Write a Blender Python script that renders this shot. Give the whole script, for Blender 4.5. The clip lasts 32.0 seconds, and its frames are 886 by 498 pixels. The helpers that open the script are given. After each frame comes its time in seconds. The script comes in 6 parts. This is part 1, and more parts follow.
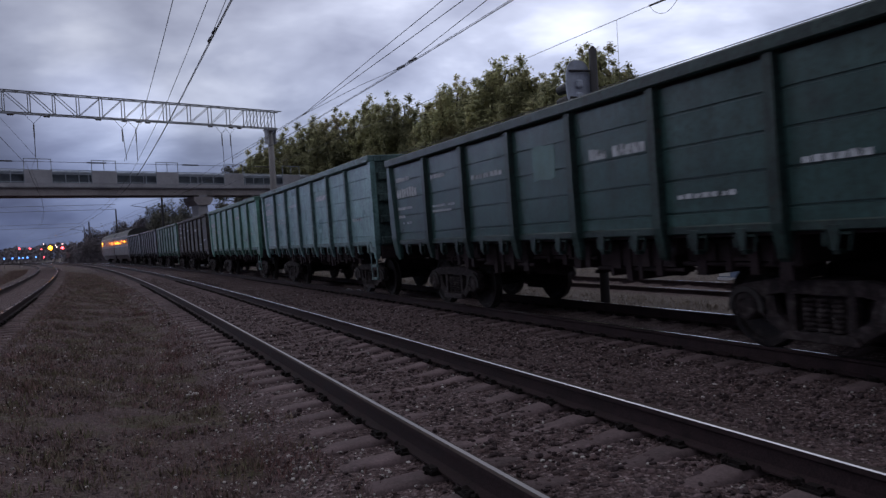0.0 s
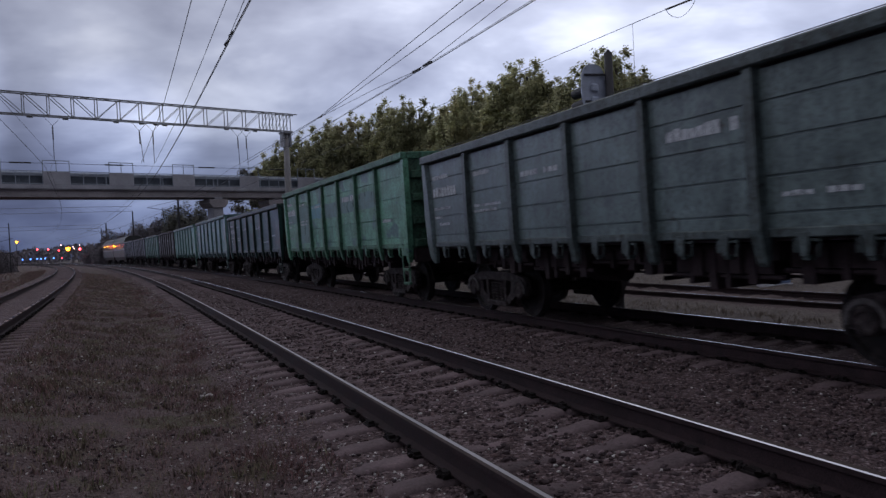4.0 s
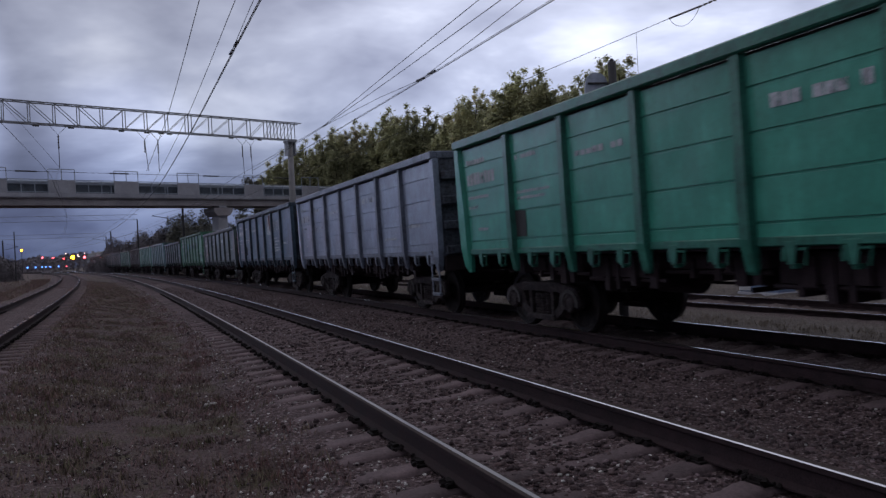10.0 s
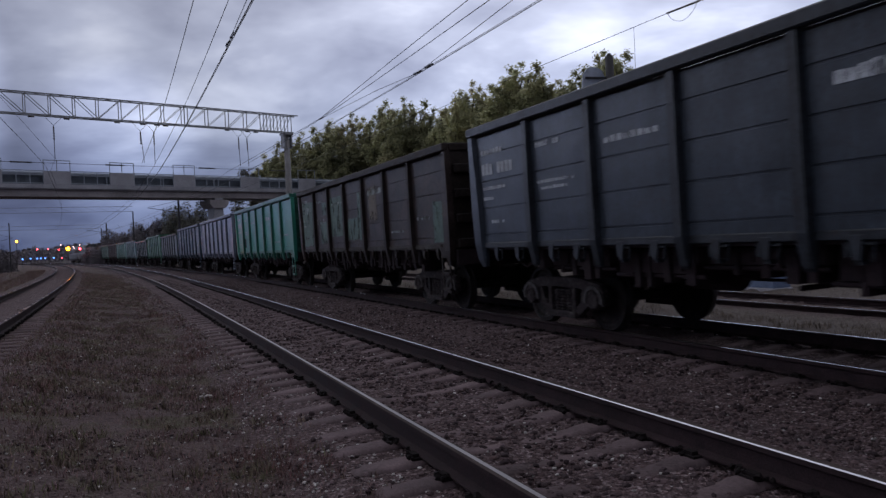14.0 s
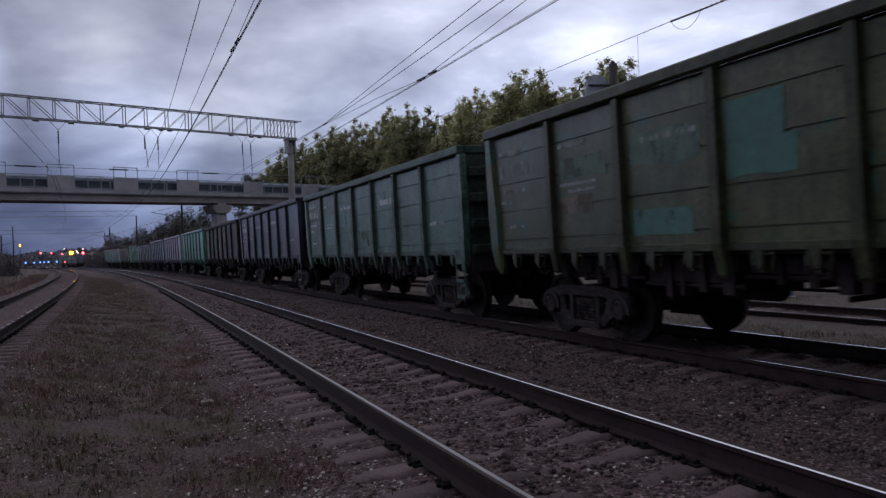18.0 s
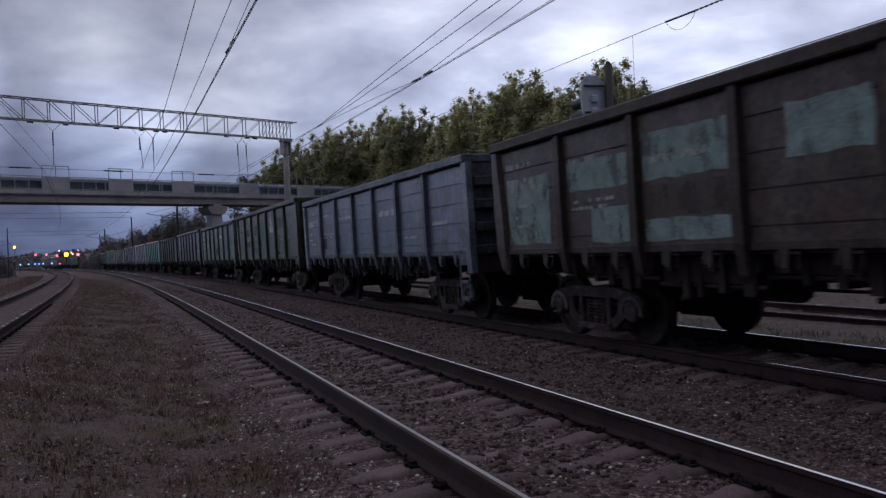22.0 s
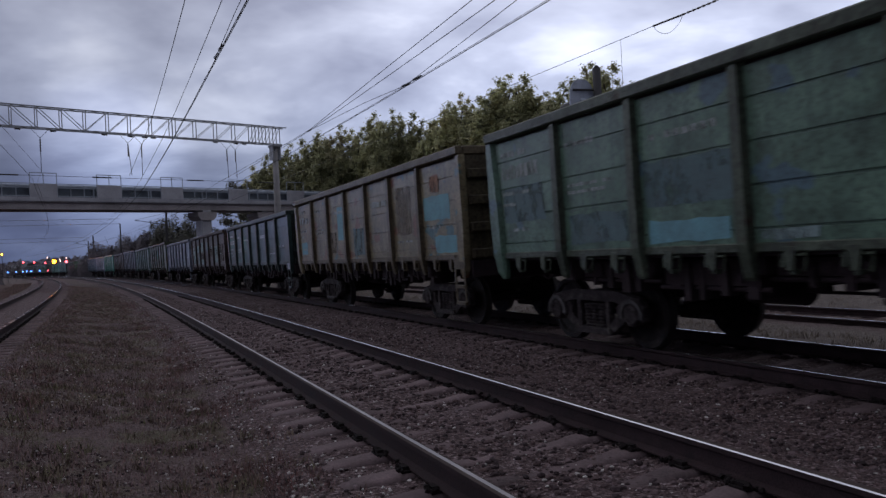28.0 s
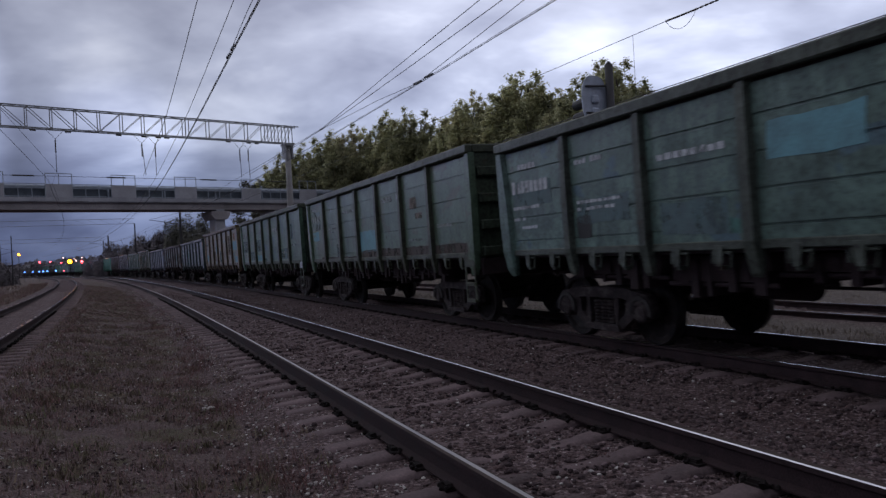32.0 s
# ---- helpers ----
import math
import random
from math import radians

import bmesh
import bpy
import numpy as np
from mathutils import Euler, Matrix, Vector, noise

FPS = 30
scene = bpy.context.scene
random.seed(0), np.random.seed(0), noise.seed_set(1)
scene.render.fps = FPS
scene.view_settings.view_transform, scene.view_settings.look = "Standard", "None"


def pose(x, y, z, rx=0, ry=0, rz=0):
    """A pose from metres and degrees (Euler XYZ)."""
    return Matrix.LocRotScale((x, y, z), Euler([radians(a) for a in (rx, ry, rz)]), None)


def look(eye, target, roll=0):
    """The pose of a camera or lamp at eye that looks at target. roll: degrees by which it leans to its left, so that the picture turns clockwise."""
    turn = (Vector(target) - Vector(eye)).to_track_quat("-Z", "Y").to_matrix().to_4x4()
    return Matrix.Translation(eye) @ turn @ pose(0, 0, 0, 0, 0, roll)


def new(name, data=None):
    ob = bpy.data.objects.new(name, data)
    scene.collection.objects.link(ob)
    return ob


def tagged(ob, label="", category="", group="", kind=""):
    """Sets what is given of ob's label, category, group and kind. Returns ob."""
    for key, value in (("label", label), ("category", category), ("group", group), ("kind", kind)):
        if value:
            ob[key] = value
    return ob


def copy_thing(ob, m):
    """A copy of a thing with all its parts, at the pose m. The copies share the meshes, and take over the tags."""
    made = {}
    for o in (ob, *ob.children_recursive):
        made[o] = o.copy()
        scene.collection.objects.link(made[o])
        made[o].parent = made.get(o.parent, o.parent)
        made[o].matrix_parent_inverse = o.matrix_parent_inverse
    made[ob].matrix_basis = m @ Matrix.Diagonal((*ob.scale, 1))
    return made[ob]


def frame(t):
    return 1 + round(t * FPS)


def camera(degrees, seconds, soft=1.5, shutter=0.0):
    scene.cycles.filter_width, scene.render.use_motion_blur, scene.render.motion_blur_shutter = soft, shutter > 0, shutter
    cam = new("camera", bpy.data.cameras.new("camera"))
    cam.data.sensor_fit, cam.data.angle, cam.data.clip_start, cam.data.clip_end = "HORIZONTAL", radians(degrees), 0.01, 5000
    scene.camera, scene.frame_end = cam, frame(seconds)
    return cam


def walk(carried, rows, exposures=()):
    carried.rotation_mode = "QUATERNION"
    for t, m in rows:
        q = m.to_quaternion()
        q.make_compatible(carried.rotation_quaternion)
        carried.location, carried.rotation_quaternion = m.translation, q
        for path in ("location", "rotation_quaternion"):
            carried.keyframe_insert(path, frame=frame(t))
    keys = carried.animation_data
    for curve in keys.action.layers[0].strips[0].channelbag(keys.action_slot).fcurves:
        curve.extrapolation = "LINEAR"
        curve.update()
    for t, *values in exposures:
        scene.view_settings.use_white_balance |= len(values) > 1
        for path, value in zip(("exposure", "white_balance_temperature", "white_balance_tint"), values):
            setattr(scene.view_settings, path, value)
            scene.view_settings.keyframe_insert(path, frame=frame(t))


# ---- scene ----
import itertools

# ---------------------------------------------------------------- camera
LENS = 60.66
EYE = (0.0, 0.0, 1.37)
cam = camera(LENS, 32.0, soft=1.4, shutter=0.3)
# seconds, pitch, roll, yaw of the hand-held camera, which stays on one spot
TURNS = [
    (0.0, -1.02, 3.20, -1.03),
    (0.5, -1.06, 3.16, -0.67),
    (1.0, -1.05, 2.77, -0.62),
    (1.5, -0.93, 2.67, -0.49),
    (2.0, -0.74, 2.69, -0.12),
    (2.5, -0.49, 2.57, 0.23),
    (4.5, -0.80, 2.95, 0.03),
    (5.0, -0.90, 3.02, 0.21),
    (5.5, -1.02, 2.56, -0.12),
    (6.0, -0.60, 2.68, -0.15),
    (6.5, -0.60, 2.79, 0.27),
    (7.0, -0.19, 2.62, 0.12),
    (7.5, -0.10, 2.52, 0.14),
    (8.0, 0.31, 2.56, 0.03),
    (8.5, -0.01, 2.93, 0.10),
    (9.0, 0.27, 3.08, -0.06),
    (9.5, 0.09, 2.90, 0.13),
    (10.0, -0.05, 2.84, 0.33),
    (10.5, -0.11, 2.89, 0.09),
    (11.0, -0.04, 2.89, 0.33),
    (11.5, -0.50, 2.60, 0.45),
    (12.0, -0.36, 2.56, 0.52),
    (12.5, -0.29, 2.40, 0.16),
    (13.0, -0.45, 2.32, 0.00),
    (13.5, -0.41, 2.60, 0.08),
    (14.0, -0.54, 2.50, 0.04),
    (14.5, -0.54, 2.70, 0.18),
    (16.5, 0.02, 2.17, 0.21),
    (17.0, 0.02, 2.14, 0.04),
    (17.5, 0.12, 2.03, 0.06),
    (18.0, -0.05, 2.15, 0.24),
    (18.5, -0.04, 2.18, 0.10),
    (19.0, -0.04, 2.40, 0.10),
    (19.5, -0.11, 2.41, 0.11),
    (20.0, -0.04, 2.43, 0.16),
    (20.5, 0.04, 2.36, 0.18),
    (21.0, 0.01, 2.17, -0.05),
    (21.5, 0.02, 2.24, -0.04),
    (22.0, -0.01, 2.29, -0.07),
    (22.5, 0.06, 2.64, -0.13),
    (23.0, -0.14, 2.46, -0.09),
    (23.5, -0.39, 2.40, 0.06),
    (24.0, -0.85, 2.78, -0.16),
    (24.5, -0.51, 3.05, -1.28),
    (25.0, -0.67, 3.03, -1.30),
    (25.5, -0.39, 3.33, -1.27),
    (27.5, 0.14, 2.82, -0.78),
    (28.0, 0.29, 2.71, -0.79),
    (28.5, 0.35, 2.76, -0.87),
    (29.0, 0.19, 2.84, -0.74),
    (29.5, 0.27, 3.04, -0.46),
    (30.0, 0.06, 3.09, -0.47),
    (30.5, 0.30, 3.23, -0.72),
    (31.0, 0.24, 3.21, -0.35),
    (31.5, 0.21, 3.12, -0.13),
    (32.0, 0.17, 3.03, 0.16),
]
walk(cam, [(t, pose(*EYE, 90 + p, r, y)) for t, p, r, y in TURNS])
scene.view_settings.exposure = 0.0

# ---------------------------------------------------------------- plan of the line
# The tracks are concentric arcs, very slightly curved to the left.  "off" is the
# distance to the right of the left rail of track 1, "s" the way along the line.
X0, HEAD, CURVE = 2.137, 0.39647, 0.000781
S_MIN, S_MAX = -60.0, 420.0
CANT = 1.532
TC = math.tan(radians(CANT))
GAUGE = 1.585
# left rail's offset and height of each track
TRACK_1 = (0.0, 0.0)
TRACK_2 = (4.775, -0.073)
TRACK_LEFT = (-4.098 - GAUGE, 0.16)
TRACK_RIGHT = (11.9, -0.39)
TRAIN_OFF = TRACK_2[0] + GAUGE / 2
TRAIN_Z = TRACK_2[1] + GAUGE / 2 * TC


def line(off, s):
    """x, y and heading of a point of the line."""
    c = min(max(s, S_MIN), S_MAX)
    th = HEAD + CURVE * c
    x = X0 + (math.cos(th) - math.cos(HEAD)) / CURVE
    y = (math.sin(th) - math.sin(HEAD)) / CURVE
    x, y = x - (s - c) * math.sin(th), y + (s - c) * math.cos(th)
    return x + off * math.cos(th), y + off * math.sin(th), th


def train_s(t):
    """Where the front wall of wagon 0 is along the line at t seconds."""
    return 16.93 + 6.5915 * t + 0.00609 * t * t


def smooth(a, b, x):
    k = min(max((x - a) / (b - a), 0.0), 1.0)
    return k * k * (3 - 2 * k)


PROFILE = [(-60, -0.6), (-30, -0.5), (-9, -0.25), (-7.2, -0.2), (-6.6, -0.07), (-3.2, -0.03), (-2.6, -0.15), (-1.5, -0.31), (-0.95, -0.30),
           (-0.6, -0.232), (2.25, -0.165), (2.6, -0.23), (3.2, -0.35), (3.7, -0.34), (4.1, -0.30), (7.1, -0.23), (7.5, -0.33),
           (8.0, -0.45), (10.6, -0.55), (11.2, -0.53), (14.2, -0.50), (15, -0.60), (24, -0.5), (60, -0.6)]


def ground_z(off):
    if off <= PROFILE[0][0] or off >= PROFILE[-1][0]:
        return -0.6
    for (a, za), (b, zb) in zip(PROFILE, PROFILE[1:]):
        if a <= off <= b:
            return za + (zb - za) * (off - a) / (b - a)


# ---------------------------------------------------------------- light
world = bpy.data.worlds.new("overcast_dusk")
scene.world = world
world.use_nodes = True
wn, wl = world.node_tree.nodes, world.node_tree.links
wn.clear()


def node(tree_nodes, kind, **values):
    n = tree_nodes.new(kind)
    for k, val in values.items():
        if k in n.inputs:
            n.inputs[k].default_value = val
    return n


def ramp(tree_nodes, stops, mode="LINEAR"):
    n = tree_nodes.new("ShaderNodeValToRGB")
    n.color_ramp.interpolation = mode
    while len(n.color_ramp.elements) < len(stops):
        n.color_ramp.elements.new(0.5)
    for e, (p, c) in zip(n.color_ramp.elements, stops):
        e.position = p
        e.color = (*c, 1) if len(c) == 3 else c
    return n


def sky():
    tc = wn.new("ShaderNodeTexCoord")
    sep = wn.new("ShaderNodeSeparateXYZ")
    wl.new(tc.outputs["Generated"], sep.inputs[0])
    up = wn.new("ShaderNodeMath"); up.operation = "MAXIMUM"; up.inputs[1].default_value = 0.0
    wl.new(sep.outputs[2], up.inputs[0])
    h = wn.new("ShaderNodeMath"); h.operation = "ADD"; h.inputs[1].default_value = 0.34
    wl.new(up.outputs[0], h.inputs[0])
    flat = wn.new("ShaderNodeVectorMath"); flat.operation = "DIVIDE"
    comb = wn.new("ShaderNodeCombineXYZ")
    wl.new(h.outputs[0], comb.inputs[0]); wl.new(h.outputs[0], comb.inputs[1]); comb.inputs[2].default_value = 1.0
    wl.new(tc.outputs["Generated"], flat.inputs[0]); wl.new(comb.outputs[0], flat.inputs[1])
    place = wn.new("ShaderNodeMapping")
    place.inputs["Location"].default_value = (0.35, 0.2, 0.0)
    place.inputs["Rotation"].default_value = (0, 0, radians(-35))
    place.inputs["Scale"].default_value = (1.1, 1.4, 0.6)
    wl.new(flat.outputs[0], place.inputs[0])
    big = node(wn, "ShaderNodeTexNoise", Scale=0.9, Detail=6.0, Roughness=0.52, Distortion=0.25)
    wl.new(place.outputs[0], big.inputs["Vector"])
    small = node(wn, "ShaderNodeTexNoise", Scale=2.8, Detail=4.0, Roughness=0.50, Distortion=0.3)
    wl.new(place.outputs[0], small.inputs["Vector"])
    mixn = wn.new("ShaderNodeMath"); mixn.operation = "MULTIPLY_ADD"; mixn.inputs[1].default_value = 0.27
    wl.new(small.outputs[0], mixn.inputs[0]); wl.new(big.outputs[0], mixn.inputs[2])
    cloud = ramp(wn, [(0.44, (0.226, 0.239, 0.317)), (0.56, (0.345, 0.362, 0.462)), (0.66, (0.550, 0.572, 0.682)), (0.78, (0.97, 0.98, 1.06))])
    wl.new(mixn.outputs[0], cloud.inputs[0])
    # clouds thicken to a darker, bluer layer low in the sky
    low = ramp(wn, [(0.0, (0.145, 0.182, 0.295)), (0.05, (0.17, 0.215, 0.345)), (0.10, (0.32, 0.375, 0.51)), (0.20, (0.62, 0.66, 0.76)), (0.45, (1.05, 1.05, 1.05)), (1.0, (1.05, 1.05, 1.05))])
    wl.new(sep.outputs[2], low.inputs[0])
    mul = wn.new("ShaderNodeMix"); mul.data_type = "RGBA"; mul.blend_type = "MULTIPLY"; mul.inputs[0].default_value = 1.0
    wl.new(cloud.outputs[0], mul.inputs[6]); wl.new(low.outputs[0], mul.inputs[7])
    nish = wn.new("ShaderNodeTexSky")
    nish.sky_type = "NISHITA"
    nish.sun_disc = False
    nish.sun_elevation = radians(-3)
    nish.sun_rotation = radians(30)
    air = wn.new("ShaderNodeBackground"); air.inputs[1].default_value = 0.05
    wl.new(nish.outputs[0], air.inputs[0])
    # the side of the sky where the sun went down, left of the line, stays lighter;
    # ahead the deck thins out in two places
    def lobe(direction, lo, hi, a, b):
        dot = wn.new("ShaderNodeVectorMath"); dot.operation = "DOT_PRODUCT"
        dot.inputs[1].default_value = Vector(direction).normalized()
        wl.new(tc.outputs["Generated"], dot.inputs[0])
        rng = wn.new("ShaderNodeMapRange"); rng.interpolation_type = "SMOOTHSTEP"
        rng.inputs["From Min"].default_value, rng.inputs["From Max"].default_value = lo, hi
        rng.inputs["To Min"].default_value, rng.inputs["To Max"].default_value = a, b
        wl.new(dot.outputs["Value"], rng.inputs["Value"])
        return rng.outputs[0]

    power = lobe((-0.715, 0.685, 0.18), 0.955, 1.0, 1.0, 8.5)
    # away from the sunset the deck grows darker
    for extra in (lobe((-0.50, 0.86, 0.25), -0.6, 0.75, 0.58, 1.0), lobe((0.33, 0.87, 0.38), 0.76, 1.0, 1.0, 1.7), lobe((-0.385, 0.915, 0.135), 0.9935, 1.0, 1.0, 1.6)):
        mulp = wn.new("ShaderNodeMath"); mulp.operation = "MULTIPLY"
        wl.new(power, mulp.inputs[0]); wl.new(extra, mulp.inputs[1])
        power = mulp.outputs[0]
    last = wn.new("ShaderNodeMath"); last.operation = "MULTIPLY"; last.inputs[1].default_value = SKY
    wl.new(power, last.inputs[0])
    power = last
    deck = wn.new("ShaderNodeBackground")
    wl.new(power.outputs[0], deck.inputs[1])
    wl.new(mul.outputs[2], deck.inputs[0])
    add = wn.new("ShaderNodeAddShader")
    wl.new(air.outputs[0], add.inputs[0]); wl.new(deck.outputs[0], add.inputs[1])
    out = wn.new("ShaderNodeOutputWorld")
    wl.new(add.outputs[0], out.inputs[0])


SKY = 1.0
sky()
sun = new("sun", bpy.data.lights.new("sun", "SUN"))
sun.data.energy, sun.data.angle, sun.data.color = 0.12, radians(60), (1.0, 0.95, 0.92)
sun.matrix_world = look((-80, 30, 60), (0, 0, 0))

# ---------------------------------------------------------------- materials
def material(name, color, rough=0.8, metal=0.0, var=0.35, scale=6.0, fine=60.0, bump=0.25, tint=None, spots=0.0, per_object=0.0, stretch=(1, 1, 1), spec=0.5, random_tone=0.0, island=(), worn=0.0):
    """A surface in two scales of noise: stains (scale) and grain (fine), with relief."""
    m = bpy.data.materials.new(name)
    m.use_nodes = True
    ns, ls = m.node_tree.nodes, m.node_tree.links
    bsdf = ns["Principled BSDF"]
    bsdf.inputs["Metallic"].default_value = metal
    bsdf.inputs["Specular IOR Level"].default_value = spec
    tc = ns.new("ShaderNodeTexCoord")
    mp = ns.new("ShaderNodeMapping")
    mp.inputs["Scale"].default_value = stretch
    ls.new(tc.outputs["Object"], mp.inputs[0])
    vec = mp.outputs[0]
    if per_object:
        info = ns.new("ShaderNodeObjectInfo")
        shift = ns.new("ShaderNodeVectorMath"); shift.operation = "SCALE"
        cmb = ns.new("ShaderNodeCombineXYZ")
        for i in range(3):
            ls.new(info.outputs["Random"], cmb.inputs[i])
        ls.new(cmb.outputs[0], shift.inputs[0]); shift.inputs["Scale"].default_value = per_object
        addv = ns.new("ShaderNodeVectorMath")
        ls.new(vec, addv.inputs[0]); ls.new(shift.outputs[0], addv.inputs[1])
        vec = addv.outputs[0]
    a = node(ns, "ShaderNodeTexNoise", Scale=scale, Detail=6.0, Roughness=0.6)
    b = node(ns, "ShaderNodeTexNoise", Scale=fine, Detail=4.0, Roughness=0.65)
    ls.new(vec, a.inputs["Vector"]); ls.new(vec, b.inputs["Vector"])
    c = Vector(color)
    dark, light = c * (1 - var), c * (1 + var)
    other = Vector(tint) if tint else light
    r1 = ramp(ns, [(0.3, tuple(dark)), (0.5, tuple(c)), (0.72, tuple(other))])
    ls.new(a.outputs[0], r1.inputs[0])
    r2 = ramp(ns, [(0.25, (1 - var,) * 3), (0.75, (1 + var * 0.6,) * 3)])
    ls.new(b.outputs[0], r2.inputs[0])
    mul = ns.new("ShaderNodeMix"); mul.data_type = "RGBA"; mul.blend_type = "MULTIPLY"; mul.inputs[0].default_value = 1.0
    ls.new(r1.outputs[0], mul.inputs[6]); ls.new(r2.outputs[0], mul.inputs[7])
    col = mul.outputs[2]
    if spots:
        v = node(ns, "ShaderNodeTexNoise", Scale=spots, Detail=2.0, Roughness=0.5)
        ls.new(vec, v.inputs["Vector"])
        rs = ramp(ns, [(0.66, (0, 0, 0)), (0.72, (1, 1, 1))])
        ls.new(v.outputs[0], rs.inputs[0])
        mx = ns.new("ShaderNodeMix"); mx.data_type = "RGBA"
        ls.new(rs.outputs[0], mx.inputs[0]); ls.new(col, mx.inputs[6])
        mx.inputs[7].default_value = (*(c * 2.6), 1)
        col = mx.outputs[2]
    if random_tone:
        info2 = ns.new("ShaderNodeObjectInfo")
        rt = ramp(ns, [(0.0, (1 - random_tone,) * 3), (1.0, (1 + random_tone,) * 3)])
        ls.new(info2.outputs["Random"], rt.inputs[0])
        mm = ns.new("ShaderNodeMix"); mm.data_type = "RGBA"; mm.blend_type = "MULTIPLY"; mm.inputs[0].default_value = 1.0
        ls.new(col, mm.inputs[6]); ls.new(rt.outputs[0], mm.inputs[7])
        col = mm.outputs[2]
    if island:
        geo = ns.new("ShaderNodeNewGeometry")
        ri = ramp(ns, [(k / (len(island) - 1), q) for k, q in enumerate(island)])
        ls.new(geo.outputs["Random Per Island"], ri.inputs[0])
        mi = ns.new("ShaderNodeMix"); mi.data_type = "RGBA"; mi.blend_type = "MULTIPLY"; mi.inputs[0].default_value = 1.0
        ls.new(col, mi.inputs[6]); ls.new(ri.outputs[0], mi.inputs[7])
        col = mi.outputs[2]
    if worn:
        # flaked away in spots, so that the coat below shows
        wm = ns.new("ShaderNodeMapping"); wm.inputs["Scale"].default_value = (1, 1, 0.45)
        ls.new(vec, wm.inputs[0])
        wv = node(ns, "ShaderNodeTexNoise", Scale=3.6, Detail=11.0, Roughness=0.76)
        ls.new(wm.outputs[0], wv.inputs["Vector"])
        wr = ramp(ns, [(0.72 - 0.34 * worn, (1, 1, 1)), (0.80 - 0.30 * worn, (0.12, 0.12, 0.12))])
        ls.new(wv.outputs[0], wr.inputs[0]); ls.new(wr.outputs[0], bsdf.inputs["Alpha"])
    ls.new(col, bsdf.inputs["Base Color"])
    rr = ramp(ns, [(0.3, (max(rough - 0.12, 0.05),) * 3), (0.7, (min(rough + 0.12, 1.0),) * 3)])
    ls.new(a.outputs[0], rr.inputs[0]); ls.new(rr.outputs[0], bsdf.inputs["Roughness"])
    if bump:
        bp = ns.new("ShaderNodeBump"); bp.inputs["Strength"].default_value = bump; bp.inputs["Distance"].default_value = 0.02
        ls.new(b.outputs[0], bp.inputs["Height"]); ls.new(bp.outputs[0], bsdf.inputs["Normal"])
    return m


def glow(name, color, strength):
    m = bpy.data.materials.new(name)
    m.use_nodes = True
    bsdf = m.node_tree.nodes["Principled BSDF"]
    bsdf.inputs["Base Color"].default_value = (*color, 1)
    bsdf.inputs["Emission Color"].default_value = (*color, 1)
    bsdf.inputs["Emission Strength"].default_value = strength
    return m


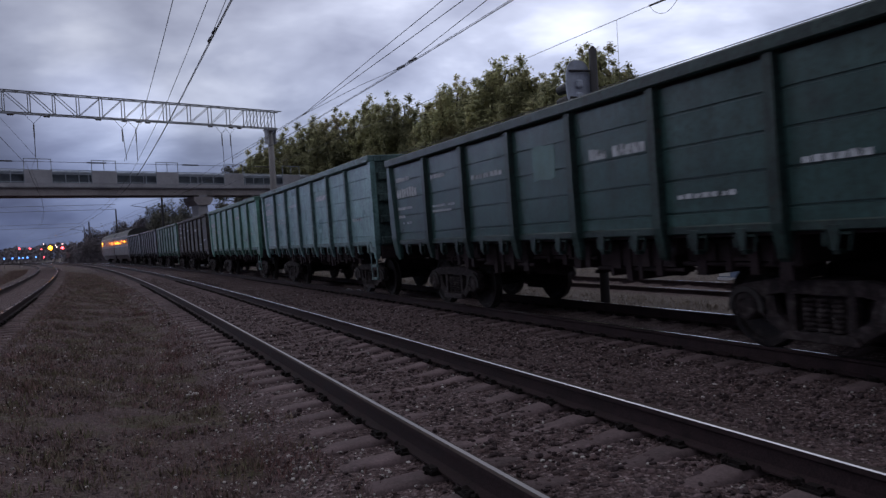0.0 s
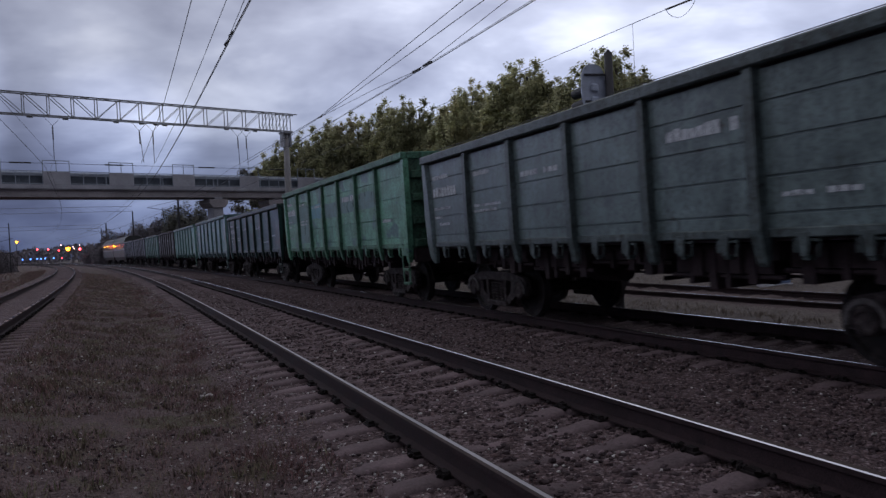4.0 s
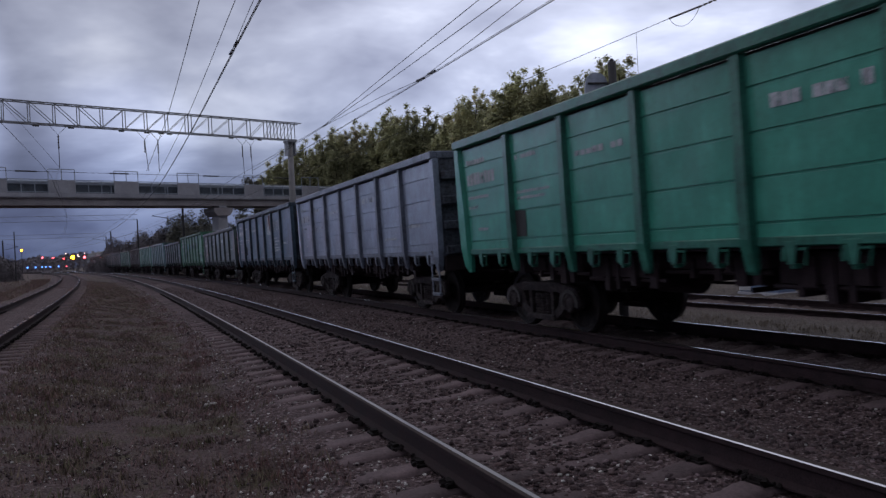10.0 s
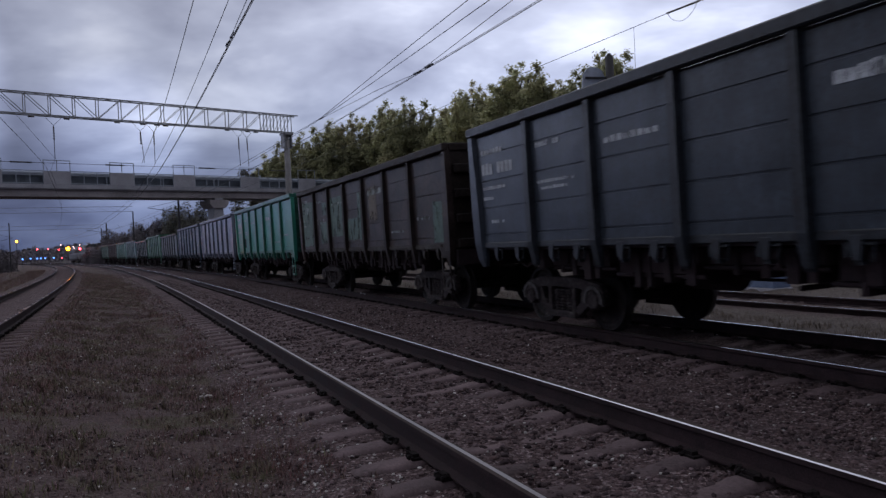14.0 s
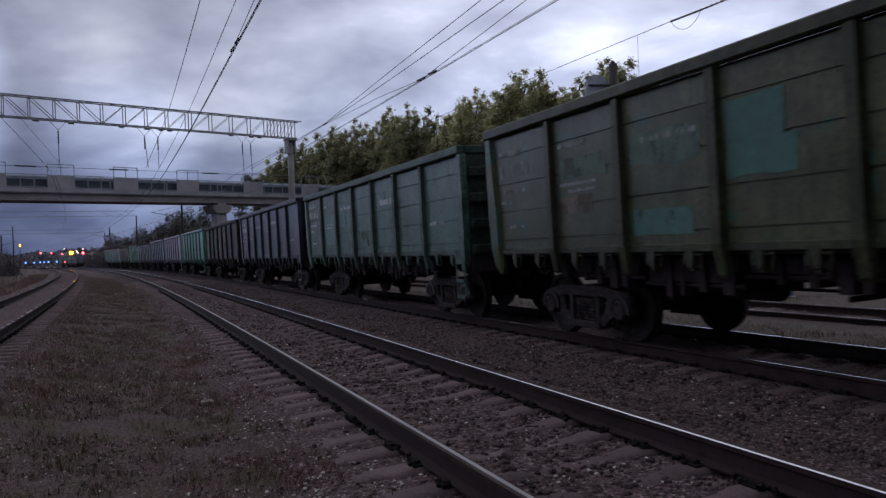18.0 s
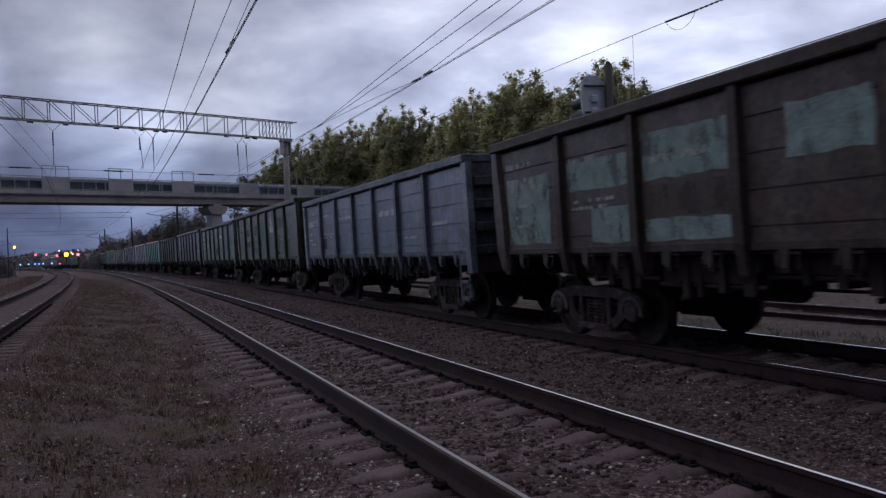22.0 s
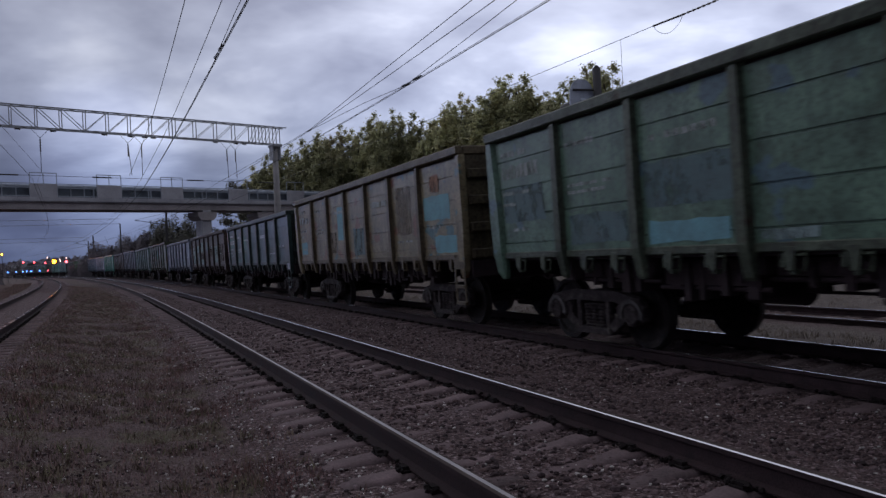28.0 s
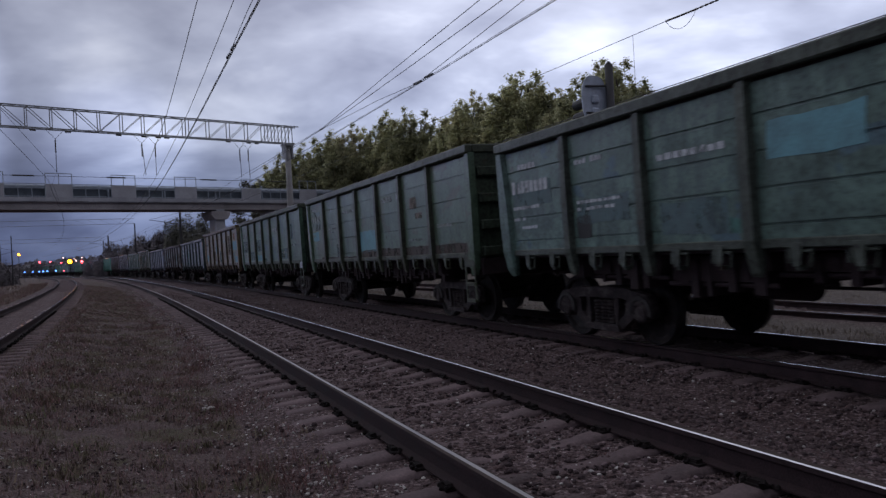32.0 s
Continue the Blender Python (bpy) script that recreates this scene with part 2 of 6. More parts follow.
def wagon_paint(name, color, patches=(), amount=0.5, rust=0.35, rough=0.34, size=0.55):
    """Old wagon paint: faded streaks, blotches of repainting, rust and soot that creeps up from the floor."""
    m = bpy.data.materials.new(name)
    m.use_nodes = True
    ns, ls = m.node_tree.nodes, m.node_tree.links
    bsdf = ns["Principled BSDF"]
    tc = ns.new("ShaderNodeTexCoord")
    info = ns.new("ShaderNodeObjectInfo")
    cmb = ns.new("ShaderNodeCombineXYZ")
    sc = ns.new("ShaderNodeMath"); sc.operation = "MULTIPLY"; sc.inputs[1].default_value = 37.0
    ls.new(info.outputs["Random"], sc.inputs[0])
    ls.new(sc.outputs[0], cmb.inputs[0]); ls.new(sc.outputs[0], cmb.inputs[1])
    av = ns.new("ShaderNodeVectorMath")
    ls.new(tc.outputs["Object"], av.inputs[0]); ls.new(cmb.outputs[0], av.inputs[1])
    vec = av.outputs[0]
    c = Vector(color)
    streak_map = ns.new("ShaderNodeMapping"); streak_map.inputs["Scale"].default_value = (1, 1, 0.16)
    ls.new(vec, streak_map.inputs[0])
    fade = node(ns, "ShaderNodeTexNoise", Scale=2.2, Detail=6.0, Roughness=0.6)
    ls.new(vec, fade.inputs["Vector"])
    streak = node(ns, "ShaderNodeTexNoise", Scale=9.0, Detail=5.0, Roughness=0.6)
    ls.new(streak_map.outputs[0], streak.inputs["Vector"])
    base = ramp(ns, [(0.3, tuple(c * (0.80 - 0.8 * min(rust, 0.4)))), (0.55, tuple(c)), (0.75, tuple(c * 1.25 + Vector((0.01, 0.01, 0.01))))])
    ls.new(fade.outputs[0], base.inputs[0])
    lo = max(0.55, 0.92 - 1.1 * rust)
    sr = ramp(ns, [(0.28, (lo, lo, lo)), (0.5, (0.94, 0.94, 0.94)), (0.68, (1.10, 1.10, 1.10))])
    ls.new(streak.outputs[0], sr.inputs[0])
    mul = ns.new("ShaderNodeMix"); mul.data_type = "RGBA"; mul.blend_type = "MULTIPLY"; mul.inputs[0].default_value = 1.0
    ls.new(base.outputs[0], mul.inputs[6]); ls.new(sr.outputs[0], mul.inputs[7])
    col = mul.outputs[2]
    for i, p in enumerate(patches):
        sh = ns.new("ShaderNodeMapping")
        sh.inputs["Location"].default_value = (7.3 * i + 1.7, 3.1 * i, 5.9 * i)
        sh.inputs["Scale"].default_value = (0.8, 0.8, 1.1)
        ls.new(vec, sh.inputs[0])
        vor = node(ns, "ShaderNodeTexNoise", Scale=1.0 / size, Detail=3.0, Roughness=0.45, Distortion=0.2)
        ls.new(sh.outputs[0], vor.inputs["Vector"])
        edge = 0.72 - 0.26 * amount
        pr = ramp(ns, [(edge, (0, 0, 0)), (edge + 0.03, (1, 1, 1))])
        ls.new(vor.outputs[0], pr.inputs[0])
        mx = ns.new("ShaderNodeMix"); mx.data_type = "RGBA"
        ls.new(pr.outputs[0], mx.inputs[0]); ls.new(col, mx.inputs[6])
        mx.inputs[7].default_value = (*p, 1)
        col = mx.outputs[2]
    rn = node(ns, "ShaderNodeTexNoise", Scale=3.4, Detail=9.0, Roughness=0.72)
    ls.new(vec, rn.inputs["Vector"])
    rr = ramp(ns, [(0.66 - 0.16 * rust, (0, 0, 0)), (0.78 - 0.12 * rust, (1, 1, 1))])
    ls.new(rn.outputs[0], rr.inputs[0])
    mr = ns.new("ShaderNodeMix"); mr.data_type = "RGBA"
    ls.new(rr.outputs[0], mr.inputs[0]); ls.new(col, mr.inputs[6]); mr.inputs[7].default_value = (0.055, 0.034, 0.026, 1)
    soot = node(ns, "ShaderNodeTexNoise", Scale=17.0, Detail=8.0, Roughness=0.75)
    ls.new(vec, soot.inputs["Vector"])
    sm = ramp(ns, [(0.38, (0.26, 0.23, 0.22)), (0.52, (0.88, 0.88, 0.88)), (0.60, (1, 1, 1))])
    ls.new(soot.outputs[0], sm.inputs[0])
    ms = ns.new("ShaderNodeMix"); ms.data_type = "RGBA"; ms.blend_type = "MULTIPLY"; ms.inputs[0].default_value = min(0.9, 0.22 + 1.7 * rust)
    ls.new(mr.outputs[2], ms.inputs[6]); ls.new(sm.outputs[0], ms.inputs[7])
    ls.new(ms.outputs[2], bsdf.inputs["Base Color"])
    rough = rough + 0.5 * max(rust - 0.1, 0.0)
    ro = ramp(ns, [(0.0, (rough, rough, rough)), (1.0, (0.9, 0.9, 0.9))])
    ls.new(rr.outputs[0], ro.inputs[0]); ls.new(ro.outputs[0], bsdf.inputs["Roughness"])
    bsdf.inputs["Specular IOR Level"].default_value = max(0.34 - 0.3 * max(rust - 0.1, 0.0), 0.1)
    dent = node(ns, "ShaderNodeTexNoise", Scale=1.6, Detail=2.0, Roughness=0.5)
    ls.new(vec, dent.inputs["Vector"])
    mixh = ns.new("ShaderNodeMath"); mixh.operation = "MULTIPLY_ADD"; mixh.inputs[1].default_value = 0.08
    ls.new(rn.outputs[0], mixh.inputs[0]); ls.new(dent.outputs[0], mixh.inputs[2])
    bp = ns.new("ShaderNodeBump"); bp.inputs["Strength"].default_value = 0.35; bp.inputs["Distance"].default_value = 0.05
    ls.new(mixh.outputs[0], bp.inputs["Height"]); ls.new(bp.outputs[0], bsdf.inputs["Normal"])
    return m


def ground_material():
    """Grass and bare soil, ballast near the rails, dry grass beyond the train: mixed by noise and by a vertex weight of the sheet."""
    m = bpy.data.materials.new("trackside_ground")
    m.use_nodes = True
    ns, ls = m.node_tree.nodes, m.node_tree.links
    bsdf = ns["Principled BSDF"]
    tc = ns.new("ShaderNodeTexCoord")
    vec = tc.outputs["Object"]
    big = node(ns, "ShaderNodeTexNoise", Scale=0.9, Detail=7.0, Roughness=0.62)
    mid = node(ns, "ShaderNodeTexNoise", Scale=7.0, Detail=6.0, Roughness=0.7)
    grit = node(ns, "ShaderNodeTexVoronoi", Scale=38.0, Randomness=1.0)
    fine = node(ns, "ShaderNodeTexNoise", Scale=24.0, Detail=4.0, Roughness=0.7)
    for n in (big, mid, grit, fine):
        ls.new(vec, n.inputs["Vector"])
    soil = ramp(ns, [(0.30, (0.057, 0.037, 0.037)), (0.42, (0.098, 0.067, 0.066)), (0.50, (0.112, 0.080, 0.077)), (0.57, (0.089, 0.076, 0.051)), (0.64, (0.103, 0.072, 0.064)), (0.72, (0.143, 0.113, 0.110))])
    ls.new(big.outputs[0], soil.inputs[0])
    stone = ramp(ns, [(0.0, (0.048, 0.032, 0.033)), (0.45, (0.086, 0.057, 0.058)), (0.8, (0.123, 0.086, 0.087)), (1.0, (0.239, 0.187, 0.190))])
    sepc = ns.new("ShaderNodeSeparateColor")
    ls.new(grit.outputs["Color"], sepc.inputs[0]); ls.new(sepc.outputs[0], stone.inputs[0])
    dry = ramp(ns, [(0.3, (0.070, 0.056, 0.050)), (0.7, (0.150, 0.126, 0.112))])
    ls.new(mid.outputs[0], dry.inputs[0])
    at = ns.new("ShaderNodeAttribute"); at.attribute_name = "cover"
    sepa = ns.new("ShaderNodeSeparateColor")
    ls.new(at.outputs["Color"], sepa.inputs[0])
    # ragged limits
    rag = ns.new("ShaderNodeMath"); rag.operation = "MULTIPLY_ADD"; rag.inputs[1].default_value = 0.9
    half = ns.new("ShaderNodeMath"); half.operation = "SUBTRACT"; half.inputs[1].default_value = 0.5
    ls.new(mid.outputs[0], half.inputs[0]); ls.new(half.outputs[0], rag.inputs[0]); ls.new(sepa.outputs[0], rag.inputs[2])
    lim = ramp(ns, [(0.4, (0, 0, 0)), (0.6, (1, 1, 1))])
    ls.new(rag.outputs[0], lim.inputs[0])
    m1 = ns.new("ShaderNodeMix"); m1.data_type = "RGBA"
    ls.new(lim.outputs[0], m1.inputs[0]); ls.new(soil.outputs[0], m1.inputs[6]); ls.new(stone.outputs[0], m1.inputs[7])
    m2 = ns.new("ShaderNodeMix"); m2.data_type = "RGBA"
    ls.new(sepa.outputs[1], m2.inputs[0]); ls.new(m1.outputs[2], m2.inputs[6]); ls.new(dry.outputs[0], m2.inputs[7])
    gr = ramp(ns, [(0.28, (0.42, 0.42, 0.42)), (0.5, (0.95, 0.95, 0.95)), (0.72, (1.45, 1.45, 1.45))])
    ls.new(fine.outputs[0], gr.inputs[0])
    mul = ns.new("ShaderNodeMix"); mul.data_type = "RGBA"; mul.blend_type = "MULTIPLY"; mul.inputs[0].default_value = 1.0
    ls.new(m2.outputs[2], mul.inputs[6]); ls.new(gr.outputs[0], mul.inputs[7])
    ls.new(mul.outputs[2], bsdf.inputs["Base Color"])
    bsdf.inputs["Roughness"].default_value = 0.95
    bsdf.inputs["Specular IOR Level"].default_value = 0.15
    hs = ns.new("ShaderNodeMath"); hs.operation = "MULTIPLY_ADD"; hs.inputs[1].default_value = 0.8
    ls.new(grit.outputs["Distance"], hs.inputs[0]); ls.new(mid.outputs[0], hs.inputs[2])
    bp = ns.new("ShaderNodeBump"); bp.inputs["Strength"].default_value = 0.8; bp.inputs["Distance"].default_value = 0.05
    ls.new(hs.outputs[0], bp.inputs["Height"]); ls.new(bp.outputs[0], bsdf.inputs["Normal"])
    return m


def leafy(name, color, tint, scale, fine):
    """Thin foliage: reflects and lets through light, mottled from tree to tree."""
    m = material(name, color, 0.8, 0, 0.35, scale, fine, 0.0, tint=tint, per_object=40, random_tone=0.22, spec=0.2)
    ns, ls = m.node_tree.nodes, m.node_tree.links
    bsdf = ns["Principled BSDF"]
    source = bsdf.inputs["Base Color"].links[0].from_socket
    tr = ns.new("ShaderNodeBsdfTranslucent")
    ls.new(source, tr.inputs["Color"])
    mix = ns.new("ShaderNodeMixShader"); mix.inputs[0].default_value = 0.6
    ls.new(bsdf.outputs[0], mix.inputs[1]); ls.new(tr.outputs[0], mix.inputs[2])
    ls.new(mix.outputs[0], ns["Material Output"].inputs[0])
    return m


M_GROUND = ground_material()
M_RAIL_SIDE = material("rusty_rail_steel", (0.030, 0.019, 0.021), 0.85, 0.0, 0.45, 5, 80, 0.2, spec=0.12)
M_RAIL_TOP = material("polished_rail_head", (0.42, 0.42, 0.47), 0.30, 1.0, 0.04, 0.6, 90, 0.0)
M_RAIL_BRIGHT = material("mirror_worn_rail_head", (0.80, 0.80, 0.84), 0.20, 1.0, 0.04, 0.6, 90, 0.0)
M_RAIL_DULL = material("dull_worn_rail_head", (0.060, 0.046, 0.043), 0.98, 0.0, 0.3, 3, 90, 0.02, spec=0.08)
M_RAIL_WORN = material("half_polished_rail_edge", (0.30, 0.28, 0.28), 0.40, 0.9, 0.12, 1, 90, 0.0)
M_RAIL_SIDING = material("brown_siding_rail_head", (0.19, 0.13, 0.11), 0.24, 1.0, 0.2, 3, 90, 0.02)
M_RAIL_SIDING.node_tree.nodes["Principled BSDF"].inputs["Specular Tint"].default_value = (0.50, 0.42, 0.38, 1)
M_SLEEPER = material("weathered_concrete_sleeper", (0.120, 0.087, 0.090), 0.95, 0, 0.35, 3, 38, 0.35, per_object=50, random_tone=0.25, spec=0.15)
M_FASTENER = material("oily_fastening_steel", (0.014, 0.011, 0.011), 0.9, 0, 0.4, 10, 80, 0.2, spec=0.08)
M_STONE = material("ballast_stone", (0.080, 0.058, 0.060), 0.95, 0, 0.3, 9, 60, 0.2, spec=0.15, island=((0.35, 0.32, 0.34), (0.7, 0.68, 0.7), (0.95, 0.95, 0.95), (1.15, 1.05, 1.0), (2.0, 2.0, 2.05)))
M_STONE_PALE = material("pale_ballast_stone", (0.42, 0.39, 0.37), 0.9, 0, 0.3, 12, 60, 0.3, island=((0.5, 0.5, 0.5), (0.8, 0.8, 0.8), (1.3, 1.3, 1.3)))
M_CONCRETE = material("grey_bridge_concrete", (0.36, 0.36, 0.40), 0.9, 0, 0.25, 0.5, 12, 0.2, per_object=30)
M_CONCRETE_DARK = material("stained_girder_concrete", (0.32, 0.295, 0.31), 0.92, 0, 0.3, 0.4, 10, 0.2, per_object=30)
M_POST = material("spun_concrete_post", (0.235, 0.225, 0.225), 0.9, 0, 0.2, 1.2, 30, 0.2)
M_GALV = material("galvanised_truss_steel", (0.25, 0.255, 0.275), 0.55, 0.35, 0.18, 2, 40, 0.05)
M_RAILING = material("painted_bridge_railing", (0.31, 0.345, 0.40), 0.6, 0.1, 0.2, 2, 40, 0.05)
M_SCREEN = material("grey_green_bridge_panel", (0.115, 0.135, 0.160), 0.5, 0.1, 0.3, 1.2, 20, 0.05)
M_WIRE = material("dark_copper_wire", (0.030, 0.028, 0.030), 0.6, 0.3, 0.2, 2, 30, 0.0)
M_INSULATOR = material("brown_porcelain", (0.030, 0.020, 0.018), 0.3, 0, 0.2, 8, 40, 0.0)
# sooty underframe colour, also used for the shade strip under the chords
M_UNDER = material("sooty_underframe_and_chord_shade", (0.031, 0.021, 0.024), 0.9, 0, 0.5, 4, 50, 0.3, spec=0.2)
M_BOGIE = material("dusty_cast_bogie", (0.026, 0.018, 0.020), 0.9, 0, 0.7, 9, 60, 0.6, per_object=20, spec=0.25, tint=(0.095, 0.082, 0.080), spots=16)
M_JAW = material("dusty_grey_casting", (0.062, 0.056, 0.057), 0.9, 0, 0.5, 9, 60, 0.4, per_object=20, random_tone=0.5, spec=0.2)
M_WHEEL = material("worn_wheel_steel", (0.011, 0.008, 0.009), 0.75, 0.1, 0.6, 9, 60, 0.4, spec=0.2, tint=(0.05, 0.042, 0.040))
M_TREAD = material("bright_wheel_rim", (0.05, 0.045, 0.045), 0.45, 0.8, 0.25, 6, 60, 0.05)
M_BRACKET = material("sooty_hatch_bracket_paint", (0.085, 0.080, 0.082), 0.85, 0, 0.6, 12, 50, 0.3, per_object=20, random_tone=0.75, spec=0.3, tint=(0.19, 0.185, 0.19))
M_STEP = material("grey_step_paint", (0.055, 0.053, 0.053), 0.7, 0, 0.3, 8, 50, 0.1)
M_WHITE = material("worn_white_lettering", (0.44, 0.46, 0.49), 0.75, 0, 0.4, 14, 70, 0.1, worn=0.62, per_object=30)
M_RED = material("faded_red_paint", (0.115, 0.045, 0.045), 0.7, 0, 0.3, 6, 60, 0.1, worn=0.5)
M_BARK = material("grey_brown_bark", (0.060, 0.050, 0.042), 0.95, 0, 0.35, 3, 25, 0.4, stretch=(1, 1, 0.3))
M_LEAF = leafy("autumn_poplar_leaves", (0.49, 0.49, 0.295), (0.57, 0.51, 0.335), 0.25, 3.0)
M_PINE = material("dark_pine_needles", (0.130, 0.125, 0.100), 0.85, 0, 0.4, 0.8, 5.0, 0.0, per_object=40)
M_BUSH = material("bare_grey_bush_twigs", (0.150, 0.132, 0.145), 0.95, 0, 0.35, 0.4, 3.0, 0.0, per_object=40)
M_DRY = material("dry_straw_grass", (0.20, 0.165, 0.140), 0.95, 0, 0.3, 2, 20, 0.0, spec=0.1)
M_GRASS = material("dull_autumn_grass", (0.212, 0.155, 0.153), 0.95, 0, 0.35, 1.2, 12, 0.0, tint=(0.185, 0.170, 0.112), spec=0.1, island=((0.55, 0.5, 0.5), (0.9, 0.75, 0.8), (0.9, 1.0, 0.75), (1.15, 0.95, 0.95), (1.5, 1.4, 1.45)))
M_TUFT = material("dead_and_green_tufts", (0.17, 0.135, 0.115), 0.95, 0, 0.4, 1.6, 14, 0.0, tint=(0.125, 0.145, 0.080), spec=0.1, island=((0.5, 0.45, 0.5), (0.9, 0.8, 0.8), (0.8, 0.95, 0.65), (1.4, 1.25, 1.2)))
M_WEED = material("reddish_dry_weed", (0.180, 0.100, 0.095), 0.95, 0, 0.4, 2, 20, 0.0, spec=0.1, island=((0.5, 0.5, 0.5), (1, 1, 1), (1.3, 1.2, 1.2)))
M_SIGNAL = material("weathered_signal_board", (0.40, 0.44, 0.53), 0.65, 0.1, 0.2, 5, 50, 0.05)
M_SIGNAL_DARK = material("black_signal_hoods", (0.02, 0.02, 0.022), 0.7, 0, 0.2, 6, 50, 0.05)
M_BOX_BLUE = material("faded_blue_box_paint", (0.11, 0.15, 0.25), 0.6, 0, 0.25, 4, 40, 0.05)
M_MAST = material("dark_tarred_mast", (0.042, 0.040, 0.044), 0.85, 0, 0.25, 3, 30, 0.2)
M_FARWALL = material("pale_plaster_wall", (0.45, 0.45, 0.46), 0.9, 0, 0.15, 0.6, 10, 0.1)
M_FARROOF = material("dark_sheet_roof", (0.06, 0.06, 0.07), 0.7, 0, 0.2, 0.6, 10, 0.1)
M_GLASS = material("dark_window_glass", (0.015, 0.017, 0.020), 0.12, 0, 0.1, 2, 10, 0.0)
M_CREAM = material("cream_locomotive_paint", (0.085, 0.082, 0.080), 0.6, 0, 0.2, 1.5, 20, 0.05)
M_LOCO_RED = material("dark_red_locomotive_paint", (0.040, 0.034, 0.034), 0.7, 0, 0.25, 1.5, 20, 0.05)
M_LOCO_ROOF = material("sooty_locomotive_roof", (0.04, 0.04, 0.042), 0.8, 0, 0.25, 1.5, 20, 0.05)
G_RED = glow("red_lamp", (1.0, 0.06, 0.08), 11)
G_AMBER = glow("amber_lamp", (1.0, 0.24, 0.0016), 280)
G_BLUE = glow("cold_white_lamp", (0.10, 0.28, 1.0), 4)
G_WHITE = glow("white_lamp", (1.0, 0.62, 0.60), 5.0)


# ---------------------------------------------------------------- mesh helpers
def box(bm, x0, x1, y0, y1, z0, z1, m=None):
    vs = [bm.verts.new(p) for p in ((x0, y0, z0), (x1, y0, z0), (x1, y1, z0), (x0, y1, z0), (x0, y0, z1), (x1, y0, z1), (x1, y1, z1), (x0, y1, z1))]
    if m is not None:
        for q in vs:
            q.co = m @ q.co
    for f in ((3, 2, 1, 0), (4, 5, 6, 7), (0, 1, 5, 4), (1, 2, 6, 5), (2, 3, 7, 6), (3, 0, 4, 7)):
        bm.faces.new([vs[i] for i in f])
    return vs


def tube(bm, a, b, r0, r1=None, sides=8, caps=True):
    """A round bar from a to b."""
    a, b = Vector(a), Vector(b)
    r1 = r0 if r1 is None else r1
    d = (b - a).normalized()
    u = d.orthogonal().normalized()
    w = d.cross(u)
    rings = []
    for p, r in ((a, r0), (b, r1)):
        rings.append([bm.verts.new(p + (u * math.cos(2 * math.pi * i / sides) + w * math.sin(2 * math.pi * i / sides)) * r) for i in range(sides)])
    for i in range(sides):
        j = (i + 1) % sides
        bm.faces.new((rings[0][i], rings[0][j], rings[1][j], rings[1][i]))
    if caps:
        bm.faces.new(rings[0][::-1])
        bm.faces.new(rings[1])


def lathe(bm, profile, axis="y", sides=24, at=(0, 0, 0)):
    """Turns (radius, height) pairs round an axis."""
    rings = []
    for r, h in profile:
        ring = []
        for i in range(sides):
            a = 2 * math.pi * i / sides
            c, s = r * math.cos(a), r * math.sin(a)
            p = {"x": (h, c, s), "y": (c, h, s), "z": (c, s, h)}[axis]
            ring.append(bm.verts.new(Vector(at) + Vector(p)))
        rings.append(ring)
    for p, q in zip(rings, rings[1:]):
        for i in range(sides):
            j = (i + 1) % sides
            bm.faces.new((p[i], p[j], q[j], q[i]))
    bm.faces.new(rings[0][::-1])
    bm.faces.new(rings[-1])


def finish(bm, name, mats, bevel=0.0, smooth_faces=False):
    if bevel:
        bmesh.ops.bevel(bm, geom=list(bm.edges), offset=bevel, segments=1, affect="EDGES", clamp_overlap=True)
    bmesh.ops.recalc_face_normals(bm, faces=bm.faces)
    me = bpy.data.meshes.new(name)
    bm.to_mesh(me)
    bm.free()
    for m in (mats if isinstance(mats, (list, tuple)) else [mats]):
        me.materials.append(m)
    if smooth_faces:
        for p in me.polygons:
            p.use_smooth = True
    return me


def part(name, bm, mats, parent, label="", bevel=0.0, at=None, smooth_faces=False):
    me = bm if isinstance(bm, bpy.types.Mesh) else finish(bm, name, mats, bevel, smooth_faces)
    ob = new(name, me)
    ob.parent = parent
    if at is not None:
        ob.matrix_basis = at
    if label:
        tagged(ob, label)
    return ob


def thing(name, label, category, m=None, group="", kind=""):
    ob = new(name)
    if m is not None:
        ob.matrix_basis = m
    ob.empty_display_size = 0.2
    return tagged(ob, label, category, group, kind)


def solid(name, bm, mats, label, category, m=None, group="", kind="", bevel=0.0, smooth_faces=False):
    me = bm if isinstance(bm, bpy.types.Mesh) else finish(bm, name, mats, bevel, smooth_faces)
    ob = new(name, me)
    if m is not None:
        ob.matrix_basis = m
    return tagged(ob, label, category, group, kind)


def mesh_of(name, verts, faces, mats, smooth_faces=False):
    me = bpy.data.meshes.new(name)
    me.from_pydata(verts, [], faces)
    for m in (mats if isinstance(mats, (list, tuple)) else [mats]):
        me.materials.append(m)
    if smooth_faces:
        for p in me.polygons:
            p.use_smooth = True
    me.update()
    return me


def bent_tube(name, points, r, mat, sides=5):
    """A continuous round bar through the points."""
    pts = [Vector(p) for p in points]
    verts, faces = [], []
    for k, p in enumerate(pts):
        d = (pts[min(k + 1, len(pts) - 1)] - pts[max(k - 1, 0)]).normalized()
        u = d.cross(Vector((0, 0, 1))) if abs(d.z) < 0.95 else Vector((1, 0, 0))
        u.normalize()
        v2 = u.cross(d)
        for i in range(sides):
            a = 2 * math.pi * i / sides
            verts.append(tuple(p + (u * math.cos(a) + v2 * math.sin(a)) * r))
    for k in range(len(pts) - 1):
        for i in range(sides):
            j = (i + 1) % sides
            faces.append((k * sides + i, k * sides + j, (k + 1) * sides + j, (k + 1) * sides + i))
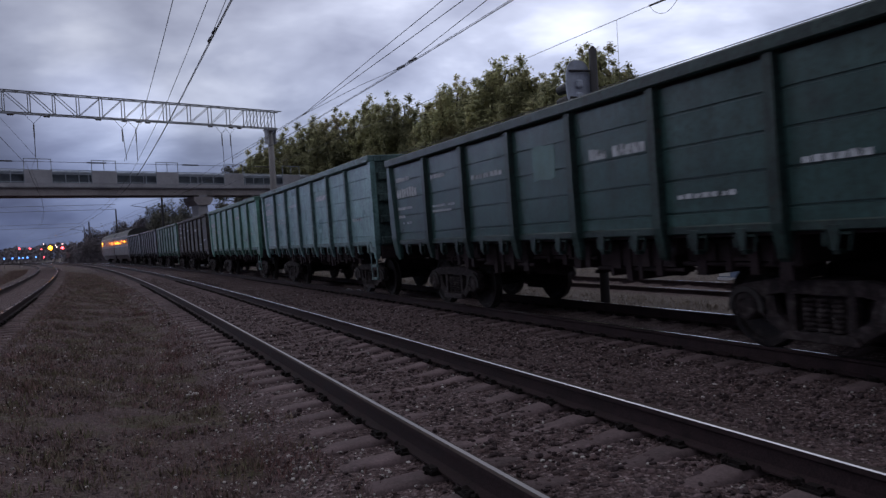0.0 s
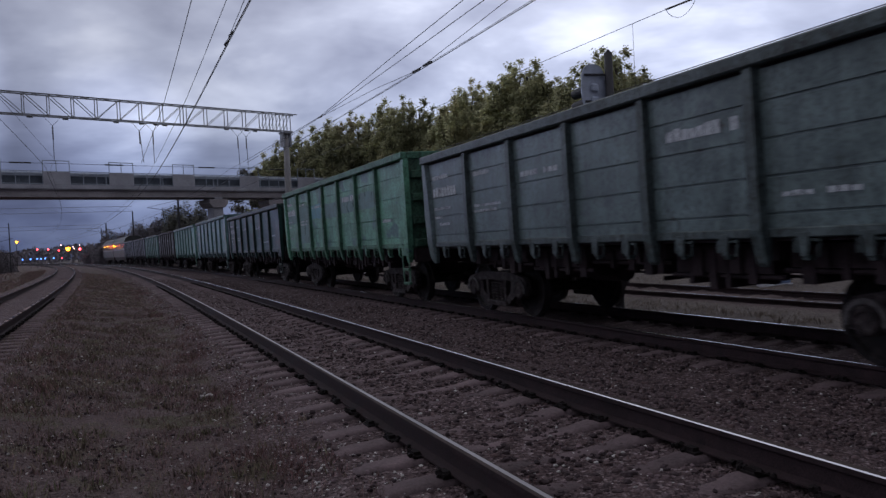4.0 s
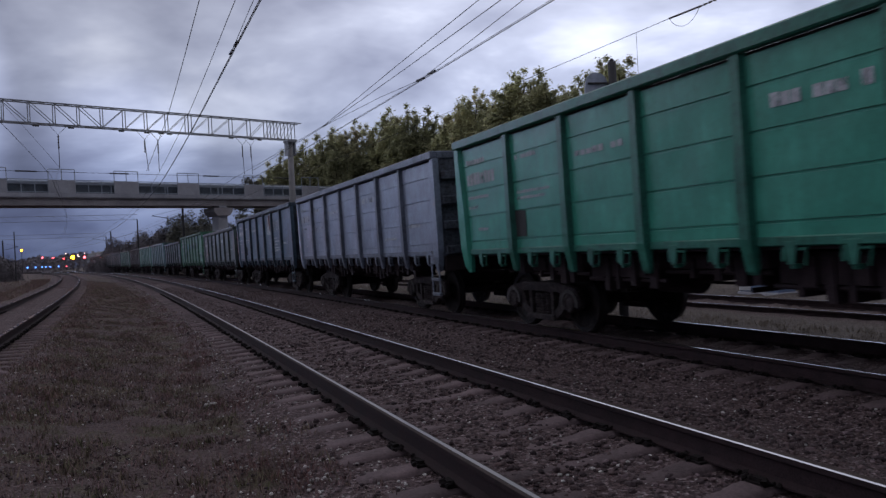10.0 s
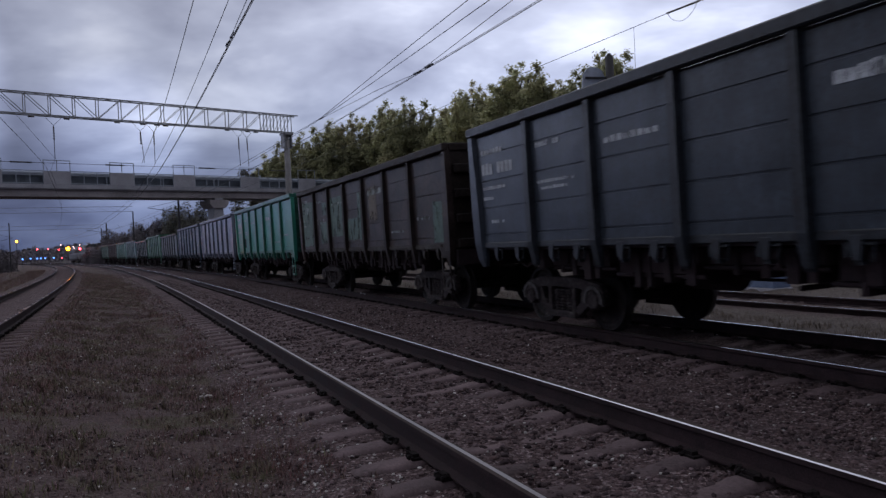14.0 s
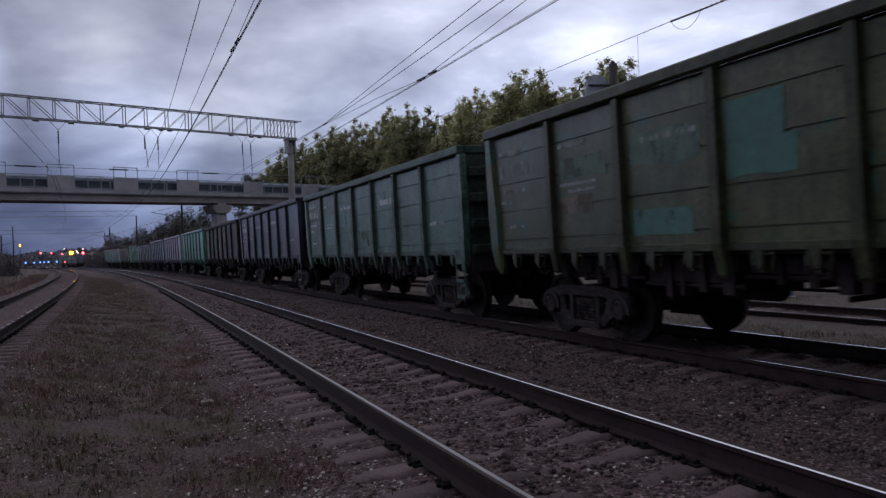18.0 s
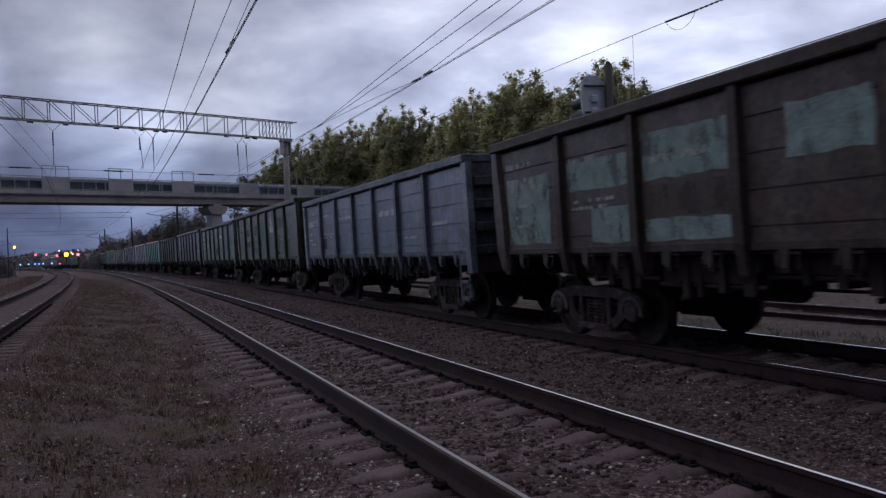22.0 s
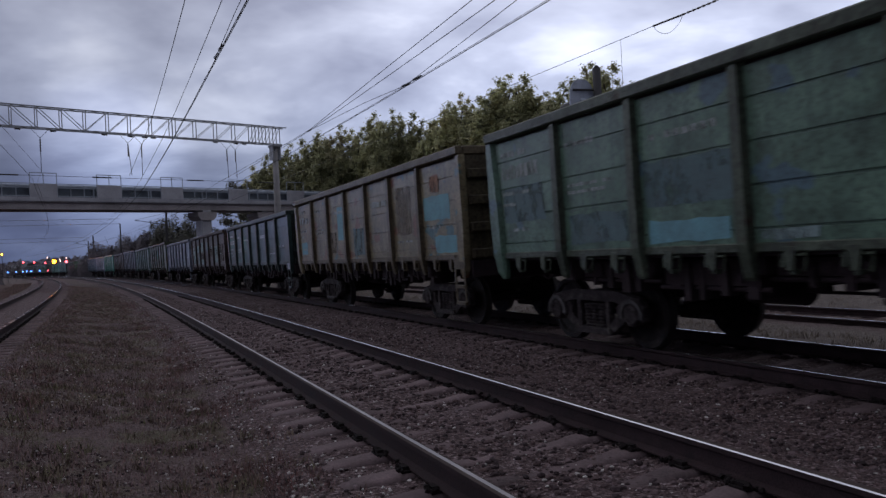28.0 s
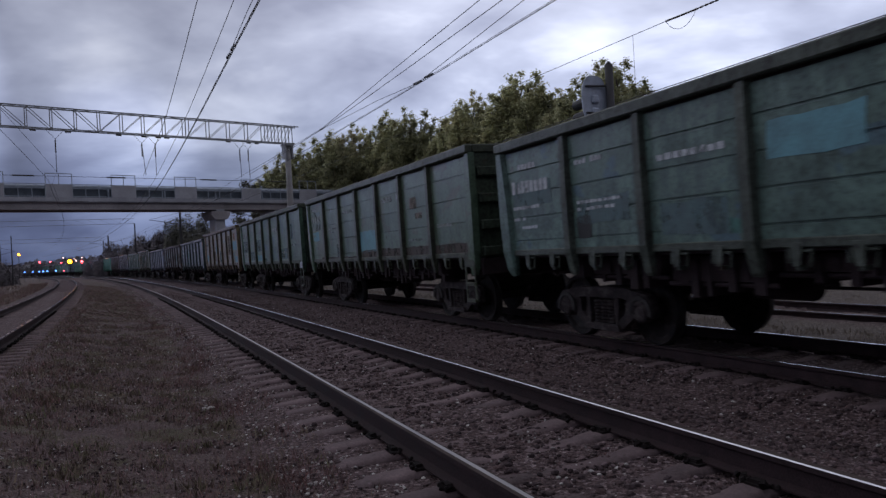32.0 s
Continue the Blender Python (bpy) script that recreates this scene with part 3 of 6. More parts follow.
    return mesh_of(name, verts, faces, mat)


# ---------------------------------------------------------------- ground
def stretch_of(*runs):
    out = []
    for a, b, n in runs:
        out += [a + (b - a) * i / n for i in range(n)]
    return out + [runs[-1][1]]


def make_ground():
    ss = stretch_of((-2500, -500, 3), (-500, -60, 6), (-60, -12, 16), (-12, 40, 260), (40, 120, 90), (120, 420, 60), (420, 900, 8), (900, 3500, 5))
    offs = stretch_of((-950, -200, 5), (-200, -60, 4), (-60, -9, 18), (-9, 13.5, 130), (13.5, 30, 16), (30, 80, 8), (80, 2500, 6))
    verts, cover = [], []
    for s in ss:
        for o in offs:
            x, y, th = line(o, s)
            z = ground_z(o)
            far = smooth(60, 160, s)
            near_bed = -7 < o < 13
            amp = 0.022 if near_bed else 0.10
            z += amp * (noise.noise(Vector((x * 1.9, y * 1.9, 0.3))) + 0.6 * noise.noise(Vector((x * 5.2, y * 5.2, 2.0))))
            if -3.3 < o < -0.8:
                z += 0.035 * noise.noise(Vector((x * 0.8, y * 0.8, 5.0)))
            verts.append((x, y, z))
            bed = max(smooth(-1.5, -0.5, o) * (1 - smooth(7.2, 7.9, o)), 0.8 * smooth(-7.2, -6.4, o) * (1 - smooth(-3.4, -2.9, o)), 0.6 * smooth(10.9, 11.4, o) * (1 - smooth(14.0, 14.5, o)))
            dry = smooth(7.7, 8.3, o) * (1 - 0.7 * smooth(11.1, 11.6, o) * (1 - smooth(13.9, 14.3, o))) * (1 - 0.5 * smooth(40, 120, o))
            cover.append((bed, dry, 0, 1))
    w = len(offs)
    faces = [(i * w + j, i * w + j + 1, (i + 1) * w + j + 1, (i + 1) * w + j) for i in range(len(ss) - 1) for j in range(w - 1)]
    me = mesh_of("ground", verts, faces, M_GROUND, True)
    ca = me.color_attributes.new("cover", "FLOAT_COLOR", "POINT")
    ca.data.foreach_set("color", [c for q in cover for c in q])
    tagged(new("ground", me), "dark soil, ballast and thin autumn grass beside the tracks", "ground", kind="structure")


make_ground()


# ---------------------------------------------------------------- tracks
RAIL = [(-0.036, -0.008), (-0.028, -0.001), (-0.014, 0.0), (0.018, 0.0), (0.030, -0.002), (0.036, -0.008), (0.036, -0.040), (0.010, -0.056), (0.009, -0.150), (0.075, -0.168), (0.075, -0.180),
        (-0.075, -0.180), (-0.075, -0.168), (-0.009, -0.150), (-0.010, -0.056), (-0.036, -0.040)]


def rail_mesh(off, z, head, strip):
    """One rail; strip names the faces across the head that the wheels keep bright."""
    ss = stretch_of((-40, 0, 40), (0, 60, 80), (60, 420, 120))
    n = len(RAIL)
    verts, faces, tone = [], [], []
    for s in ss:
        x, y, th = line(off, s)
        for u, h in RAIL:
            verts.append((x + u * math.cos(th), y + u * math.sin(th), z + h))
    for i in range(len(ss) - 1):
        for j in range(n):
            k = (j + 1) % n
            faces.append((i * n + j, i * n + k, (i + 1) * n + k, (i + 1) * n + j))
            tone.append(1 if j in strip else 2 if j < 5 else 0)
    me = mesh_of("rail", verts, faces, [M_RAIL_SIDE, head, M_RAIL_DULL])
    me.polygons.foreach_set("material_index", tone)
    return me


def sleeper_mesh():
    """Concrete sleeper 2.7 m long: broad shoulders under the rails, a lower waist, chamfered top edges."""
    bm = bmesh.new()
    prev = None
    for y, top, half in ((-1.36, -0.060, 0.095), (-1.34, -0.026, 0.115), (-1.27, -0.010, 0.122), (-0.98, 0.0, 0.125), (-0.60, 0.0, 0.122), (-0.42, -0.022, 0.11), (-0.15, -0.034, 0.10), (0.15, -0.034, 0.10), (0.42, -0.022, 0.11), (0.60, 0.0, 0.122), (0.98, 0.0, 0.125), (1.27, -0.010, 0.122), (1.34, -0.026, 0.115), (1.36, -0.060, 0.095)):
        ring = [bm.verts.new(p) for p in ((-half - 0.02, y, -0.2), (-half, y, top - 0.03), (-half + 0.028, y, top - 0.006), (-half + 0.06, y, top), (half - 0.06, y, top), (half - 0.028, y, top - 0.006), (half, y, top - 0.03), (half + 0.02, y, -0.2))]
        if prev:
            for i in range(7):
                bm.faces.new((prev[i], prev[i + 1], ring[i + 1], ring[i]))
        else:
            bm.faces.new(ring)
        prev = ring
    bm.faces.new(prev[::-1])
    return finish(bm, "sleeper", M_SLEEPER, smooth_faces=True)


def fastening_mesh(track, s0, s1, step):
    bm = bmesh.new()
    off, z = track
    rng = random.Random(len(str(off)) + 4)
    s = s0
    while s < s1:
        for k, zz in ((0, z), (1, z + GAUGE * TC)):
            x, y, th = line(off + k * GAUGE, s)
            m = pose(x, y, zz - 0.183, 0, 0, math.degrees(th) + 90)
            box(bm, -0.075, 0.075, -0.14, 0.14, -0.006, 0.010, m)
            for sd in (-1, 1):
                box(bm, -0.04, 0.04, sd * 0.10 - 0.025, sd * 0.10 + 0.025, 0.008, 0.034, m)
                # greasy dirt and grit caught round the clips
                for q in range(8):
                    c = m @ Vector((rng.gauss(0, 0.09), sd * rng.uniform(0.07, 0.15), rng.uniform(0.0, 0.02)))
                    r = rng.uniform(0.012, 0.032)
                    e = c + Vector((rng.uniform(-1, 1), rng.uniform(-1, 1), rng.uniform(0.2, 1.1))).normalized() * r
                    tube(bm, c, e, r, r * rng.uniform(0.3, 0.7), 5)
        s += step
    return finish(bm, "fastenings", M_FASTENER)


SLEEPER = sleeper_mesh()


def make_track(name, track, label, s0, s1, far, fast_to, sink=0.0):
    off, z = track
    top = thing(name, label, "railway track", kind="structure")
    for k in (0, 1):
        side = off < -1 or off > 9
        head = M_RAIL_SIDING if off < -1 else M_RAIL_BRIGHT if off > 3 else M_RAIL_WORN if k == 0 else M_RAIL_TOP
        strip = (1, 2, 3) if off < -1 else (2,) if side else (2,) if head is M_RAIL_WORN else (2,) if off > 3 and k == 1 else (0, 1) if off > 3 else (0,)
        part("rail", rail_mesh(off + k * GAUGE, z + k * GAUGE * TC, head, strip), None, top, "dull brown steel rail" if off < -1 else "rusty steel rail with a polished strip on its head")
    step = 0.545
    n = int((s1 - s0) / step)
    rest = []
    rng = random.Random(name)
    for i in range(n):
        s = s0 + i * step
        x, y, th = line(off + GAUGE / 2, s)
        ob = part("sleeper", SLEEPER, None, top, at=pose(x, y, z + GAUGE / 2 * TC - 0.185 - sink, -CANT, rng.uniform(-0.4, 0.4), math.degrees(th) + 90 + rng.uniform(-1.2, 1.2)))
    if fast_to > s0:
        part("fastenings", fastening_mesh(track, s0, fast_to, step), None, top)
    # the rest of the sleepers, far down the line, in one piece
    if far > s1:
        verts, faces = [], []
        s = s0 + n * step
        while s < far:
            x, y, th = line(off + GAUGE / 2, s)
            m = pose(x, y, z + GAUGE / 2 * TC - 0.185 - sink, -CANT, 0, math.degrees(th) + 90)
            b = len(verts)
            verts += [tuple(m @ Vector(p)) for p in ((-0.13, -1.35, -0.1), (0.13, -1.35, -0.1), (0.13, 1.35, -0.1), (-0.13, 1.35, -0.1), (-0.12, -1.33, 0), (0.12, -1.33, 0), (0.12, 1.33, 0), (-0.12, 1.33, 0))]
            faces += [tuple(b + i for i in f) for f in ((4, 5, 6, 7), (0, 1, 5, 4), (1, 2, 6, 5), (2, 3, 7, 6), (3, 0, 4, 7))]
            s += step
        tagged(part("distant_sleepers", mesh_of("distant_sleepers", verts, faces, M_SLEEPER), None, top), kind="stuff")
    return top


make_track("track_1", TRACK_1, "empty track of polished steel rails on concrete sleepers", -6.0, 60.0, 150, 40)
make_track("track_2", TRACK_2, "track under the freight train, rails on concrete sleepers", -4.0, 60.0, 130, 40)
make_track("track_3", TRACK_LEFT, "curving side track half sunk in weeds", 4.0, 60.0, 130, 30, 0.02)
make_track("track_4", TRACK_RIGHT, "far track in dry grass behind the train", 0.0, 50.0, 50, 0, 0.03)

# ---------------------------------------------------------------- the train
HALF = 6.4           # half the body's length
TOP = 3.46
POSTS = [-4.325 + 1.73 * i for i in range(6)]
WHEEL_R = 0.4785
WAGON_PITCH = 13.86  # along the reference line


def side_panel_mesh(width, top):
    """Pressed steel sheet with four narrow horizontal grooves, on the left side."""
    bm = bmesh.new()
    prof = [(1.500, 1.36), (1.501, 1.46)]
    for k in range(4):
        z = 1.56 + k * (top - 2.08) / 3
        prof += [(1.502, z - 0.017), (1.484, z - 0.012), (1.484, z + 0.011), (1.502, z + 0.014)]
    prof += [(1.500, top - 0.195)]
    cols = []
    for i in range(5):
        x = -width / 2 + width * i / 4
        dent = 0.003 * math.sin(i * 2.1)
        cols.append(([bm.verts.new((x, y + dent, z)) for y, z in prof], [bm.verts.new((x, 1.465, z)) for y, z in (prof[0], prof[-1])]))
    for (a, ai), (b, bi) in zip(cols, cols[1:]):
        for p, q, r, s in zip(a, a[1:], b, b[1:]):
            bm.faces.new((p, r, s, q))
        bm.faces.new((ai[0], ai[1], bi[1], bi[0]))
        bm.faces.new((a[0], ai[0], bi[0], b[0]))
        bm.faces.new((a[-1], b[-1], bi[1], ai[1]))
    return finish(bm, "side_panel", M_PAINT)


def side_post_mesh(top):
    bm = bmesh.new()
    rows = [(1.02, 0.055, 0.045, 1.50), (1.06, 0.075, 0.060, 1.53), (1.40, 0.10, 0.075, 1.592), (2.2, 0.10, 0.07, 1.592), (top - 0.15, 0.085, 0.06, 1.575)]
    prev = None
    for z, w0, w1, y in rows:
        ring = [bm.verts.new(p) for p in ((-w0, 1.47, z), (-w0, 1.503, z), (-w1, y, z), (w1, y, z), (w0, 1.503, z), (w0, 1.47, z))]
        if prev:
            for i in range(6):
                j = (i + 1) % 6
                bm.faces.new((prev[i], prev[j], ring[j], ring[i]))
        else:
            bm.faces.new(ring[::-1])
        prev = ring
    bm.faces.new(prev)
    return finish(bm, "side_post", M_PAINT)


def corner_post_mesh(top, straight=False, sign=1):
    """Broad corner plate at one end, tapering to a tongue below the floor or cut straight."""
    bm = bmesh.new()
    rows = [(0.98, -0.30, -0.16, 1.50), (1.10, -0.33, -0.09, 1.54), (1.42, -0.34, -0.03, 1.57), (2.0, -0.33, 0.0, 1.575), (top - 0.15, -0.20, 0.0, 1.57)]
    if straight:
        rows = [(0.99, -0.20, 0.05, 1.56), (1.40, -0.20, 0.05, 1.575), (top - 0.15, -0.20, 0.05, 1.575)]
    prev = None
    for z, a, b, y in rows:
        ring = [bm.verts.new((HALF + a, 1.44, z)), bm.verts.new((HALF + a, 1.51, z)), bm.verts.new((HALF + a + 0.05, y, z)), bm.verts.new((HALF + b, y, z)), bm.verts.new((HALF + b, 1.44, z))]
        if prev:
            for i in range(5):
                j = (i + 1) % 5
                bm.faces.new((prev[i], prev[j], ring[j], ring[i]))
        else:
            bm.faces.new(ring[::-1])
        prev = ring
    bm.faces.new(prev)
    bmesh.ops.scale(bm, vec=(sign, 1, 1), verts=bm.verts)
    return finish(bm, "corner_post", M_PAINT)


def end_wall(parent, sign, top):
    bm = bmesh.new()
    x = sign * (HALF - 0.06)
    box(bm, x - 0.02, x + 0.02, -1.46, 1.46, 1.30, top - 0.14)
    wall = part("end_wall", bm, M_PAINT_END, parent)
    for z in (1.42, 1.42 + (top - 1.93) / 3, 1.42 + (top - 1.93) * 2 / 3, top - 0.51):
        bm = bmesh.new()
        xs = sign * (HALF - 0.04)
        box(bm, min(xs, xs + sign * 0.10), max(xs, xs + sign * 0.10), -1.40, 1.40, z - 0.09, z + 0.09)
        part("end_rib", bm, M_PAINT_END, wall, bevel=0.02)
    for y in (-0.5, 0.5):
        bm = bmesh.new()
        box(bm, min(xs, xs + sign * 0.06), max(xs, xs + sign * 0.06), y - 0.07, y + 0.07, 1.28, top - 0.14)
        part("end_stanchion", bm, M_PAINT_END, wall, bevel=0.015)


def bracket_mesh():
    """Hatch hinge and lock that hang under the side sill."""
    bm = bmesh.new()
    front = [(-0.085, 1.37), (0.085, 1.37), (0.050, 1.25), (0.042, 1.13), (-0.042, 1.13), (-0.050, 1.25)]
    fa = [bm.verts.new((x, 1.525, z)) for x, z in front]
    fb = [bm.verts.new((x, 1.500, z)) for x, z in front]
    bm.faces.new(fa); bm.faces.new(fb[::-1])
    for i in range(6):
        j = (i + 1) % 6
        bm.faces.new((fa[i], fb[i], fb[j], fa[j]))
    box(bm, -0.18, -0.06, 1.46, 1.505, 1.27, 1.30)
    box(bm, -0.035, 0.035, 1.40, 1.50, 1.09, 1.14)
    box(bm, 0.12, 0.17, 1.38, 1.47, 1.16, 1.31)
    tube(bm, (-0.13, 1.48, 1.12), (-0.17, 1.48, 1.32), 0.018, sides=5)
    return finish(bm, "hatch_bracket", M_BRACKET, 0.008)


def wheelset_mesh():
    bm = bmesh.new()
    tube(bm, (0, -1.06, 0), (0, 1.06, 0), 0.075, sides=12)
    for sd in (-1, 1):
        prof = [(0.10, 0.70), (0.135, 0.70), (0.15, 0.73), (0.36, 0.745), (0.41, 0.725), (0.505, 0.725), (0.505, 0.75), (WHEEL_R, 0.765), (WHEEL_R - 0.004, 0.855), (0.41, 0.86), (0.38, 0.82), (0.17, 0.80), (0.14, 0.90), (0.10, 0.90)]
        lathe(bm, [(r, sd * h) for r, h in prof], "y", 28)
        # chalked sector and bolt heads let the turning show
        for k in range(3):
            a = k * 2 * math.pi / 3
            tube(bm, (0.05 * math.cos(a), sd * 1.05, 0.05 * math.sin(a)), (0.05 * math.cos(a), sd * 1.075, 0.05 * math.sin(a)), 0.016, sides=6)
    me = finish(bm, "wheelset", [M_WHEEL, M_TREAD])
    for p in me.polygons:
        r = math.hypot(p.center.x, p.center.z)
        if r > 0.44 and abs(p.center.y) > 0.76:
            p.material_index = 1
    return me


def side_frame_mesh():
    """Cast side frame with axle-box jaws, spring window and two openings."""
    bm = bmesh.new()

    def plate(points, y0=0.96, y1=1.08):
        a = [bm.verts.new((x, y0, z)) for x, z in points]
        b = [bm.verts.new((x, y1, z)) for x, z in points]
        bm.faces.new(a); bm.faces.new(b[::-1])
        for i in range(len(points)):
            j = (i + 1) % len(points)
            bm.faces.new((a[i], a[j], b[j], b[i]))

    plate([(-1.16, 0.60), (-1.08, 0.71), (-0.55, 0.80), (0.55, 0.80), (1.08, 0.71), (1.16, 0.60), (0.70, 0.60), (0.50, 0.66), (-0.50, 0.66), (-0.70, 0.60)])
    for sd in (-1, 1):
        q = [(sd * 0.70, 0.62), (sd * 0.72, 0.36), (sd * 0.46, 0.20), (sd * 0.34, 0.20), (sd * 0.34, 0.30), (sd * 0.55, 0.42), (sd * 0.58, 0.62)]
        plate(q, 0.975, 1.065)
        plate([(sd * 0.30, 0.24), (sd * 0.40, 0.24), (sd * 0.40, 0.70), (sd * 0.30, 0.70)], 0.965, 1.075)
        plate([(sd * 1.06, 0.62), (sd * 1.16, 0.62), (sd * 1.16, 0.40), (sd * 1.08, 0.38)], 0.965, 1.075)
        plate([(sd * 0.70, 0.62), (sd * 0.78, 0.62), (sd * 0.77, 0.38), (sd * 0.71, 0.38)], 0.965, 1.075)
    plate([(-0.46, 0.17), (0.46, 0.17), (0.42, 0.26), (-0.42, 0.26)], 0.90, 1.12)
    return finish(bm, "side_frame", M_BOGIE, 0.010)


def spring_mesh():
    bm = bmesh.new()
    prof = []
    for i in range(7):
        z = 0.265 + i * 0.05
        prof += [(0.058, z), (0.076, z + 0.012), (0.076, z + 0.026), (0.058, z + 0.040)]
    lathe(bm, prof, "z", 12)
    return finish(bm, "spring", M_BOGIE)


def jaw_mesh():
    """Cast arch that stands proud of the side frame over the axle box."""
    bm = bmesh.new()
    outer, inner = [], []
    for k in range(11):
        a = math.pi * (-0.08 + 1.16 * k / 10)
        outer.append((0.245 * math.cos(a), 0.225 * math.sin(a)))
        inner.append((0.185 * math.cos(a), 0.170 * math.sin(a)))
    ring = [[bm.verts.new((x, y, z)) for x, z in pts] for y in (1.075, 1.115) for pts in (outer, inner)]
    for i in range(10):
        for a, b in ((0, 1), (1, 3), (3, 2), (2, 0)):
            bm.faces.new((ring[a][i], ring[a][i + 1], ring[b][i + 1], ring[b][i]))
    for i in (0, 10):
        bm.faces.new((ring[0][i], ring[1][i], ring[3][i], ring[2][i]))
    return finish(bm, "pedestal_jaw", M_JAW)


def axle_box_mesh():
    bm = bmesh.new()
    lathe(bm, [(0.15, 0.95), (0.155, 0.97), (0.155, 1.10), (0.13, 1.125), (0.10, 1.13), (0.085, 1.115)], "y", 16)
    box(bm, -0.16, 0.16, 0.95, 1.09, -0.02, 0.14)
    return finish(bm, "axle_box", M_BOGIE, 0.0)


def make_bogie(parent, x, wheelset, frame_me, spring_me, abox, jaw):
    bm = bmesh.new()
    box(bm, -0.22, 0.22, -0.96, 0.96, 0.56, 0.80)
    box(bm, -0.30, 0.30, -0.45, 0.45, 0.70, 0.95)
    bogie = part("bogie", bm, M_UNDER, parent, "cast steel two-axle bogie", bevel=0.02, at=pose(x, 0, 0))
    for sd in (1, -1):
        turn = pose(0, 0, 0, 0, 0, 0 if sd > 0 else 180)
        part("side_frame", frame_me, None, bogie, at=turn)
        for k in (-0.17, 0.0, 0.17):
            part("spring", spring_me, None, bogie, at=pose(k, sd * 1.0, 0))
        for k in (-0.925, 0.925):
            part("axle_box", abox, None, bogie, at=pose(k, 0, WHEEL_R) @ turn)
            part("pedestal_jaw", jaw, None, bogie, at=pose(k, 0, WHEEL_R) @ turn)
    for k in (-0.925, 0.925):
        w = part("wheelset", wheelset, None, bogie)
        w.matrix_parent_inverse = pose(k, 0, WHEEL_R)
        WHEELSETS.append(w)
    for k in (-0.40, 0.40):
        bm = bmesh.new()
        box(bm, k - 0.04, k + 0.04, -0.85, 0.85, 0.36, 0.44)
        for sd in (-1, 1):
            box(bm, k - 0.03, k + 0.06, sd * 0.79 - 0.05, sd * 0.79 + 0.05, 0.30, 0.56)
        part("brake_beam", bm, M_UNDER, bogie)
    return bogie


WHEELSETS = []
M_PAINT = wagon_paint("wagon_paint_grey_green", (0.050, 0.065, 0.062), rust=0.2)
M_SILL = material("dirt_caked_sill_paint", (0.050, 0.042, 0.038), 0.85, 0, 0.55, 2.5, 25, 0.3, per_object=40, spec=0.25, tint=(0.085, 0.085, 0.078))
# rust-brown end wall tone with the shade between wagons mixed in
M_PAINT_END = material("shaded_rusty_end_wall_paint", (0.042, 0.030, 0.031), 0.9, 0, 0.6, 3, 30, 0.2, per_object=20, spec=0.15)


def make_wagon(top):
    w = thing("gondola_wagon", "open steel gondola wagon with ribbed sides", "freight wagon", group="wagons of the freight train")
    bay, wide = side_panel_mesh(1.60, top), side_panel_mesh(1.83, top)
    post, corner, bracket = side_post_mesh(top), corner_post_mesh(top), bracket_mesh()
    for sd in (1, -1):
        turn = pose(0, 0, 0, 0, 0, 0 if sd > 0 else 180)
        for a, b in zip(POSTS, POSTS[1:]):
            part("side_panel", bay, None, w, at=turn @ pose((a + b) / 2, 0, 0))
        for k in (-1, 1):
            part("side_panel", wide, None, w, at=turn @ pose(k * (4.325 + 0.08 + 0.915), 0, 0))
        for x in POSTS:
            part("side_post", post, None, w, at=turn @ pose(x, 0, 0))
        part("corner_post", corner, None, w, at=turn)
        # the mirrored corner is the same plate turned round at the other end
        bm = bmesh.new()
        bm.from_mesh(corner)
        bmesh.ops.scale(bm, vec=(-1, 1, 1), verts=bm.verts)
        part("corner_post", bm, M_PAINT, w, at=turn)
        bm = bmesh.new()
        box(bm, -HALF, HALF, sd * 1.535 - 0.065, sd * 1.535 + 0.075, top - 0.16, top)
        part("top_chord", bm, M_PAINT, w, bevel=0.02)
        # set-back dark strip: the chord overhang's shade, put in as colour
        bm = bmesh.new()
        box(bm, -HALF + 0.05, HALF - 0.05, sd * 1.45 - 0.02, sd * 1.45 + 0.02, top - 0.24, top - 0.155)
        part("chord_recess", bm, M_UNDER, w, "dark strip for the shade below the top chord")
        bm = bmesh.new()
        box(bm, -HALF + 0.2, HALF - 0.2, sd * 1.47 - 0.05, sd * 1.47 + 0.05, 1.315, 1.415)
        part("side_sill", bm, M_SILL, w, "rusty dirt-caked bottom sill", bevel=0.012)
        ends = [-HALF + 0.2] + POSTS + [HALF - 0.2]
        for a, b in zip(ends, ends[1:]):
            for k in (0.30, 0.70):
                part("hatch_bracket", bracket, None, w, at=turn @ pose(a + (b - a) * k, 0, 0))
    for sd in (-1, 1):
        end_wall(w, sd, top)
        bm = bmesh.new()
        box(bm, sd * (HALF - 0.06) - 0.06, sd * (HALF - 0.06) + 0.06, -1.47, 1.47, top - 0.16, top)
        part("end_chord", bm, M_PAINT, w, bevel=0.02)
        # end beam, draft gear and coupler head
        bm = bmesh.new()
        box(bm, sd * (HALF - 0.05) - 0.05, sd * (HALF - 0.05) + 0.05, -1.42, 1.42, 0.98, 1.30)
        part("end_beam", bm, M_UNDER, w, bevel=0.015)
        bm = bmesh.new()
        xa, xb = sd * HALF, sd * (HALF + 0.36)
        box(bm, min(xa, xb), max(xa, xb), -0.09, 0.09, 0.95, 1.17)
        xa, xb = sd * (HALF + 0.30), sd * (HALF + 0.53)
        box(bm, min(xa, xb), max(xa, xb), -0.20, 0.20, 0.90, 1.22)
        xa, xb = sd * (HALF + 0.45), sd * (HALF + 0.62)
        box(bm, min(xa, xb), max(xa, xb), sd * 0.08, sd * 0.24, 0.94, 1.18)
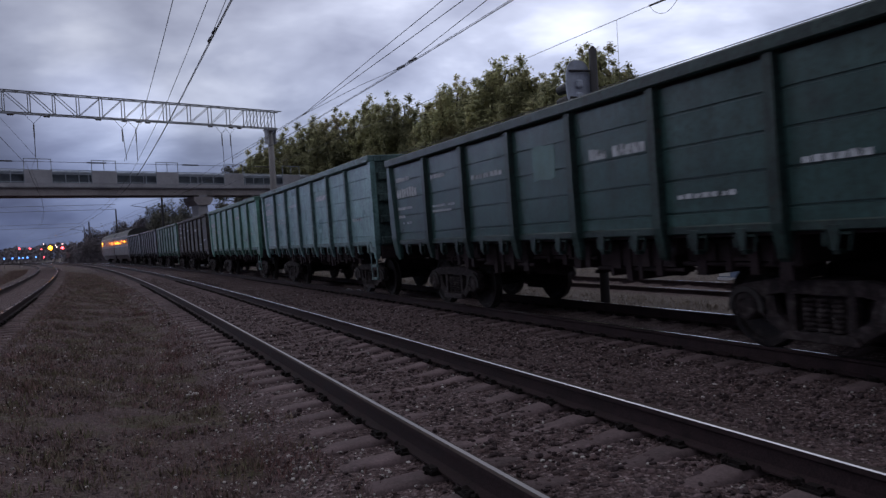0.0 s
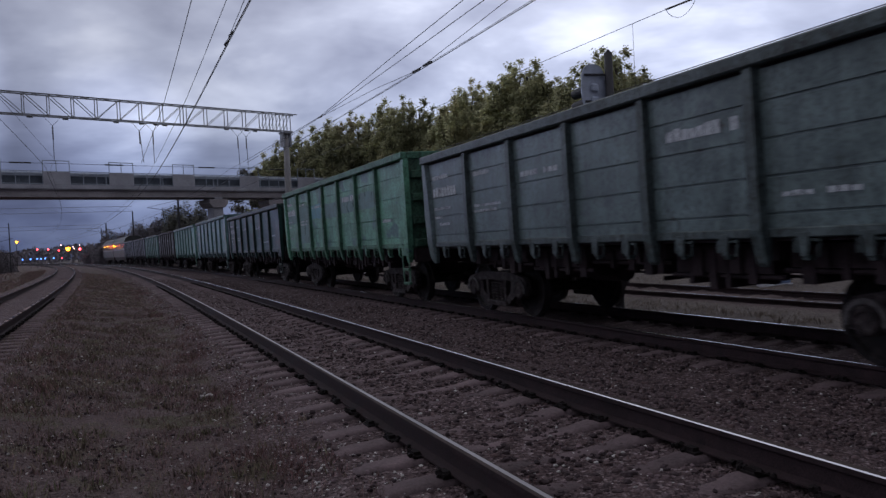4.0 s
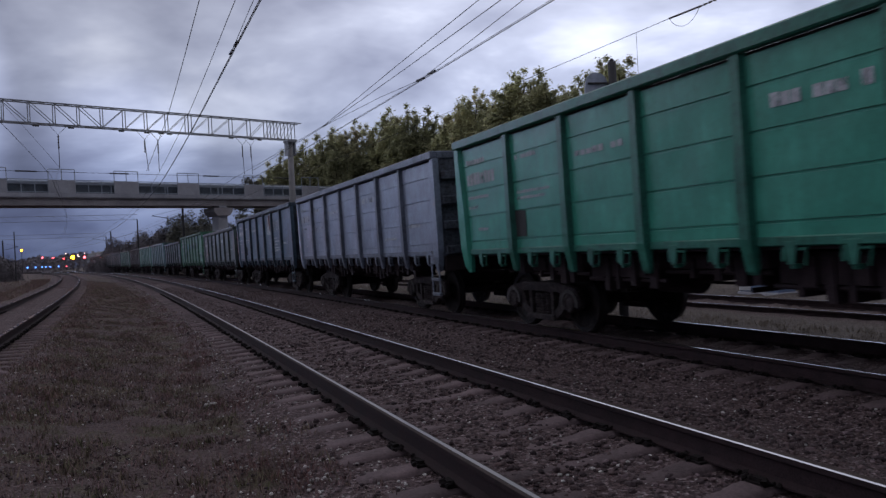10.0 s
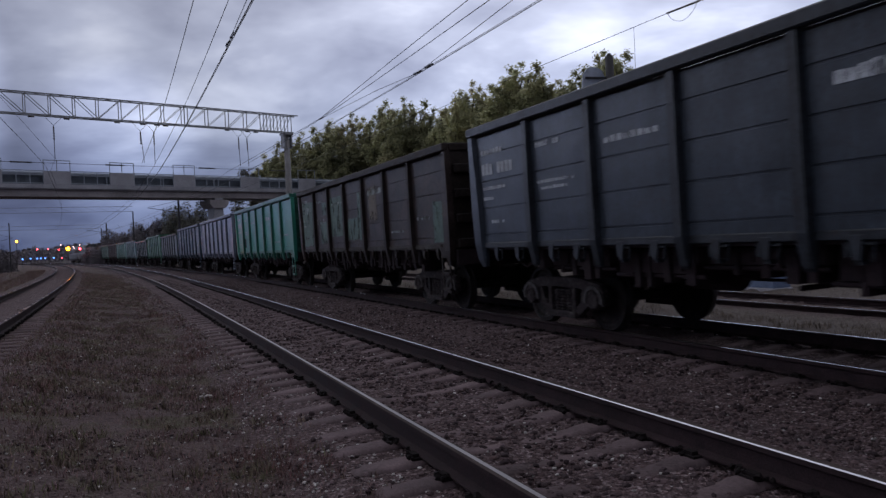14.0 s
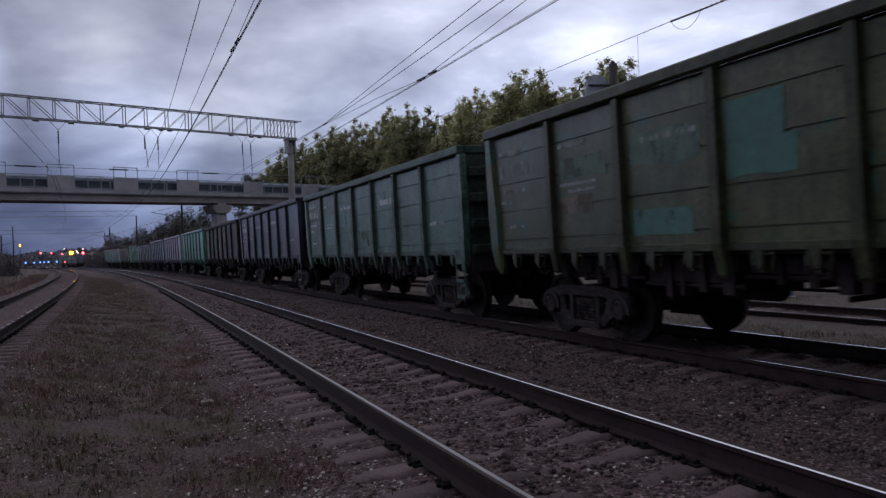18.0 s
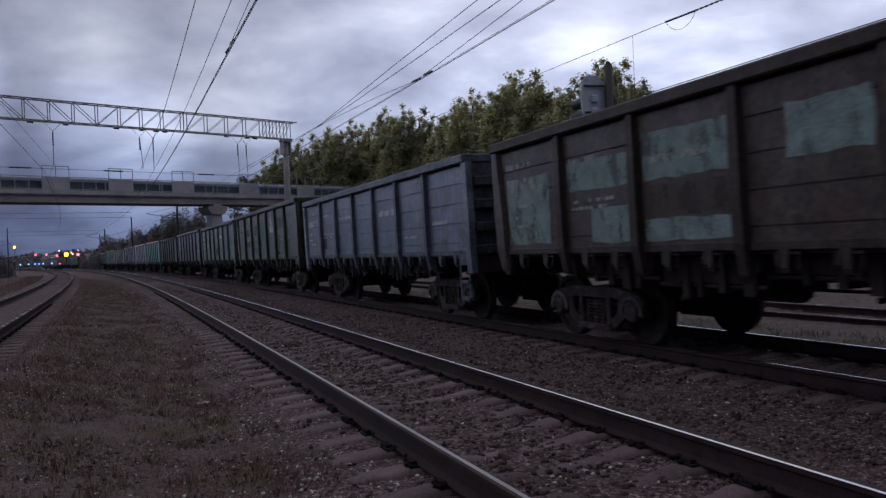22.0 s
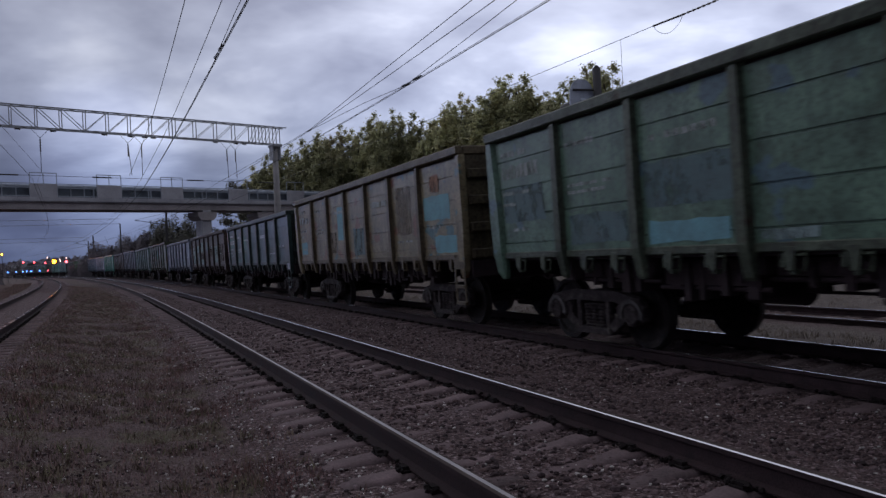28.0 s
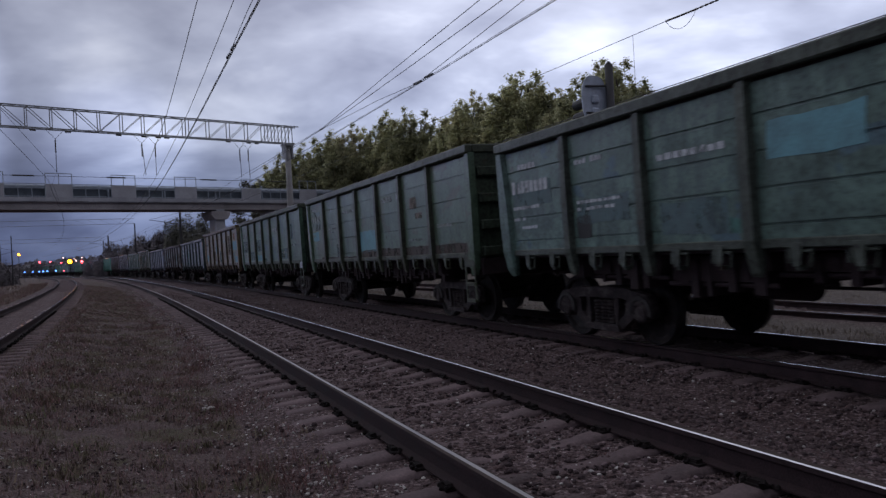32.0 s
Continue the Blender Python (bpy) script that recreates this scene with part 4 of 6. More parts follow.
        part("coupler", bm, M_UNDER, w, "automatic knuckle coupler", bevel=0.02)
        bm = bmesh.new()
        hose = [(sd * (HALF + 0.02 + 0.09 * i), sd * 0.35, 1.04 - 0.16 * math.sin(i / 6 * math.pi)) for i in range(7)]
        bm.free()
        part("brake_hose", bent_tube("brake_hose", hose, 0.016, M_UNDER), None, w)
        # ladder with two rungs under the corner on the side of the rear end
        bm = bmesh.new()
        x0 = -sd * (HALF - 0.30)
        y0 = sd * 1.47
        y0 = sd * 1.545
        for dx in (-0.19, 0.19):
            box(bm, x0 + dx - 0.030, x0 + dx + 0.030, y0 - 0.010, y0 + 0.010, 0.52, 1.42)
        box(bm, x0 - 0.20, x0 + 0.20, y0 - 0.012, y0 + 0.012, 1.14, 1.36)
        for z in (0.51, 0.82):
            box(bm, x0 - 0.19, x0 + 0.19, y0 - 0.045, y0 + 0.030, z - 0.030, z + 0.030)
        part("ladder", bm, M_STEP, w, "flat painted foot ladder", bevel=0.008)
    bm = bmesh.new()
    box(bm, -HALF + 0.09, HALF - 0.09, -1.45, 1.45, 1.28, 1.34)
    part("floor", bm, M_UNDER, w)
    bm = bmesh.new()
    box(bm, -HALF + 0.1, HALF - 0.1, -0.24, 0.24, 0.93, 1.28)
    part("centre_sill", bm, M_UNDER, w, bevel=0.015)
    for x in POSTS:
        bm = bmesh.new()
        deep = 0.98 if abs(x) > 4 else 1.08
        box(bm, x - 0.09, x + 0.09, -1.40, 1.40, deep, 1.28)
        part("cross_beam", bm, M_UNDER, w)
    bm = bmesh.new()
    tube(bm, (1.0, 0.55, 0.86), (1.75, 0.55, 0.86), 0.19, sides=14)
    tube(bm, (0.7, 0.55, 0.86), (1.0, 0.55, 0.86), 0.05, sides=8)
    part("brake_cylinder", bm, M_UNDER, w)
    bm = bmesh.new()
    tube(bm, (-1.9, 0.6, 0.88), (-1.0, 0.6, 0.88), 0.15, sides=14)
    part("air_reservoir", bm, M_UNDER, w)
    bm = bmesh.new()
    tube(bm, (-3.3, 0.35, 0.80), (3.3, 0.35, 0.80), 0.02, sides=6)
    part("brake_rod", bm, M_UNDER, w)
    bm = bmesh.new()
    tube(bm, (-6.2, -0.35, 1.0), (6.2, -0.35, 1.0), 0.022, sides=6)
    part("air_pipe", bm, M_UNDER, w)
    bm = bmesh.new()
    box(bm, 0.0, 0.06, 0.10, 0.62, 0.72, 0.78)
    part("brake_lever", bm, M_UNDER, w)
    # hatch locking gear that hangs between the bogies
    for k, (a, b) in enumerate(zip(POSTS, POSTS[1:])):
        for sd in (-1, 1):
            bm = bmesh.new()
            low = (0.86, 0.78, 0.92, 0.80, 0.87)[k]
            box(bm, a + 0.12, b - 0.12, sd * 0.95 - 0.30, sd * 0.95 + 0.30, low + 0.14, 1.24)
            for q in range(7):
                xa = a + 0.14 + (b - a - 0.34) * q / 7
                drop = (0.00, 0.16, 0.05, 0.22, 0.08, 0.19, 0.02)[(q + 3 * k) % 7]
                box(bm, xa, xa + (0.16, 0.07, 0.11)[(q + k) % 3], sd * 0.95 - 0.2, sd * 0.95 + 0.30 + 0.02 * (q % 3), low - 0.05 + drop, 1.2)
            tube(bm, (a, sd * 1.2, low + 0.10), (b, sd * 1.2, low + 0.10), 0.03, sides=6)
            tagged(part("hatch_gear", bm, M_UNDER, w), kind="stuff")
    parts = (wheelset_mesh(), side_frame_mesh(), spring_mesh(), axle_box_mesh(), jaw_mesh())
    for x in (-4.325, 4.325):
        make_bogie(w, x, *parts)
    return w


def bars(bm, x, z, w, h, cells, y=1.5100, gap=0.25, rng=None):
    """A row of small upright blocks that stand for one line of lettering, read from the left side (towards the rear)."""
    step = w / cells
    for i in range(cells):
        if rng and rng.random() < 0.08:
            continue
        xa = x - i * step
        hh = h * (0.75 + 0.25 * rng.random()) if rng else h
        box(bm, xa - step * (1 - gap), xa, y, y + 0.0025, z, z + hh)


def lettering(wagon, seed, logo=False, bright=None, top=3.48):
    rng = random.Random(seed)
    bm = bmesh.new()
    x = 6.0
    dz = top - 3.48
    bars(bm, x, 2.96 + dz + rng.uniform(-0.02, 0.02), 0.80, 0.10, 7, rng=rng)
    bars(bm, x, 2.60 + dz, 1.15, 0.22, 8, rng=rng)
    bars(bm, x, 2.34 + dz, 0.85, 0.06, 9, rng=rng)
    bars(bm, x, 2.16 + dz, 0.40, 0.06, 4, rng=rng)
    bars(bm, 4.10, 2.86 + dz, 0.70, 0.08, 7, rng=rng)
    bars(bm, 4.10, 2.30 + dz, 1.05, 0.05, 10, rng=rng)
    bars(bm, 4.10, 2.20 + dz, 0.90, 0.05, 8, rng=rng)
    bars(bm, 5.75, 1.75, 0.5, 0.06, 5, rng=rng)
    bars(bm, 2.3, 2.68 + dz, 1.15, 0.09, 8, rng=rng)
    if not logo:
        bars(bm, -1.25, 2.66 + dz + rng.uniform(-0.1, 0.1), 1.15, 0.15, 9, rng=rng, gap=0.12)
    else:
        for k in range(5):
            bars(bm, -2.85, 2.20 - 0.13 * k, 0.9 if k % 2 else 0.6, 0.06, 7, rng=rng, gap=0.1)
    bars(bm, -4.6, 1.95, 0.75, 0.08, 6, rng=rng)
    if rng.random() < 0.6:
        bars(bm, -2.9, 1.72, 0.9, 0.06, 7, rng=rng)
    tagged(part("lettering", bm, bright or M_WHITE, wagon, "worn white painted lettering"), kind="stuff")


def paint_patch(wagon, mat, x0, x1, z0, z1, seed=0, name="paint_patch", ragged=0.020, y=1.5055):
    """A brushed-on field of other paint with an uneven outline."""
    rng = random.Random(seed * 77 + int(x0 * 100) + int(z0 * 1000))
    pts = []
    corners = [(x0, z0), (x1, z0), (x1, z1), (x0, z1)]
    for (ax, az), (bx, bz) in zip(corners, corners[1:] + corners[:1]):
        n = max(int(math.hypot(bx - ax, bz - az) / 0.20), 2)
        for i in range(n):
            k = i / n
            pts.append((ax + (bx - ax) * k + rng.uniform(-1, 1) * ragged, az + (bz - az) * k + rng.uniform(-1, 1) * ragged))
    bm = bmesh.new()
    a = [bm.verts.new((x, y, z)) for x, z in pts]
    b = [bm.verts.new((x, y + 0.003, z)) for x, z in pts]
    bm.faces.new(a); bm.faces.new(b[::-1])
    for i in range(len(pts)):
        j = (i + 1) % len(pts)
        bm.faces.new((a[i], a[j], b[j], b[i]))
    return part(name, bm, mat, wagon)


def sail_mark(wagon, white, red, block):
    """A white sail-like field beside a dark red one, and three pairs of plain bars."""
    y = 1.5065
    bm = bmesh.new()
    arc = [(-1.38 - 0.50 * (1 - math.cos(a)), 2.42 + 0.80 * math.sin(a)) for a in (0.0, 0.3, 0.6, 0.9, 1.2, 1.5)]
    inner = [(-1.76, 3.12), (-1.78, 3.0), (-1.84, 2.82), (-1.96, 2.62), (-2.12, 2.42)]
    pts = arc + inner
    a = [bm.verts.new((px_, y, pz)) for px_, pz in pts]
    b = [bm.verts.new((px_, y + 0.003, pz)) for px_, pz in pts]
    bm.faces.new(a); bm.faces.new(b[::-1])
    for i in range(len(pts)):
        j = (i + 1) % len(pts)
        bm.faces.new((a[i], a[j], b[j], b[i]))
    part("painted_sail", bm, white, wagon, "white painted sail shape")
    bm = bmesh.new()
    pts = [(-1.79, 3.20), (-1.80, 3.0), (-1.86, 2.82), (-1.98, 2.64), (-2.16, 2.50), (-2.47, 2.44), (-2.47, 3.24), (-2.1, 3.25)]
    a = [bm.verts.new((px_, y + 0.004, pz)) for px_, pz in pts]
    b = [bm.verts.new((px_, y + 0.007, pz)) for px_, pz in pts]
    bm.faces.new(a); bm.faces.new(b[::-1])
    for i in range(len(pts)):
        j = (i + 1) % len(pts)
        bm.faces.new((a[i], a[j], b[j], b[i]))
    if red:
        part("painted_field", bm, red, wagon, "faded dark red painted field")
    else:
        bm.free()
    for x in (-2.78, -3.26, -3.74):
        for k in (0.04, 0.20):
            bm = bmesh.new()
            box(bm, x - k - 0.09, x - k, y, y + 0.003, 2.54, 2.94)
            part("painted_bar", bm, block, wagon, "worn painted bar")


def repaint(wagon, paint, post_paint, sill_paint, end_paint, step_paint):
    coats = {"side_panel": paint, "corner_post": paint, "side_post": post_paint, "top_chord": post_paint, "end_chord": post_paint,
             "side_sill": sill_paint, "hatch_bracket": step_paint, "ladder": step_paint, "end_wall": end_paint}
    for ob in wagon.children:
        kind = ob.name.split(".")[0]
        for piece in [ob] + (list(ob.children) if kind == "end_wall" else []):
            if kind in coats:
                piece.material_slots[0].link = "OBJECT"
                piece.material_slots[0].material = coats[kind]


TEAL_P, BLUE_P, ORANGE_P = (0.06, 0.16, 0.15), (0.070, 0.125, 0.150), (0.16, 0.075, 0.04)
# place in the train (0 is beside the camera at the start), paint, patches, patch amount, rust, label
TRAIN = [
    (-6, (0.055, 0.062, 0.068), (), 0.0, 0.3, "grey open gondola wagon behind the locomotive"),
    (-5, (0.050, 0.055, 0.062), (), 0.0, 0.3, "dull grey open gondola wagon"),
    (-4, (0.065, 0.130, 0.105), (), 0.0, 0.3, "faded green open gondola wagon"),
    (-3, (0.045, 0.042, 0.040), (), 0.0, 0.5, "dark brown open gondola wagon"),
    (-2, (0.085, 0.185, 0.150), (), 0.0, 0.2, "light green open gondola wagon with ribbed sides"),
    (-1, (0.10, 0.175, 0.175), (TEAL_P,), 0.3, 0.2, "faded teal open gondola wagon with ribbed sides"),
    (0, (0.016, 0.039, 0.036), (), 0.0, 0.2, "dark slate-green open gondola wagon with worn lettering"),
    (1, (0.070, 0.175, 0.115), ((0.075, 0.16, 0.15),), 0.4, 0.35, "bright green gondola wagon with grubby lettering"),
    (2, (0.062, 0.084, 0.084), (), 0.0, 0.25, "grey-green open gondola wagon with white lettering"),
    (3, (0.050, 0.078, 0.108), (), 0.0, 0.2, "blue open gondola wagon with a white and red painted mark"),
    (4, (0.136, 0.158, 0.204), (), 0.0, 0.1, "pale lavender-grey open gondola wagon"),
    (5, (0.024, 0.142, 0.102), (), 0.0, 0.0, "freshly painted emerald green open gondola wagon"),
    (6, (0.021, 0.014, 0.013), ((0.045, 0.028, 0.024), (0.055, 0.036, 0.030)), 0.40, 0.5, "rust-brown gondola wagon with patches of old green paint"),
    (7, (0.018, 0.023, 0.031), (), 0.0, 0.2, "dark navy-grey open gondola wagon with white lettering"),
    (8, (0.050, 0.088, 0.072), ((0.09, 0.135, 0.12),), 0.35, 0.35, "dull green gondola wagon with paler repainted patches"),
    (9, (0.036, 0.042, 0.020), ((0.035, 0.085, 0.062), (0.055, 0.078, 0.042)), 0.42, 0.3, "olive gondola wagon with teal patches and a painted mark"),
    (10, (0.074, 0.087, 0.114), ((0.075, 0.095, 0.105), (0.10, 0.12, 0.155)), 0.38, 0.28, "blue-grey open gondola wagon with faint lettering"),
    (11, (0.038, 0.028, 0.025), ((0.060, 0.036, 0.028), (0.040, 0.027, 0.023)), 0.40, 0.45, "brown gondola wagon with pale blue-green paint patches"),
    (12, (0.021, 0.037, 0.036), ((0.075, 0.10, 0.105),), 0.2, 0.2, "dark petrol-blue open gondola wagon"),
    (13, (0.105, 0.088, 0.053), ((0.06, 0.125, 0.135), ORANGE_P), 0.38, 0.3, "yellowish olive gondola wagon with blue and orange patches"),
    (14, (0.050, 0.086, 0.062), (BLUE_P,), 0.35, 0.3, "dull green gondola wagon with blue patches and faint marks"),
    (15, (0.050, 0.078, 0.052), ((0.085, 0.098, 0.06),), 0.35, 0.25, "grey-green gondola wagon with a light blue patch"),
    (16, (0.056, 0.090, 0.078), (BLUE_P,), 0.30, 0.3, "worn teal-grey gondola wagon with blue patches"),
]
M_SKYBLUE = material("light_blue_touch_up_paint", (0.105, 0.245, 0.285), 0.7, 0, 0.3, 4, 40, 0.1, worn=0.28, per_object=30)
M_DARKPATCH = material("black_chalk_board_paint", (0.018, 0.018, 0.020), 0.8, 0, 0.3, 6, 40, 0.1)
M_GHOST = material("ghosted_pale_paint", (0.27, 0.30, 0.29), 0.8, 0, 0.4, 9, 50, 0.1, worn=0.75, per_object=30)
M_ORANGE = material("orange_brown_primer", (0.19, 0.095, 0.055), 0.8, 0, 0.35, 6, 40, 0.1, worn=0.75, per_object=30)

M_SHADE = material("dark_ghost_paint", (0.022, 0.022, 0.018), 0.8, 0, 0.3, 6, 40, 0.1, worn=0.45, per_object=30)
M_PLATE = material("pale_enamel_plate", (0.30, 0.33, 0.40), 0.6, 0, 0.3, 9, 50, 0.1, worn=0.3, per_object=30)
LOW = (0, 2, 10, 11, 12, 16)
M_SLATE = material("slate_grey_touch_up_paint", (0.125, 0.205, 0.205), 0.75, 0, 0.3, 4, 40, 0.1, worn=0.45, per_object=30)
M_OLDGREEN = material("old_green_wagon_paint", (0.072, 0.118, 0.098), 0.75, 0, 0.4, 5, 40, 0.1, worn=0.62, per_object=30)
M_PALEBLUE = material("pale_blue_green_paint", (0.140, 0.195, 0.195), 0.75, 0, 0.4, 5, 40, 0.1, worn=0.62, per_object=30)
M_RUSTY = material("rust_red_patch", (0.047, 0.035, 0.031), 0.85, 0, 0.4, 5, 40, 0.2, worn=0.62, per_object=30)
M_BLUEPATCH = material("dull_blue_touch_up_paint", (0.066, 0.110, 0.118), 0.75, 0, 0.3, 5, 40, 0.1, worn=0.66, per_object=30)
M_TEALPATCH = material("teal_touch_up_paint", (0.045, 0.120, 0.105), 0.75, 0, 0.3, 5, 40, 0.1, worn=0.45, per_object=30)
M_TAN = material("tan_ghost_lettering", (0.135, 0.112, 0.088), 0.8, 0, 0.4, 9, 50, 0.1, worn=0.75, per_object=30)
# hand-painted fields on the side towards the camera: front x, rear x, low z, high z
PATCHES = {
    1: [(M_SLATE, 6.0, 4.7, 2.28, 2.72), (M_SLATE, 4.2, 2.74, 1.58, 2.88), (M_SKYBLUE, 2.45, 1.0, 2.35, 2.80), (M_SLATE, 0.75, -0.7, 2.30, 2.74), (M_SLATE, -1.0, -2.45, 2.36, 2.84), (M_SLATE, -2.75, -4.1, 2.38, 2.80)],
    6: [(M_OLDGREEN, 6.05, 4.65, 1.50, 2.98), (M_OLDGREEN, 3.45, 2.95, 2.45, 2.85), (M_OLDGREEN, 3.7, 2.74, 1.58, 2.25), (M_OLDGREEN, 2.44, 1.02, 1.75, 2.92), (M_OLDGREEN, 0.70, -0.72, 1.62, 2.22), (M_OLDGREEN, -0.30, -0.74, 2.2, 2.9),
        (M_OLDGREEN, -5.5, -6.1, 1.45, 2.3), (M_TAN, -1.3, -1.9, 2.1, 2.95)],
    8: [(M_PALEBLUE, 5.9, 4.7, 2.5, 2.9), (M_SLATE, 4.1, 2.9, 1.7, 2.6), (M_SLATE, 2.3, 1.3, 2.2, 2.8), (M_OLDGREEN, 0.5, -0.6, 1.6, 2.0), (M_SLATE, -1.2, -2.3, 2.5, 2.9)],
    9: [(M_TEALPATCH, 0.72, -0.05, 2.45, 2.92), (M_TEALPATCH, 2.4, 1.3, 1.52, 1.85), (M_TEALPATCH, -1.9, -2.45, 1.50, 1.92), (M_OLDGREEN, 4.1, 2.9, 2.4, 2.7), (M_OLDGREEN, 2.4, 1.1, 2.4, 2.8), (M_TEALPATCH, 0.7, -0.2, 2.1, 2.45), (M_OLDGREEN, -2.75, -4.1, 1.5, 1.9), (M_TAN, 4.1, 3.3, 1.9, 2.15)],
    11: [(M_PALEBLUE, 6.0, 4.7, 1.48, 2.55), (M_PALEBLUE, 4.15, 2.76, 2.20, 2.60), (M_PALEBLUE, 3.6, 2.76, 1.46, 1.95), (M_PALEBLUE, 2.44, 1.02, 2.20, 2.78), (M_PALEBLUE, 2.44, 1.02, 1.46, 1.72), (M_RUSTY, 2.4, 1.05, 1.76, 2.14),
         (M_PALEBLUE, 0.25, -0.70, 2.22, 2.74), (M_PALEBLUE, -2.76, -4.1, 1.52, 2.40), (M_RUSTY, -4.6, -5.8, 1.6, 2.5), (M_RUSTY, -1.1, -1.9, 1.9, 2.5)],
    12: [(M_SLATE, 6.0, 4.7, 2.15, 2.62), (M_PALEBLUE, 5.95, 5.6, 1.72, 1.95), (M_PALEBLUE, 4.9, 4.7, 1.85, 2.0), (M_SLATE, 4.0, 3.3, 1.48, 1.62), (M_SLATE, 2.44, 1.80, 2.0, 2.62), (M_PALEBLUE, 1.5, 1.1, 1.86, 2.04), (M_SLATE, 2.44, 2.1, 1.42, 1.84)],
    13: [(M_SKYBLUE, 1.7, 1.02, 1.95, 2.85), (M_SKYBLUE, -4.5, -5.75, 2.12, 2.60), (M_SKYBLUE, -5.0, -6.1, 1.46, 1.80), (M_ORANGE, -4.85, -5.3, 2.68, 3.0), (M_TAN, -2.95, -3.8, 1.9, 2.95), (M_SKYBLUE, 5.9, 5.2, 1.6, 2.0), (M_BLUEPATCH, 0.3, -0.6, 1.5, 2.2), (M_TAN, 2.5, 1.9, 1.6, 2.2)],
    14: [(M_BLUEPATCH, 6.0, 4.75, 1.9, 2.45), (M_BLUEPATCH, 4.1, 2.8, 1.5, 1.9), (M_BLUEPATCH, 2.42, 1.0, 1.9, 2.42), (M_SKYBLUE, 2.4, 1.1, 1.46, 1.72), (M_PALEBLUE, 0.7, 0.0, 1.44, 1.56), (M_BLUEPATCH, -2.74, -3.9, 1.5, 1.9), (M_BLUEPATCH, -4.5, -4.9, 2.2, 2.8)],
    15: [(M_PALEBLUE, 5.95, 4.9, 2.35, 2.95), (M_SKYBLUE, 5.9, 5.2, 2.0, 2.3), (M_SKYBLUE, 0.74, -0.74, 1.55, 2.10), (M_BLUEPATCH, 3.15, 2.74, 1.48, 1.82), (M_RUSTY, 5.0, 0.8, 1.37, 1.46), (M_RUSTY, 0.7, -6.2, 1.37, 1.60), (M_TAN, -3.1, -3.5, 2.45, 2.7), (M_TAN, -3.4, -3.8, 2.2, 2.32)],
    16: [(M_BLUEPATCH, 6.0, 4.8, 2.1, 2.5), (M_BLUEPATCH, 4.1, 2.9, 1.75, 2.1), (M_DARKPATCH, 4.30 - 0.15, 3.8, 1.55, 1.86), (M_BLUEPATCH, 2.3, 1.2, 1.5, 1.9), (M_SKYBLUE, 0.6, -0.5, 2.2, 2.6), (M_RUSTY, -1.2, -2.2, 2.1, 2.5), (M_TEALPATCH, 1.2, 1.0, 1.5, 1.65)],
    0: [(M_SLATE, 0.2, -0.4, 2.2, 2.7)],
}
wagons = []
MID = (6, 8, 13, 14, 15)
tall, middle, low = make_wagon(3.48), make_wagon(3.41), make_wagon(3.21)
for n, color, patches, amount, rust, label in TRAIN:
    if n == TRAIN[0][0]:
        w = tall
    elif n == LOW[0]:
        w = low
    elif n == MID[0]:
        w = middle
    else:
        w = copy_thing(low if n in LOW else middle if n in MID else tall, pose(0, 0, 0))
    wagons.append((n, w))
for (n, w), (_, color, patches, amount, rust, label) in zip(wagons, TRAIN):
    tagged(w, label)
    if n == 10:
        for ob in w.children:
            if ob.name.startswith("corner_post"):
                side = 1 if sum(v.co.x for v in ob.data.vertices) > 0 else -1
                ob.data = corner_post_mesh(3.21, True, side)
    # post tone has the posts' side shade mixed in; rust brown from 13
    worn = Vector(color) * 0.78 + Vector((0.030, 0.019, 0.012)) if n >= 13 else Vector(color) * 1.15 + Vector((0.004, 0.003, 0.002))
    # end walls: body paint darkened for the gap's shade, plus rust brown
    shaded_rusty = Vector(color) * 0.72 + Vector((0.009, 0.006, 0.005))
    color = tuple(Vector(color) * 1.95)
    body = wagon_paint("wagon_paint", color, patches, amount, rust)
    posts = wagon_paint("wagon_post_paint", tuple(worn), (), 0.0, min(rust + 0.16, 0.7))
    repaint(w, body, posts, posts if n != 6 else M_SILL, wagon_paint("wagon_end_paint", tuple(shaded_rusty), (), 0.0, 0.5), posts)
    lettering(w, 100 + n, logo=n in (3, 9), bright=M_GHOST if n in (14, 15, 6, 11, 13, 9) else None, top=3.21 if n in LOW else 3.48)
    for k, (mat, x0, x1, z0, z1) in enumerate(PATCHES.get(n, ())):
        paint_patch(w, mat, x0, x1, z0, z1, 10 * n + k)
    if n in (3, 5, 10):
        paint_patch(w, M_DARKPATCH, 4.22, 3.86, 1.60, 2.02, n, "chalk_board", 0.01)
    if n in (12, 14):
        bm = bmesh.new()
        box(bm, -6.36, -6.04, 1.580, 1.588, 1.14, 1.36)
        part("plate", bm, M_PLATE, w, "pale worn number plate", bevel=0.006)
    if n == 3:
        sail_mark(w, M_WHITE, M_RED, M_WHITE)
    if n == 9:
        sail_mark(w, M_WHITE, None, M_SHADE)


def loco_section(front):
    """One half of the diesel locomotive at the head: cream and red body, dark roof, side windows and grilles."""
    L = 8.6
    t = thing("diesel_locomotive", "cream and dark red diesel locomotive section hauling the train", "locomotive", group="locomotive sections")
    bm = bmesh.new()
    box(bm, -L, L, -1.45, 1.45, 1.45, 3.75)
    part("body", bm, M_CREAM, t, bevel=0.10)
    bm = bmesh.new()
    box(bm, -L - 0.01, L + 0.01, -1.47, 1.47, 1.25, 2.35)
    part("lower_body", bm, M_LOCO_RED, t, bevel=0.03)
    bm = bmesh.new()
    pts = [(-1.40, 3.7), (-1.15, 4.15), (-0.6, 4.45), (0.6, 4.45), (1.15, 4.15), (1.40, 3.7)]
